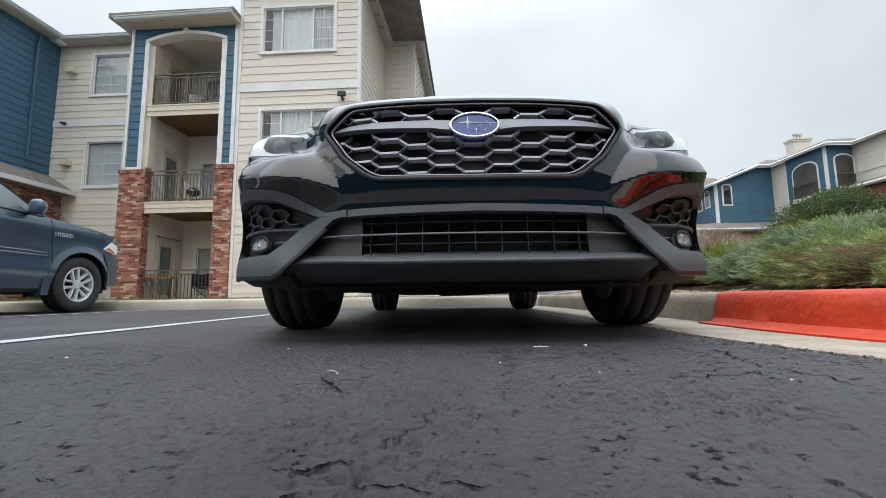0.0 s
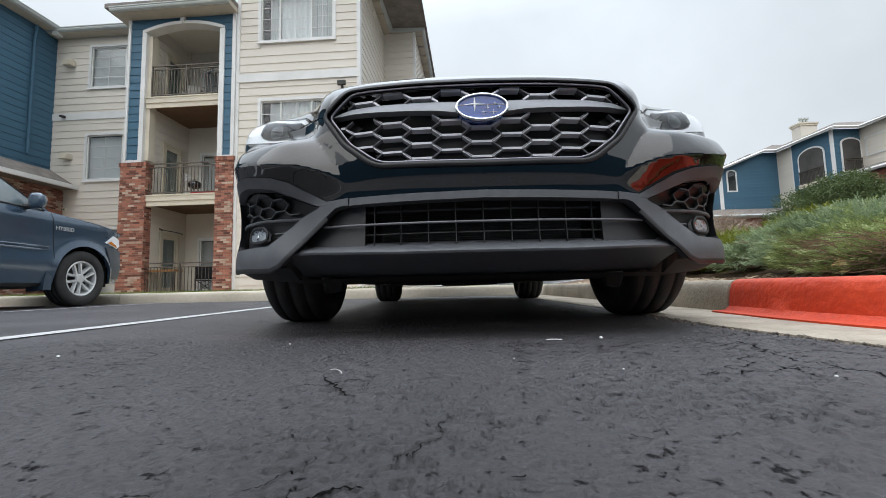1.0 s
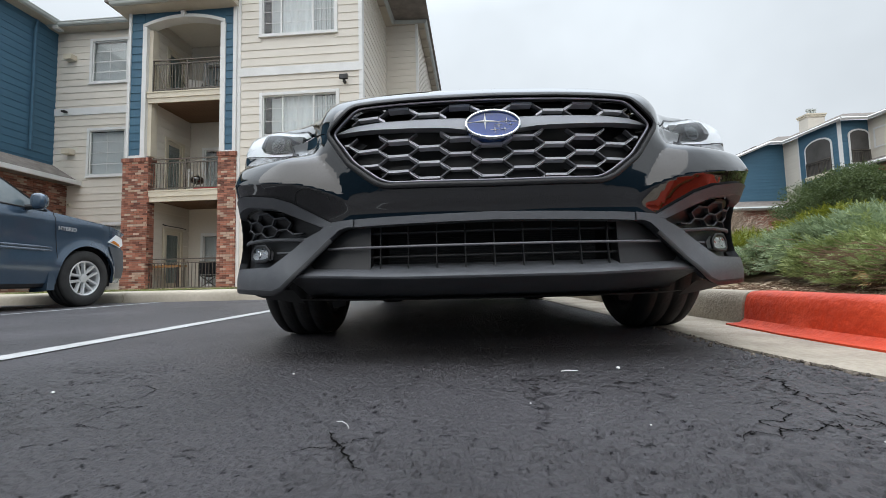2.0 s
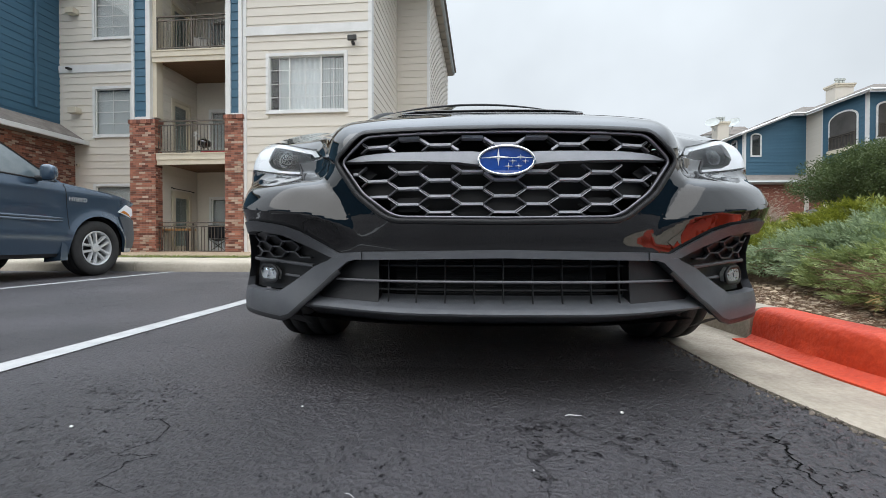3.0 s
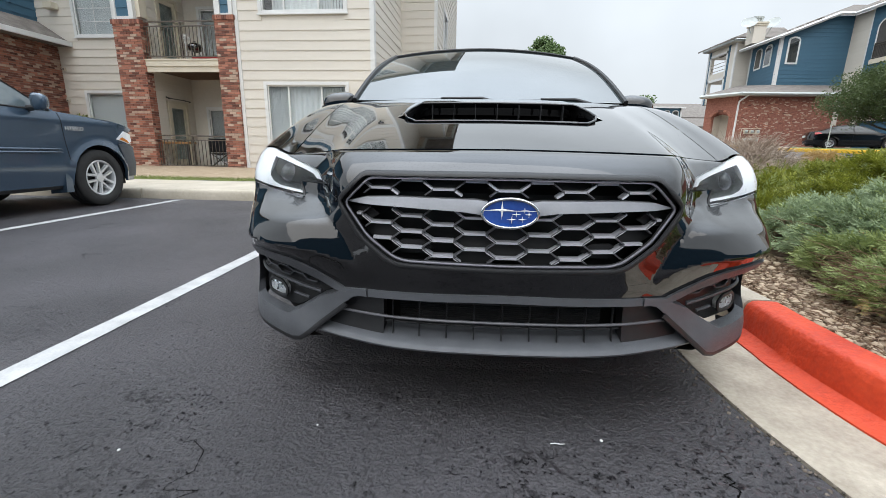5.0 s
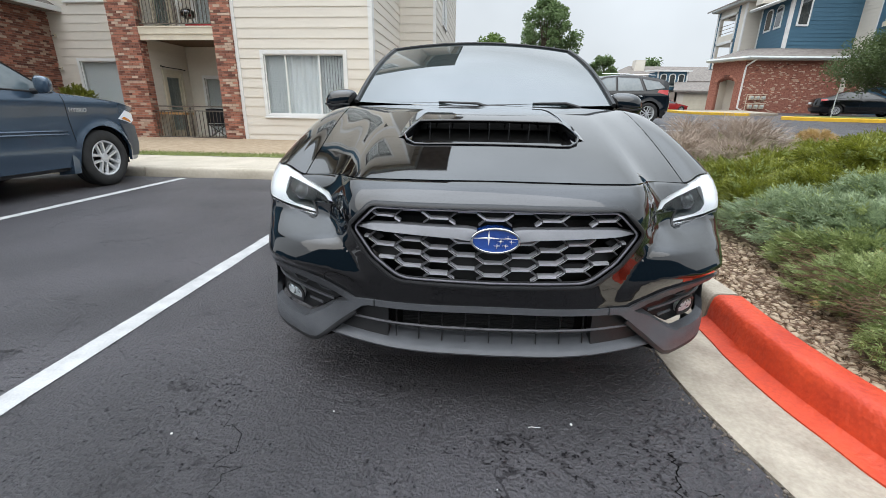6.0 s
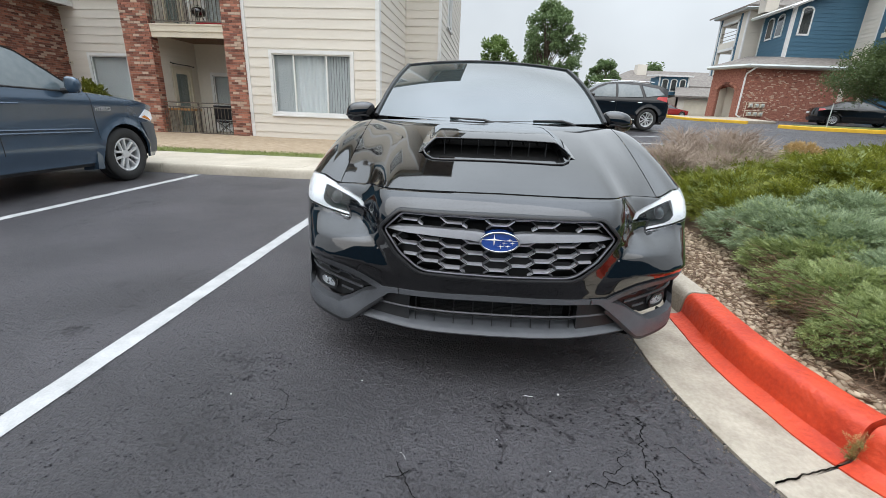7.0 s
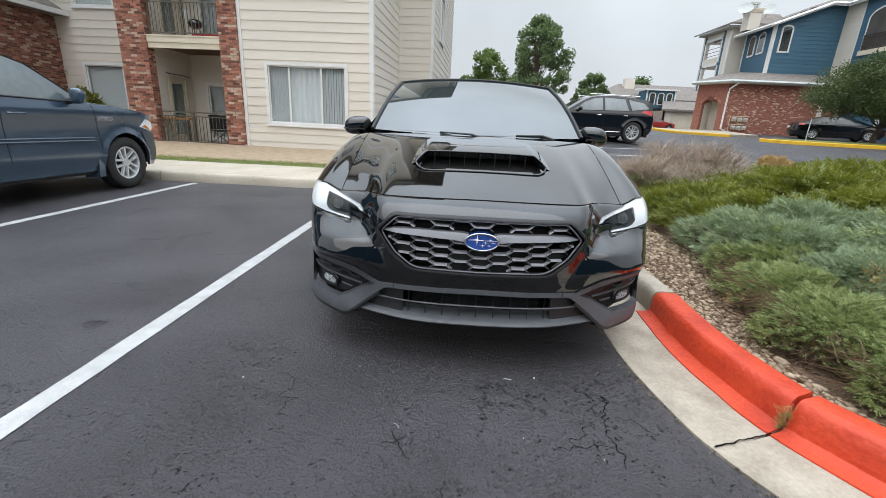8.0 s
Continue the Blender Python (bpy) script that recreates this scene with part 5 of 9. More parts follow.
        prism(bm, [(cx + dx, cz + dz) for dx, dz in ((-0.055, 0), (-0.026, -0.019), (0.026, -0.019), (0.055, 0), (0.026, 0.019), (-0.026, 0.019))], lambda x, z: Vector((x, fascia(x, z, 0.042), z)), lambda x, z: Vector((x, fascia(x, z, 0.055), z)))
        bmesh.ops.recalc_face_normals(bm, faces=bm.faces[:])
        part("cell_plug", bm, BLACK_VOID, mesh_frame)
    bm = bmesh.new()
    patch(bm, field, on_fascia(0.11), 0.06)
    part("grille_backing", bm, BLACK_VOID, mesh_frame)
    # winged bar with the badge
    for s in (1, -1):
        bm = bmesh.new()
        out = [(0.055, 0.627), (0.055, 0.662), (0.085, 0.666), (0.30, 0.668), (0.38, 0.664), (0.435, 0.650), (0.38, 0.646), (0.30, 0.6435), (0.12, 0.636)]
        patch(bm, [(s * x, z) for x, z in (out if s > 0 else out[::-1])], lambda x, z: Vector((x, fascia(x, z, 0.012) - 0.012 * smooth01(0.668, 0.645, z) * smooth01(0.44, 0.36, abs(x)), z)), 0.02, (0, 0.035, 0))
        bmesh.ops.recalc_face_normals(bm, faces=bm.faces[:])
        part("grille_wing", bm, SILVER_BAR, mesh_frame, "satin silver wing bar", smooth=True)
        bm = bmesh.new()
        strip(bm, dense([(s * 0.078, 0.630), (s * 0.118, 0.664)], 0.01), on_fascia(0.0125), 0.0008, 0.0)
        part("wing_gap", bm, BLACK_VOID, mesh_frame)
    bm = bmesh.new()
    E = lambda r, k, n=48: [(r * 0.0725 * math.cos(math.tau * i / n), 0.637 + r * 0.038 * math.sin(math.tau * i / n)) for i in range(n)]
    prism(bm, E(0.94, 0), lambda x, z: Vector((x, fascia(x, z, -0.0125), z)), lambda x, z: Vector((x, fascia(x, z, 0.04), z)))
    bmesh.ops.recalc_face_normals(bm, faces=bm.faces[:])
    badge = part("badge", bm, BADGE_BLUE, car, "blue oval badge with plain silver marks")
    bm = bmesh.new()
    strip(bm, E(0.96, 0) + [E(0.96, 0)[0]], on_fascia(-0.012), 0.0038, 0.006)
    part("badge_rim", bm, CHROME, badge, smooth=True)
    for cx, cz, r in ((-0.020, 0.645, 1.0), (0.016, 0.635, 0.40), (0.036, 0.646, 0.36), (0.047, 0.635, 0.36), (0.005, 0.622, 0.44), (0.031, 0.6225, 0.38)):
        bm = bmesh.new()
        pts = []
        for i in range(8):
            a = math.pi / 4 * i
            rx, rz = ((0.031, 0.023) if i % 2 == 0 else (0.0042, 0.0042))
            pts.append((cx + r * rx * math.cos(a), cz + r * rz * math.sin(a)))
        c = bm.verts.new((cx, fascia(cx, cz, -0.0152), cz))
        ring = [bm.verts.new((x, fascia(x, z, -0.0130), z)) for x, z in pts]
        for i in range(8):
            bm.faces.new((ring[i], ring[(i + 1) % 8], c))
        bmesh.ops.recalc_face_normals(bm, faces=bm.faces[:])
        part("badge_mark", bm, LAMP_WHITE, badge)
    bm = bmesh.new()
    strip(bm, dense([(-0.066, 0.6435), (0.066, 0.6435)], 0.01), on_fascia(-0.0122), 0.0007, 0.0012)
    part("badge_line", bm, LAMP_WHITE, badge)
    # --- lower grey cladding
    bm = bmesh.new()
    patch(bm, [(0.0, 0.390), (0.0, 0.4115), (0.379, 0.4045), (0.379, 0.3835)], on_fascia(-0.006), 0.02, (0, 0.045, 0))
    mirror(bm)
    bmesh.ops.recalc_face_normals(bm, faces=bm.faces[:])
    part("lower_bar", bm, GREY_PLASTIC, car, "grained grey plastic crossbar", smooth=True)

    def clad(x, z):
        ax = abs(x)
        return Vector((x, fascia(x, z, -0.010 - 0.018 * smooth01(0.36, 0.25, z) * smooth01(0.50, 0.62, ax)), z))
    up = [(0.3815, 0.405), (0.45, 0.4005), (0.566, 0.4615), (0.62, 0.4785), (0.72, 0.4935), (0.87, 0.4895), (0.906, 0.487), (0.906, 0.40), (0.860, 0.40), (0.842, 0.458), (0.72, 0.466), (0.625, 0.450), (0.575, 0.430), (0.478, 0.390), (0.44, 0.390), (0.3815, 0.395)]
    lo = [(0.3815, 0.3835), (0.3815, 0.3945), (0.44, 0.3895), (0.470, 0.3895), (0.480, 0.382), (0.53, 0.362), (0.615, 0.306), (0.655, 0.284), (0.838, 0.284), (0.860, 0.31), (0.860, 0.3995), (0.906, 0.3995), (0.906, 0.25), (0.885, 0.222), (0.64, 0.214), (0.60, 0.226), (0.582, 0.243), (0.525, 0.296), (0.424, 0.378), (0.40, 0.384)]
    for s in (1, -1):
        bm = bmesh.new()
        for o in (up, lo):
            patch(bm, [(s * x, z) for x, z in (o if s > 0 else o[::-1])], clad, 0.0165)
        bmesh.ops.remove_doubles(bm, verts=bm.verts[:], dist=0.0006)
        r = bmesh.ops.extrude_edge_only(bm, edges=[e for e in bm.edges if e.is_boundary])
        bmesh.ops.translate(bm, verts=[v for v in r["geom"] if isinstance(v, bmesh.types.BMVert)], vec=(0, 0.05, 0))
        bmesh.ops.recalc_face_normals(bm, faces=bm.faces[:])
        trim = part("corner_cladding", bm, GREY_PLASTIC, car, "angular grey plastic fog lamp surround", smooth=True)
        bm = bmesh.new()
        strip(bm, [(s * x, z) for x, z in dense([(0.448, 0.352), (0.52, 0.292), (0.582, 0.2385), (0.605, 0.220), (0.64, 0.2085), (0.885, 0.2165)], 0.015)], lambda x, z: clad(x, z) + Vector((0, 0.004, 0)), 0.0085, 0.006)
        part("lower_edge", bm, BLACK_PLASTIC, trim, "black lower edging", smooth=True)
        pocket = [(0.862, 0.40), (0.846, 0.456), (0.72, 0.465), (0.625, 0.449), (0.575, 0.429), (0.475, 0.389), (0.53, 0.361), (0.615, 0.305), (0.655, 0.283), (0.842, 0.283), (0.862, 0.31)]
        bm = bmesh.new()
        patch(bm, [(s * x, z) for x, z in (pocket if s > 0 else pocket[::-1])], on_fascia(0.055), 0.02)
        part("pocket_floor", bm, BLACK_PLASTIC, trim, smooth=True)
        th, tn = bmesh.new(), bmesh.new()
        net_area = [(0.853, 0.385), (0.838, 0.450), (0.72, 0.459), (0.63, 0.444), (0.58, 0.424), (0.535, 0.39), (0.56, 0.375)]
        # small honeycomb in the pocket
        px, pz = 0.058, 0.033
        for k in range(9, 16):
            for j in range(0, 5):
                z = 0.352 + pz * j + (pz / 2 if k % 2 else 0)
                xa, xb, nx = k * px - 0.019, k * px + 0.019, (k + 1) * px - 0.019
                for p, q in (((xa, z), (xb, z)), ((xb, z), (nx, z + pz / 2)), ((xb, z), (nx, z - pz / 2))):
                    if inside(net_area, *p) and inside(net_area, *q):
                        rib(th, (s * p[0], p[1]), (s * q[0], q[1]), lambda x, zz: fascia(x, zz, 0.034), 0.0024, 0.0024, 0.02)
        bmesh.ops.recalc_face_normals(th, faces=th.faces[:])
        tn.free()
        part("pocket_mesh", th, GREY_PLASTIC, trim, "small honeycomb mesh")
        bm = bmesh.new()
        strip(bm, dense([(s * 0.856, 0.376), (s * 0.70, 0.374), (s * 0.545, 0.362)], 0.02), on_fascia(0.030), 0.0055, 0.012)
        strip(bm, dense([(s * 0.66, 0.330), (s * 0.60, 0.327)], 0.02), on_fascia(0.040), 0.004, 0.010)
        part("pocket_bar", bm, GREY_PLASTIC, trim, smooth=True)
        # fog lamp
        bm = bmesh.new()
        fog = [(0.700, 0.316), (0.697, 0.336), (0.716, 0.353), (0.757, 0.354), (0.773, 0.340), (0.772, 0.320), (0.755, 0.311), (0.715, 0.311), (0.700, 0.316)]
        fog = dense(rounded([(s * (0.737 + (x - 0.736) * 1.22), 0.333 + (z - 0.333) * 1.15) for x, z in fog], 0.008), 0.008)[:-1]
        prism(bm, fog if s > 0 else fog[::-1], lambda x, z: Vector((x, fascia(x, z, 0.036), z)), lambda x, z: Vector((x, fascia(x, z, 0.06), z)))
        bmesh.ops.recalc_face_normals(bm, faces=bm.faces[:])
        lamp = part("fog_lamp", bm, LAMP_WHITE, car, "clear fog lamp in a black pocket")
        bm = bmesh.new()
        patch(bm, fog if s > 0 else fog[::-1], on_fascia(0.024), 0.03, (0, 0.012, 0))
        part("fog_lens", bm, LAMP_CLEAR, lamp, smooth=True)
        bm = bmesh.new()
        strip(bm, fog + [fog[0]], on_fascia(0.030), 0.006, 0.010)
        part("fog_bezel", bm, BLACK_PLASTIC, lamp, smooth=True)
        rnd = random.Random(5)
        bm = bmesh.new()
        for i in range(9):
            x, z = s * rnd.uniform(0.708, 0.764), rnd.uniform(0.318, 0.347)
            a = rnd.random() * 3
            rib(bm, (x, z), (x + 0.012 * math.cos(a), z + 0.012 * math.sin(a)), lambda xx, zz: fascia(xx, zz, 0.030), 0.003, 0.002, 0.006)
        part("fog_reflector", bm, CHROME, lamp)
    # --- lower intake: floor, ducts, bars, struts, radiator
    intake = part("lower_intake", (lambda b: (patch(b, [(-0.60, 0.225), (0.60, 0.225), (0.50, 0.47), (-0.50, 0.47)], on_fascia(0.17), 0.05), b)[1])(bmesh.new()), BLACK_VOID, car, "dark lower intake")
    bm = bmesh.new()
    box(bm, -0.30, 0.30, 0.135, 0.15, 0.26, 0.385)
    part("radiator", bm, RADIATOR, intake)
    fin = None
    for i in range(19):
        m = Matrix.Translation((0, 0, 0.0062 * i))
        if fin is None:
            bm = bmesh.new()
            box(bm, -0.30, 0.30, 0.131, 0.136, 0.265, 0.2672)
            fin = part("radiator_fin", bm, RADIATOR, intake, m=m)
        else:
            again("radiator_fin", fin.data, intake, m)
    bm = bmesh.new()
    strip(bm, dense([(-0.462, 0.3285), (-0.3, 0.327), (0.3, 0.327), (0.462, 0.3285)], 0.02), on_fascia(0.012), 0.0035, 0.006)
    part("intake_bar", bm, GRILLE_GREY, intake, smooth=True)
    bm = bmesh.new()
    strip(bm, dense([(-0.345, 0.368), (0.345, 0.368)], 0.02), on_fascia(0.05), 0.004, 0.008)
    strip(bm, dense([(-0.345, 0.302), (0.345, 0.302)], 0.02), on_fascia(0.05), 0.003, 0.008)
    part("intake_bar", bm, BLACK_PLASTIC, intake)
    for i in range(-4, 5):
        bm = bmesh.new()
        strip(bm, dense([(i * 0.078, 0.268), (i * 0.078, 0.386)], 0.03), on_fascia(0.045), 0.0022, 0.010)
        part("intake_strut", bm, BLACK_PLASTIC, intake)
    for s in (1, -1):
        bm = bmesh.new()
        o = [(s * 0.338, 0.262), (s * 0.338, 0.386), (s * 0.395, 0.3835), (s * 0.44, 0.362), (s * 0.525, 0.286), (s * 0.50, 0.262)]
        patch(bm, o if s < 0 else o[::-1], on_fascia(0.030), 0.03, (0, 0.05, 0))
        bmesh.ops.recalc_face_normals(bm, faces=bm.faces[:])
        part("intake_duct", bm, BLACK_PLASTIC, intake, "flat dark grey side panel", smooth=True)
    # --- lip
    bm = bmesh.new()
    prof = [(0.11, 0.282), (0.06, 0.272), (0.022, 0.259), (0.010, 0.251), (0.006, 0.246), (0.009, 0.240), (0.040, 0.235), (0.09, 0.224), (0.16, 0.205), (0.22, 0.180)]
    n = 60
    rows = []
    for i in range(n + 1):
        x = -0.605 + 1.21 * i / n
        k = smooth01(0.66, 0.56, abs(x))
        rows.append([bm.verts.new((x, PLAN(abs(x)) - 0.012 + dy, (z if z > 0.236 else z) + 0.010 * smooth01(0.2, 0.6, abs(x)))) for dy, z in prof])
    for r0, r1 in zip(rows, rows[1:]):
        for k in range(len(prof) - 1):
            bm.faces.new((r0[k], r1[k], r1[k + 1], r0[k + 1]))
    part("front_lip", bm, GREY_PLASTIC, car, "grey plastic chin lip", smooth=True)
    # --- undertray and chin behind
    bm = bmesh.new()
    net(bm, 12, 8, lambda u, v: Vector((-0.66 + 1.32 * u, 0.17 + PLAN(abs(-0.66 + 1.32 * u)) * (1 - v) + 0.9 * v, 0.182 - 0.012 * math.sin(v * 9))))
    for s in (1, -1):
        net(bm, 8, 4, lambda u, v: Vector((s * (0.58 + 0.28 * u), PLAN(0.58 + 0.28 * u) + 0.01 + 0.10 * v, 0.216 - 0.045 * v * (1 - 0.5 * u))))
    box(bm, -0.55, 0.55, 1.1, 4.2, 0.17, 0.30)
    box(bm, -0.14, 0.14, 1.0, 4.3, 0.155, 0.20)
    part("undertray", bm, BLACK_VOID, car, "black underbody tray")
    for s in (1, -1):
        bm = bmesh.new()
        prism(bm, [(s * 0.55, 0.14), (s * 0.60, 0.13), (s * 0.62, 0.19), (s * 0.55, 0.19)][::s], lambda x, z: Vector((x, 0.62, z)), lambda x, z: Vector((x, 0.66, z)))
        bmesh.ops.recalc_face_normals(bm, faces=bm.faces[:])
        part("air_dam", bm, RUBBER, car)
    # --- headlights
    for s in (1, -1):
        o = [(s * x, z) for x, z in LAMP]
        o = o if s > 0 else o[::-1]
        bm = bmesh.new()
        patch(bm, o, on_fascia(0.095), 0.015)
        hl = part("headlight", bm, LAMP_DARK, car, "swept headlight with a white C-shaped light guide", smooth=True)
        cup = [(0.585, 0.709), (0.6399, 0.725), (0.7126, 0.746), (0.754, 0.756), (0.757, 0.700), (0.742, 0.680), (0.7126, 0.667), (0.662, 0.659), (0.6215, 0.653)]
        for nm, line, mat in (("reflector", cup[:5], LAMP_BOWL), ("lamp_floor", cup[4:], LAMP_DARK)):
            bm = bmesh.new()
            q = dense(line, 0.02)
            net(bm, len(q) - 1, 3, lambda u, v: Vector((s * q[round(u * (len(q) - 1))][0], fascia(q[round(u * (len(q) - 1))][0], q[round(u * (len(q) - 1))][1], 0.016 + 0.078 * v), q[round(u * (len(q) - 1))][1] + (-0.012 if mat is LAMP_BOWL else 0.006) * v)))
            part(nm, bm, mat, hl, smooth=True)
        bm = bmesh.new()
        guide = [(0.5451, 0.694), (0.5702, 0.718), (0.6399, 0.738), (0.7126, 0.760), (0.7914, 0.781), (0.858, 0.782), (0.880, 0.764), (0.877, 0.714), (0.854, 0.687), (0.727, 0.661), (0.662, 0.651), (0.6193, 0.646), (0.6215, 0.653), (0.662, 0.659), (0.7126, 0.667), (0.742, 0.680), (0.757, 0.700), (0.754, 0.756), (0.7126, 0.746), (0.6399, 0.725), (0.585, 0.709), (0.5679, 0.695)]
        g = [(s * x, z) for x, z in guide]
        patch(bm, g if s > 0 else g[::-1], on_fascia(0.012), 0.015, (0, 0.030, 0))
        bmesh.ops.recalc_face_normals(bm, faces=bm.faces[:])
        part("light_guide", bm, LAMP_WHITE, hl, "white light guide", smooth=True)
        bm = bmesh.new()
        bmesh.ops.create_uvsphere(bm, u_segments=20, v_segments=12, radius=0.024, matrix=Matrix.Translation((s * 0.694, fascia(0.694, 0.70, 0.060), 0.702)))
        part("projector", bm, CAR_GLASS, hl, smooth=True)
        bm = bmesh.new()
        n = 24
        ring = [(s * 0.694 + 0.024 * math.cos(math.tau * i / n), 0.702 + 0.022 * math.sin(math.tau * i / n)) for i in range(n + 1)]
        strip(bm, ring, on_fascia(0.052), 0.003, 0.006)
        part("projector_ring", bm, DARK_CHROME, hl, smooth=True)
        bm = bmesh.new()
        patch(bm, o, on_fascia(0.001), 0.0165, (0, 0.012, 0))
        bmesh.ops.recalc_face_normals(bm, faces=bm.faces[:])
        lens = part("headlight_lens", bm, LAMP_CLEAR, hl, "clear lens", smooth=True)
        lens.visible_shadow = False
        # black gloss wedge beside the lamp
        bm = bmesh.new()
        strip(bm, dense([(s * 0.6369, 0.688), (s * 0.6267, 0.668), (s * 0.6149, 0.642)], 0.01), on_fascia(0.002), 0.004, 0.006)
        part("lamp_edge", bm, BLACK_PLASTIC, hl, smooth=True)
    # --- bonnet with its scoop
    bm = bmesh.new()
    split = lambda v: 0.685 + 0.055 * v

    def bonnet(u, v):
        ax = split(v) * abs(u)
        zb = LAMP_TOP(ax)
        yb = fascia(ax, zb) + 0.006
        ye = 1.24 + 0.10 * (ax / 0.7) ** 2
        y = yb + (ye - yb) * v
        return Vector((ax * (1 if u >= 0 else -1), y, hood_z(ax, y)))
    net(bm, 64, 60, lambda u, v: bonnet(2 * u - 1, v))
    gone = [f for f in bm.faces if abs(f.calc_center_median().x) < 0.315 and 0.435 < f.calc_center_median().y < 0.70]
    bmesh.ops.delete(bm, geom=gone, context="FACES")
    r = bmesh.ops.extrude_edge_only(bm, edges=[e for e in bm.edges if e.is_boundary])
    bmesh.ops.translate(bm, verts=[v for v in r["geom"] if isinstance(v, bmesh.types.BMVert)], vec=(0, 0.008, -0.03))
    bmesh.ops.recalc_face_normals(bm, faces=bm.faces[:])
    hood = part("hood", bm, paint, car, "black bonnet with a wide air scoop", smooth=True)
    # scoop
    y0, hw, hh = 0.405, 0.338, 0.022

    def lip(ax):
        return 1.0 if ax < 0.292 else max(0.0, 1.0 - 0.60 * (ax - 0.292) / (hw - 0.292))

    def scoop(u, v):
        x = (hw + 0.032) * (2 * u - 1)
        ax = abs(x)
        k = lip(min(ax, hw))
        rise = (hh + 0.006) * k if ax <= hw else (hh + 0.006) * k * (1 - (ax - hw) / 0.032)
        y = y0 + 0.22 * k + (1.17 - y0 - 0.22 * k) * v
        return Vector((x * (1 - 0.06 * v), y, hood_z(x, y) - 0.003 + rise * (1 - smooth01(0.0, 1.0, v))))
    bm = bmesh.new()
    net(bm, 72, 24, scoop)
    part("scoop", bm, paint, hood, "raised scoop over the bonnet", smooth=True)
    half = [(0.0, 0.0), (0.15, 0.0), (0.24, 0.0), (0.288, 0.03), (0.322, 0.20), (hw, 0.42), (0.326, 0.62), (0.298, 0.94), (0.285, 1.0), (0.24, 1.0), (0.15, 1.0), (0.0, 1.0)]
    ring = []
    for x, k in dense(half + [(-x, k) for x, k in half[-2:0:-1]] + [half[0]], 0.02)[:-1]:
        y = y0 + 0.22 * k
        ring.append((x, y, hood_z(x, y) + hh * k + 0.003))
    bm = bmesh.new()
    tube(bm, ring + [ring[0]], 0.0038, 8, False)
    part("scoop_rim", bm, paint, hood, smooth=True)
    bm = bmesh.new()
    a = [bm.verts.new(p) for p in ring]
    c = [bm.verts.new((p[0] * 0.95, p[1] + 0.16, p[2] - 0.022)) for p in ring]
    for i in range(len(a)):
        bm.faces.new((a[i], a[(i + 1) % len(a)], c[(i + 1) % len(a)], c[i]))
    bm.faces.new(c)
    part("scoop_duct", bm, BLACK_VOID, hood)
    for i in range(-3, 4):
        x = i * 0.082
        bm = bmesh.new()
        zz = hood_z(x, y0 + 0.22)
        box(bm, x - 0.0012, x + 0.0012, y0 + 0.20, y0 + 0.235, zz - 0.05, zz + hh - 0.004)
        part("scoop_vane", bm, BLACK_PLASTIC, hood)
    # --- wings
    for s in (1, -1):
        bm = bmesh.new()

        def wing(u, v):
            x0 = split(v) + 0.004
            ax = x0 + (0.905 - x0) * u
            zb = LAMP_TOP(ax)
            yb = fascia(ax, zb) + 0.008
            y = yb + (1.34 - yb) * v
            return Vector((s * ax, y, hood_z(ax, y)))
        rows = net(bm, 20, 36, wing)
        bmesh.ops.recalc_face_normals(bm, faces=bm.faces[:])
        part("fender", bm, paint, car, smooth=True)
        # side skin with the wheel arches
        arc_f = [(0.905 + 0.365 * math.cos(a), 0.327 + 0.365 * math.sin(a)) for a in [math.pi * i / 18 for i in range(19)]]
        arc_r = [(3.58 + 0.365 * math.cos(a), 0.327 + 0.365 * math.sin(a)) for a in [math.pi * i / 18 for i in range(19)]]
        top = [(y, hood_z(0.905, y) - 0.004) for y in (0.61, 0.68, 0.75, 0.85, 0.95, 1.07, 1.2, 1.34)] + [(2.2, 0.93), (3.2, 0.935), (3.9, 0.94), (4.45, 0.93)]
        o = [(0.56, 0.50), (0.55, 0.327)] + arc_f[::-1][1:-1] + [(1.27, 0.327), (1.29, 0.19), (3.20, 0.19), (3.215, 0.327)] + arc_r[::-1][1:-1] + [(3.945, 0.327), (4.3, 0.25), (4.5, 0.30), (4.55, 0.6), (4.45, 0.93)] + top[::-1][1:]

        def flank(y, z):
            w = 0.903 + 0.012 * math.sin(math.pi * min(1, max(0, (z - 0.2) / 0.65))) * smooth01(0.5, 0.9, y)
            w += 0.018 * math.exp(-((math.hypot(y - 0.905, z - 0.327) - 0.38) / 0.07) ** 2) * smooth01(0.55, 0.8, y) + 0.018 * math.exp(-((math.hypot(y - 3.58, z - 0.327) - 0.38) / 0.07) ** 2)
            w -= 0.16 * smooth01(4.1, 4.6, y) ** 2
            w -= 0.03 * smooth01(0.75, 0.55, y)
            return Vector((s * w, y, z))
        bm = bmesh.new()
        patch(bm, o, flank, 0.05, (-s * 0.03, 0, 0))
        bmesh.ops.recalc_face_normals(bm, faces=bm.faces[:])
        part("side_panel", bm, paint, car, smooth=True)
        for cy in (0.905, 3.58):
            bm = bmesh.new()
            n = 18
            a0 = [bm.verts.new((s * 0.86, cy + 0.37 * math.cos(math.pi * i / n), 0.327 + 0.37 * math.sin(math.pi * i / n))) for i in range(n + 1)]
            a1 = [bm.verts.new((s * 0.55, cy + 0.37 * math.cos(math.pi * i / n), 0.327 + 0.37 * math.sin(math.pi * i / n))) for i in range(n + 1)]
            for i in range(n):
                bm.faces.new((a0[i], a0[i + 1], a1[i + 1], a1[i]))
            bm.faces.new(a1)
            part("wheel_liner", bm, BLACK_VOID, car)
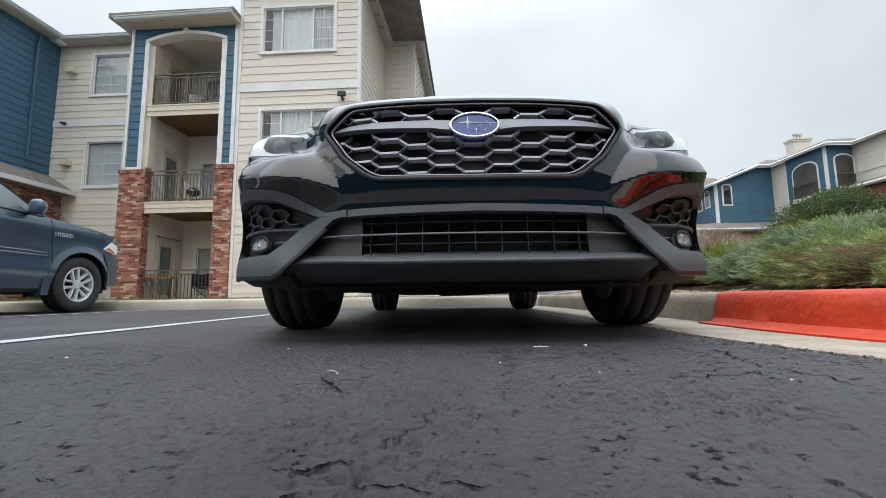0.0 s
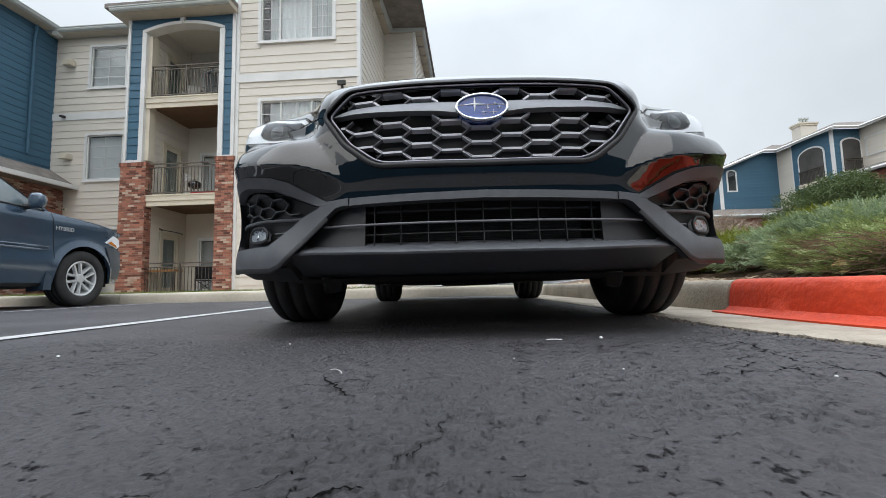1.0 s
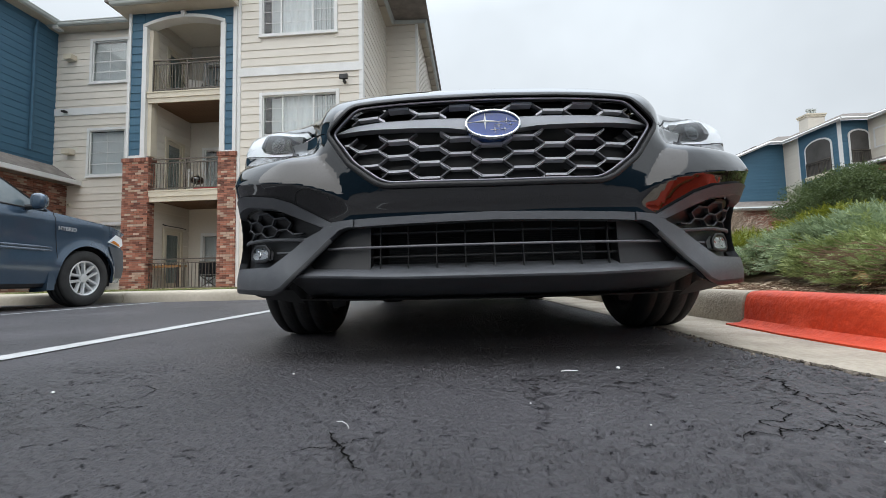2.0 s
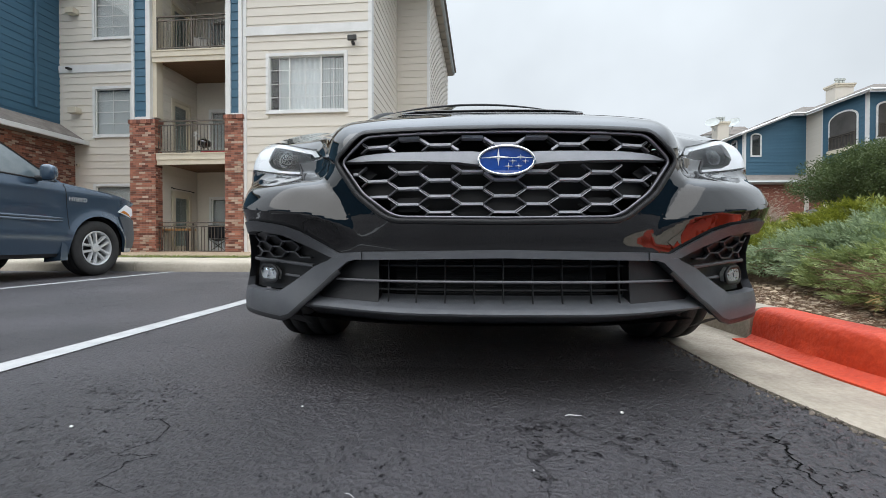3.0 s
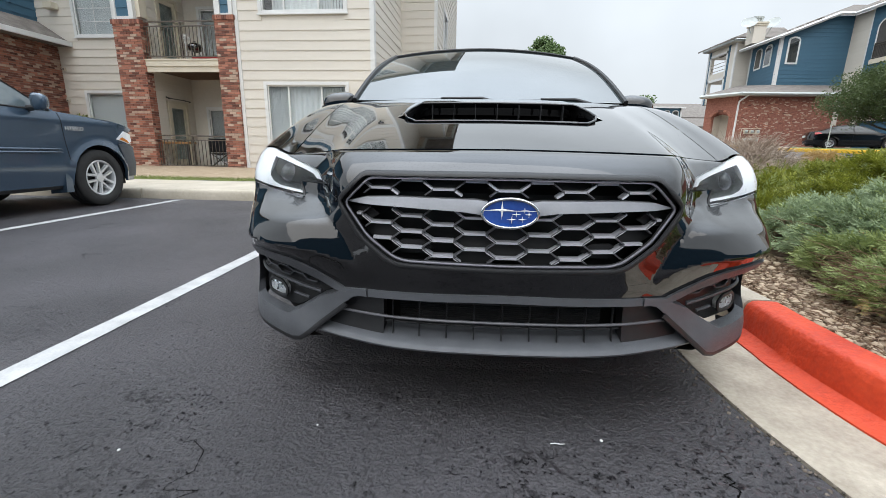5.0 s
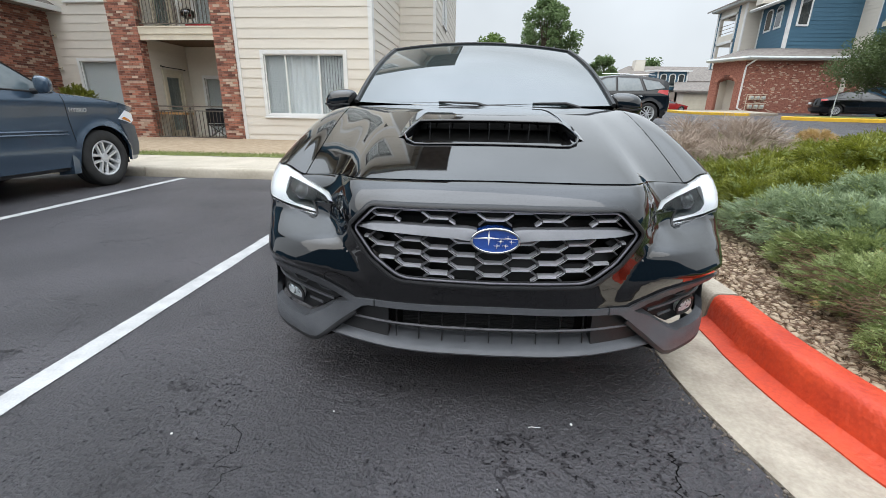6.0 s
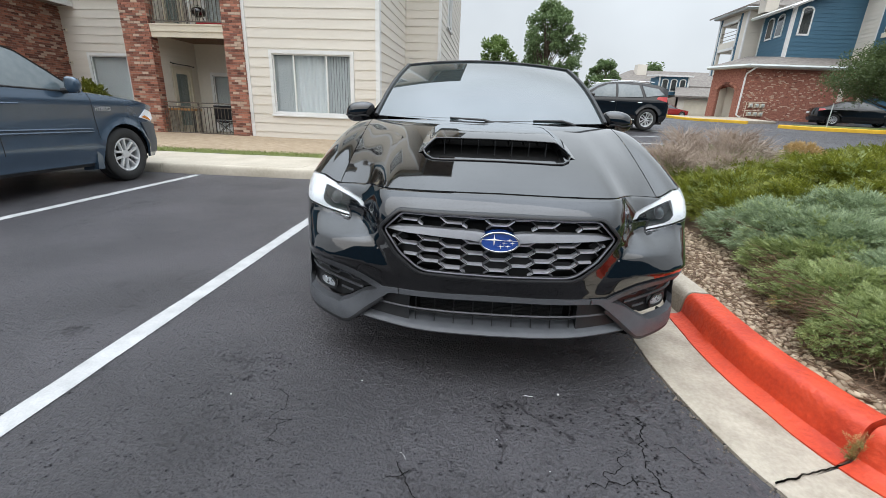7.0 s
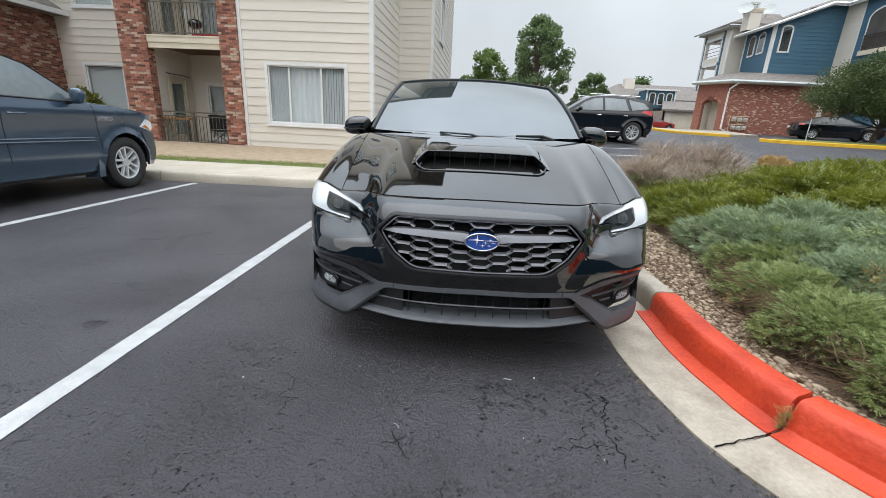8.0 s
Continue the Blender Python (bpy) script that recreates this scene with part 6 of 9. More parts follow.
        # shoulder, side windows, pillars
        def side_up(y, z):
            k = (z - 0.93) / 0.50
            return Vector((s * (0.91 - 0.06 * smooth01(0.93, 1.0, z) - 0.215 * max(0, k) ** 1.15 - 0.10 * smooth01(3.2, 4.4, y)), y, z))
        belt = [(1.34, hood_z(0.905, 1.34) - 0.004), (2.2, 0.93), (3.2, 0.935), (3.9, 0.94), (4.45, 0.93)]
        roofl = [(4.40, 1.02), (3.95, 1.10), (3.45, 1.30), (3.05, 1.405), (2.5, 1.43), (2.22, 1.42), (1.80, 1.22), (1.40, 1.00)]
        bm = bmesh.new()
        patch(bm, belt + roofl, side_up, 0.06)
        bmesh.ops.recalc_face_normals(bm, faces=bm.faces[:])
        part("upper_side", bm, paint, car, smooth=True)
        for q in ([(1.62, 0.99), (2.42, 0.99), (2.42, 1.375), (2.14, 1.355), (1.82, 1.20)], [(2.48, 0.99), (3.25, 1.01), (3.22, 1.31), (3.0, 1.36), (2.48, 1.375)]):
            bm = bmesh.new()
            patch(bm, q, lambda y, z: side_up(y, z) + Vector((s * 0.005, 0, 0.002)), 0.1)
            part("side_window", bm, CAR_GLASS, car, smooth=True)
        # mirror
        bm = bmesh.new()
        bmesh.ops.create_uvsphere(bm, u_segments=24, v_segments=14, radius=1.0)
        for v in bm.verts:
            x, y, z = v.co
            v.co = Vector((math.copysign(abs(x) ** 0.8, x) * 0.105, (math.copysign(abs(y) ** 0.9, y) * 0.07 if y < 0 else y * 0.05), math.copysign(abs(z) ** 0.75, z) * 0.070 - 0.012 * x * s))
        mir = part("mirror", bm, paint, car, "black door mirror", smooth=True, m=Matrix.Translation((s * 0.927, 1.72, 1.068)))
        bm = bmesh.new()
        tube(bm, [(-s * 0.17, 0.10, -0.06), (-s * 0.09, 0.03, -0.06), (-s * 0.03, 0.0, -0.05)], [0.035, 0.028, 0.03])
        part("mirror_arm", bm, BLACK_PLASTIC, mir, smooth=True)
        bm = bmesh.new()
        strip(bm, [(s * (-0.07 + 0.17 * i / 8), -0.028 + 0.004 * math.sin(i)) for i in range(9)], lambda x, z: Vector((x, -0.073 + 1.6 * (x) ** 2, z)), 0.006, 0.003)
        part("mirror_signal", bm, BLACK_PLASTIC, mir, smooth=True)
        for cy, zz in ((0.905, 0.327), (3.58, 0.327)):
            wheel(car, s * 0.775, cy, zz, 0.327, 0.232, 0.245, s, 5, True, DARK_METAL)
    # --- cowl, windshield, roof, rear
    WS0 = lambda u: Vector((0.735 * u, 1.20 + 0.16 * u * u, 1.036 + 0.016 * u * u))
    WS1 = lambda u: Vector((0.635 * u, 2.10 + 0.10 * u * u, 1.474 - 0.032 * u * u))
    bm = bmesh.new()
    net(bm, 28, 16, lambda u, v: WS0(2 * u - 1).lerp(WS1(2 * u - 1), v) + Vector((0, -0.035 * math.sin(math.pi * v), 0.028 * math.sin(math.pi * v))))
    seal = bmesh.new()
    tube(seal, [WS1(-1 + i / 12) + Vector((0, -0.004, 0.003)) for i in range(25)], 0.008, 8)
    part("roof_seal", seal, BLACK_PLASTIC, car, smooth=True)
    part("windshield", bm, WINDSHIELD, car, "raked windshield mirroring the sky", smooth=True)
    bm = bmesh.new()
    net(bm, 24, 5, lambda u, v: Vector(((0.78) * (2 * u - 1), 1.20 + 0.16 * (2 * u - 1) ** 2 + 0.14 * v, 1.006 - 0.012 * math.sin(math.pi * v))))
    part("cowl", bm, BLACK_PLASTIC, car, smooth=True)
    for s in (1, -1):
        bm = bmesh.new()
        def pillar(u, v):
            a = WS0(s).lerp(WS1(s), v) + Vector((0, -0.035 * math.sin(math.pi * v), 0.028 * math.sin(math.pi * v)))
            e = Vector((s * 0.022, 0.10, -0.030 + 0.010 * v)) * (1 - 0.25 * v)
            return a + e * u + Vector((s, -0.3, 0.6)).normalized() * 0.010 * math.sin(math.pi * u)
        net(bm, 8, 20, pillar)
        bmesh.ops.recalc_face_normals(bm, faces=bm.faces[:])
        part("a_pillar", bm, paint, car, smooth=True)
        bm = bmesh.new()
        tube(bm, [WS0(s).lerp(WS1(s), v) + Vector((s * 0.004, -0.035 * math.sin(math.pi * v) - 0.004, 0.028 * math.sin(math.pi * v) + 0.002)) for v in [i / 20 for i in range(21)]], 0.013, 8)
        part("window_seal", bm, BLACK_PLASTIC, car, smooth=True)
    bm = bmesh.new()

    def roof(u, v):
        k = 2 * u - 1
        a, b = WS1(k), Vector((0.58 * k, 3.10 - 0.05 * k * k, 1.442 - 0.03 * k * k))
        p = a.lerp(b, v)
        p.x *= 1 + 0.02 * math.sin(math.pi * v)
        p.z += 0.030 * math.sin(math.pi * v * 0.92)
        return p
    net(bm, 28, 18, roof)
    part("roof", bm, paint, car, smooth=True)
    bm = bmesh.new()
    net(bm, 20, 8, lambda u, v: Vector(((2 * u - 1) * (0.58 + 0.06 * v), 3.10 + 0.90 * v - 0.05 * (2 * u - 1) ** 2, 1.43 - 0.03 * (2 * u - 1) ** 2 - 0.30 * v ** 1.1)))
    part("rear_window", bm, CAR_GLASS, car, smooth=True)
    bm = bmesh.new()
    net(bm, 20, 10, lambda u, v: Vector(((2 * u - 1) * (0.74 + 0.02 * v), 4.0 + 0.55 * min(1, v * 1.7) - 0.10 * (2 * u - 1) ** 4, 1.09 - 0.01 * v if v < 0.6 else 1.085 - 0.85 * (v - 0.6) / 0.4)))
    part("trunk_lid", bm, paint, car, smooth=True)
    # wipers
    for x0, x1 in ((-0.56, 0.06), (-0.02, 0.55)):
        bm = bmesh.new()
        n = 14
        tube(bm, [(x0 + (x1 - x0) * i / n, WS0((x0 + (x1 - x0) * i / n) / 0.7).y + 0.006 + 0.03 * i / n, WS0((x0 + (x1 - x0) * i / n) / 0.7).z + 0.002 + 0.014 * i / n) for i in range(n + 1)], [0.006] * n + [0.003], 6)
        wp = part("wiper", bm, BLACK_PLASTIC, car, "black wiper at rest", smooth=True)
        bm = bmesh.new()
        xm = 0.5 * (x0 + x1)
        q = WS0(x1 / 0.7)
        tube(bm, [(x1 - 0.02, q.y - 0.03, q.z - 0.010), (x1 - 0.10, q.y - 0.025, q.z + 0.012), (xm, WS0(xm / 0.7).y + 0.015, WS0(xm / 0.7).z + 0.016)], [0.010, 0.008, 0.005], 6)
        part("wiper_arm", bm, BLACK_PLASTIC, wp, smooth=True)
    return car


black_sedan()


# ---------------------------------------------------------------- other parked cars
def parked_car(name, label, at, turn, W, H, belt, top, marks, wheels, paint, trim, windows, R=0.36, rim_r=0.23, bow=0.24, tumble=0.24, low=0.26, group="", fine=1.0):
    """A car of its own from its centre line (top: y, z from nose to tail), with the nose to +y.
    marks: indices in top where bonnet, windshield, roof, rear window and tail begin; windows: side glass outlines in (y, z)."""
    car = thing(name, label, "car", at, turn, group)
    L = max(abs(p[0]) for p in top)

    def hw(y, z):
        w = W / 2 * (1 - 0.20 * smooth01(0.74, 1.06, abs(y) / L) ** 1.6)
        w -= tumble * max(0, (z - belt) / (H - belt)) ** 1.08
        w -= 0.035 * smooth01(belt - 0.08, belt + 0.03, z) + 0.05 * smooth01(0.55, 0.25, z)
        return w + 0.012 * math.sin(6 * z)
    ic, iw, ir, ib, it = marks
    n = len(top)

    def edge(i):
        y, z = top[i]
        end = i < ic or i >= it
        b = bow if end else 0.0
        cr = 0.0 if end else (0.055 if i < iw or i >= ib + 1 else 0.045)
        yy = y - math.copysign(b, y)
        return yy, z - cr, b, cr

    def section(i, u):
        y, z = top[i]
        yy, ze, b, cr = edge(i)
        return Vector((hw(yy, ze) * u, y - math.copysign(b * abs(u) ** 3, y), z - cr * abs(u) ** 3.2))

    def skin(nm, i0, i1, mat, label=""):
        bm = bmesh.new()
        ys = [top[i] for i in range(i0, i1 + 1)]
        sub = 4
        seq = []
        for i in range(i0, i1):
            for k in range(sub):
                seq.append((i, k / sub))
        seq.append((i1 - 1, 1.0))
        rows = []
        for i, t in seq:
            row = []
            for j in range(25):
                u = -1 + 2 * j / 24
                p0, p1, p2, p3 = (section(min(max(i + d, i0), i1), u) for d in (-1, 0, 1, 2))
                row.append(bm.verts.new(0.5 * (2 * p1 + (p2 - p0) * t + (2 * p0 - 5 * p1 + 4 * p2 - p3) * t * t + (3 * p1 - p0 - 3 * p2 + p3) * t ** 3)))
            rows.append(row)
        for r0, r1 in zip(rows, rows[1:]):
            for j in range(24):
                bm.faces.new((r0[j], r0[j + 1], r1[j + 1], r1[j]))
        bmesh.ops.recalc_face_normals(bm, faces=bm.faces[:])
        return part(nm, bm, mat, car, label, smooth=True)
    skin("front_bumper", 0, ic, paint)
    skin("hood", ic, iw, paint)
    skin("windshield", iw, ir, CAR_GLASS)
    skin("roof", ir, ib, paint)
    skin("rear_window", ib, it, CAR_GLASS)
    skin("tail", it, n - 1, paint)
    ra = R + 0.055
    arcs = []
    for cy in wheels:
        arcs.append([(cy + ra * math.cos(a), R + ra * math.sin(a)) for a in [math.pi * i / 18 for i in range(19)]])
    front = [edge(i)[:2] for i in range(0, iw + 1)]
    rear = [edge(i)[:2] for i in range(it, n)]
    belt_pts = [(y, belt) for y in (top[iw][0] - 0.45, 0.0, top[it][0] + 0.5)]
    lower = front + belt_pts + rear
    bottom = []
    for a in sorted(arcs, key=lambda q: q[0][0]):
        bottom += [(a[-1][0] - 0.01, low)] + a[::-1] + [(a[0][0] + 0.01, low)]
    for s in (1, -1):
        bm = bmesh.new()
        patch(bm, lower + bottom, lambda y, z: Vector((s * (hw(y, z) + 0.02 * max(math.exp(-((math.hypot(y - c, z - R) - ra) / 0.05) ** 2) for c in wheels)), y, z)), 0.08 / fine, (-s * 0.04, 0, 0))
        bmesh.ops.recalc_face_normals(bm, faces=bm.faces[:])
        side = part("body_side", bm, paint, car, smooth=True)
        upper = [(y, belt) for y in (top[it][0] + 0.5, 0.0, top[iw][0] - 0.45)] + [edge(i)[:2] for i in range(iw, it + 1)]
        bm = bmesh.new()
        patch(bm, upper, lambda y, z: Vector((s * hw(y, z), y, z)), 0.1)
        part("pillar", bm, paint, car, smooth=True)
        for w in windows:
            bm = bmesh.new()
            patch(bm, w, lambda y, z: Vector((s * (hw(y, z) + 0.006), y, z)), 0.1)
            part("side_window", bm, CAR_GLASS, car, smooth=True)
            bm = bmesh.new()
            lp = w + [w[0]]
            tube(bm, [Vector((s * (hw(y, z) + 0.006), y, z)) for y, z in dense(lp, 0.15)], 0.010, 5, False)
            part("window_seal", bm, BLACK_PLASTIC, car)
        for cy in wheels:
            bm = bmesh.new()
            nn = 14
            a0 = [bm.verts.new((s * (hw(cy, R) - 0.03), cy + ra * math.cos(math.pi * i / nn), R + ra * math.sin(math.pi * i / nn))) for i in range(nn + 1)]
            a1 = [bm.verts.new((s * (W / 2 - 0.36), v.co.y, v.co.z)) for v in a0]
            for i in range(nn):
                bm.faces.new((a0[i], a0[i + 1], a1[i + 1], a1[i]))
            bm.faces.new(a1)
            part("wheel_liner", bm, BLACK_VOID, car)
            wheel(car, s * (W / 2 - 0.125), cy, R, R, rim_r, 0.225, s, 5, True)
        # seams, handles, rocker, mirror
        dm = [w for w in windows]
        for w in dm[:2]:
            y0 = min(p[0] for p in w) - 0.03
            bm = bmesh.new()
            tube(bm, [Vector((s * (hw(y0, z) + 0.0015), y0, z)) for z in [low + 0.18 + (belt - low - 0.18) * i / 10 for i in range(11)]], 0.004, 4)
            part("door_seam", bm, BLACK_VOID, car)
            bm = bmesh.new()
            yh = y0 + 0.16
            tube(bm, [Vector((s * (hw(yh, belt - 0.12) + o), yh + d, belt - 0.12)) for d, o in ((-0.09, 0.0), (-0.07, 0.03), (0.07, 0.03), (0.09, 0.0))], 0.012, 6)
            part("door_handle", bm, trim, car, smooth=True)
        bm = bmesh.new()
        yA, yB = min(wheels) + ra + 0.02, max(wheels) - ra - 0.02
        net(bm, 8, 3, lambda u, v: Vector((s * (hw(0, 0.3) + 0.012 - 0.04 * v), yA + (yB - yA) * u, low + 0.10 - 0.14 * v)))
        part("rocker", bm, BLACK_PLASTIC, car, smooth=True)
    bm = bmesh.new()
    box(bm, -W / 2 + 0.15, W / 2 - 0.15, -L + 0.35, L - 0.35, low - 0.05, low + 0.1)
    part("underbody", bm, BLACK_VOID, car)
    return car, hw


def blue_suv():
    top = [(2.30, 0.30), (2.35, 0.45), (2.345, 0.62), (2.32, 0.76), (2.28, 0.95), (2.15, 1.06), (1.78, 1.135), (1.32, 1.18), (0.98, 1.20), (0.60, 1.42), (0.28, 1.60), (0.10, 1.68), (-0.40, 1.745), (-1.10, 1.745), (-1.80, 1.70), (-2.05, 1.64), (-2.22, 1.30), (-2.29, 1.05), (-2.33, 0.75), (-2.32, 0.50), (-2.27, 0.32)]
    W = 1.826
    win = [[(-0.12, 1.18), (0.92, 1.155), (0.72, 1.29), (0.36, 1.54), (0.10, 1.615), (-0.12, 1.63)], [(-1.20, 1.19), (-0.20, 1.18), (-0.20, 1.635), (-1.15, 1.63)], [(-1.95, 1.22), (-1.30, 1.20), (-1.26, 1.625), (-1.85, 1.59)]]
    car, hw = parked_car("suv", "steel-blue older SUV parked nose to the curb", (-5.775, 2.785, 0), 0.0, W, 1.745, 1.13, top, (5, 8, 11, 15, 17), (1.475, -1.24), SUV_BLUE, SUV_BLUE, win, 0.362, 0.225, 0.24, 0.21, 0.30, fine=2.0)
    for s in (1, -1):
        # mirror
        bm = bmesh.new()
        bmesh.ops.create_uvsphere(bm, u_segments=18, v_segments=12, radius=1)
        for v in bm.verts:
            x, y, z = v.co
            v.co = Vector((math.copysign(abs(x) ** 0.6, x) * 0.085, y * (0.085 if y > 0 else 0.035), math.copysign(abs(z) ** 0.6, z) * 0.092 * (1.0 - 0.15 * x * s)))
        mir = part("mirror", bm, SUV_BLUE, car, smooth=True, m=Matrix.Translation((s * 1.00, 0.70, 1.23)))
        bm = bmesh.new()
        tube(bm, [(-s * 0.14, -0.01, -0.07), (-s * 0.04, 0, -0.06)], [0.035, 0.03])
        part("mirror_arm", bm, BLACK_PLASTIC, mir)
        # lamps
        bm = bmesh.new()
        patch(bm, [(1.78, 0.86), (2.02, 0.80), (2.10, 0.84), (2.07, 0.93), (1.92, 0.97)], lambda y, z: Vector((s * (hw(y, z) + 0.010), y, z)), 0.05, (-s * 0.02, 0, 0))
        part("headlight", bm, LAMP_WHITE, car, "cloudy wrap-round headlight", smooth=True)
        bm = bmesh.new()
        patch(bm, [(1.82, 0.862), (2.02, 0.806), (1.99, 0.845), (1.88, 0.89)], lambda y, z: Vector((s * (hw(y, z) + 0.014), y, z)), 0.05)
        part("turn_signal", bm, AMBER, car, smooth=True)
        # plastic front corner
        bm = bmesh.new()
        patch(bm, [(1.90, 0.36), (2.10, 0.36), (2.12, 0.50), (2.115, 0.76), (2.0, 0.79), (1.80, 0.80), (1.865, 0.64), (1.895, 0.50)], lambda y, z: Vector((s * (hw(y, z) + 0.014), y, z)), 0.05, (-s * 0.03, 0, 0))
        bmesh.ops.recalc_face_normals(bm, faces=bm.faces[:])
        part("bumper_corner", bm, CLADDING, car, "matt blue-grey plastic bumper corner", smooth=True)
        # arch flare, mouldings, mudflap
        bm = bmesh.new()
        strip(bm, [(1.475 + 0.432 * math.cos(a), 0.362 + 0.432 * math.sin(a)) for a in [-0.1 + (math.pi + 0.25) * i / 24 for i in range(25)]], lambda y, z: Vector((s * (hw(y, z) + 0.012), y, z)), 0.016, 0.0)
        part("arch_flare", bm, SUV_BLUE, car, smooth=True)
        for zz, nm in ((0.735, "door_moulding"), (0.70, "door_moulding")):
            bm = bmesh.new()
            tube(bm, [Vector((s * (hw(y, zz) + 0.006), y, zz - 0.01 * y)) for y in [-0.75 + 1.72 * i / 10 for i in range(11)]], [0.006] + [0.013] * 9 + [0.006], 6)
            part(nm, bm, SUV_BLUE, car, smooth=True)
        bm = bmesh.new()
        prism(bm, [(s * 0.70, 0.20), (s * 0.905, 0.22), (s * 0.905, 0.55), (s * 0.70, 0.55)][::s], lambda x, z: Vector((x, 1.035, z)), lambda x, z: Vector((x, 0.97 - 0.1 * (0.55 - z), z)))
        bmesh.ops.recalc_face_normals(bm, faces=bm.faces[:])
        part("mud_flap", bm, SUV_BLUE, car)
        bm = bmesh.new()
        tube(bm, [Vector((s * (hw(1.0, z) + 0.0015), 1.0 + 0.10 * (1.14 - z), z)) for z in [0.50 + 0.64 * i / 10 for i in range(11)]], 0.004, 4)
        part("door_seam", bm, BLACK_VOID, car)
    for ob in car.children:
        if ob.name.startswith("side_window"):
            ob.data.materials[0] = SUV_GLASS
    # lettering on the wing
    cu = bpy.data.curves.new("hybrid_lettering", "FONT")
    cu.body, cu.size, cu.extrude, cu.align_x = "HYBRID", 0.072, 0.002, "CENTER"
    tx = new("hybrid_lettering", cu)
    tx.parent = car
    tx.matrix_basis = Matrix.Translation((hw(1.15, 0.96) + 0.006, 1.17, 0.945)) @ pose(0, 0, 0, 90, 0, 90)
    cu.materials.append(ALLOY)
    bm = bmesh.new()
    for x0, x1, y0, y1 in ((0.62, 0.70, 0.1, 0.6),):
        box(bm, -0.80, -0.45, 0.2, 0.8, 0.80, 1.18)
    part("seat_back", bm, BLACK_PLASTIC, car)
    # tag hanging behind the glass
    bm = bmesh.new()
    box(bm, hw(0.30, 1.30) - 0.035, hw(0.30, 1.30) - 0.032, 0.22, 0.36, 1.21, 1.33)
    part("parking_tag", bm, material("pale_blue_card", (0.45, 0.66, 0.75), (0.60, 0.78, 0.84), 5, 0.6), car, "pale blue parking tag behind the glass")
    return car


blue_suv()


def far_cars():
    top = [(2.30, 0.32), (2.37, 0.50), (2.36, 0.70), (2.25, 0.90), (1.75, 1.02), (1.15, 1.12), (0.55, 1.48), (0.20, 1.62), (-0.5, 1.68), (-1.2, 1.65), (-1.85, 1.56), (-2.10, 1.45), (-2.28, 1.10), (-2.36, 0.80), (-2.33, 0.50), (-2.25, 0.32)]
    win = [[(-0.15, 1.10), (0.95, 1.08), (0.50, 1.40), (0.15, 1.53), (-0.15, 1.56)], [(-1.15, 1.12), (-0.22, 1.10), (-0.22, 1.565), (-1.0, 1.54)], [(-1.95, 1.22), (-1.25, 1.13), (-1.10, 1.53), (-1.70, 1.44)]]
    car, hw = parked_car("suv", "shiny black crossover parked across the lot", (4.88, 15.55, lie(5.0, 15.55)), 95.0, 1.88, 1.70, 1.06, top, (3, 5, 7, 11, 12), (1.45, -1.38), DARK_CAR, CHROME, win, 0.37, 0.25)
    for s in (1, -1):
        bm = bmesh.new()
        patch(bm, [(-2.02, 0.98), (-1.62, 1.08), (-1.70, 1.16), (-2.04, 1.16)], lambda y, zz: Vector((s * (hw(y, zz) + 0.012), y, zz)), 0.06, (-s * 0.02, 0, 0))
        part("tail_light", bm, TAIL_RED, car, smooth=True)
        bm = bmesh.new()
        tube(bm, [Vector((s * 0.62, y, 1.655 + 0.02 * math.cos(y))) for y in (0.3, -0.2, -0.8, -1.3, -1.6)], 0.015, 6)
        part("roof_rail", bm, CHROME, car)
        bm = bmesh.new()
        tube(bm, [Vector((s * (hw(y, 0.36) + 0.01), y, 0.36)) for y in (-0.9, 0, 0.9)], 0.016, 6)
        part("rocker_strip", bm, CHROME, car)
        bm = bmesh.new()
        bmesh.ops.create_uvsphere(bm, u_segments=12, v_segments=8, radius=0.10, matrix=Matrix.Translation((s * 1.03, 0.75, 1.14)) @ Matrix.Diagonal((1, 0.7, 0.75, 1)))
        part("mirror", bm, DARK_CAR, car, smooth=True)
    for ob in car.children:
        if ob.name.startswith("side_window"):
            ob.data.materials[0] = SUV_GLASS
    sed = [(2.30, 0.25), (2.37, 0.42), (2.35, 0.58), (2.2, 0.74), (1.6, 0.88), (0.95, 0.97), (0.35, 1.28), (0.0, 1.41), (-0.5, 1.45), (-1.0, 1.40), (-1.75, 1.12), (-2.15, 1.06), (-2.32, 0.98), (-2.38, 0.72), (-2.36, 0.45), (-2.28, 0.28)]
    swin = [[(-0.25, 0.97), (0.85, 0.95), (0.30, 1.22), (0.0, 1.34), (-0.25, 1.37)], [(-1.45, 1.02), (-0.31, 0.97), (-0.31, 1.375), (-0.9, 1.32)]]
    car, hw = parked_car("car", "charcoal sedan parked before the brick wall", (23.5, 26.6, lie(23.5, 26.6)), -112.0, 1.80, 1.46, 0.94, sed, (3, 5, 7, 9, 12), (1.42, -1.30), DARK_CAR, DARK_CAR, swin, 0.325, 0.21, 0.26, 0.25, 0.22)
    for s in (1, -1):
        bm = bmesh.new()
        patch(bm, [(-2.10, 0.84), (-1.75, 0.90), (-1.85, 0.98), (-2.1, 0.97)], lambda y, zz: Vector((s * (hw(y, zz) + 0.012), y, zz)), 0.06)
        part("tail_light", bm, TAIL_RED, car, smooth=True)
    bm = bmesh.new()
    box(bm, -0.26, 0.26, -2.40, -2.385, 0.70, 0.82)
    part("number_plate", bm, TRIM_WHITE, car)
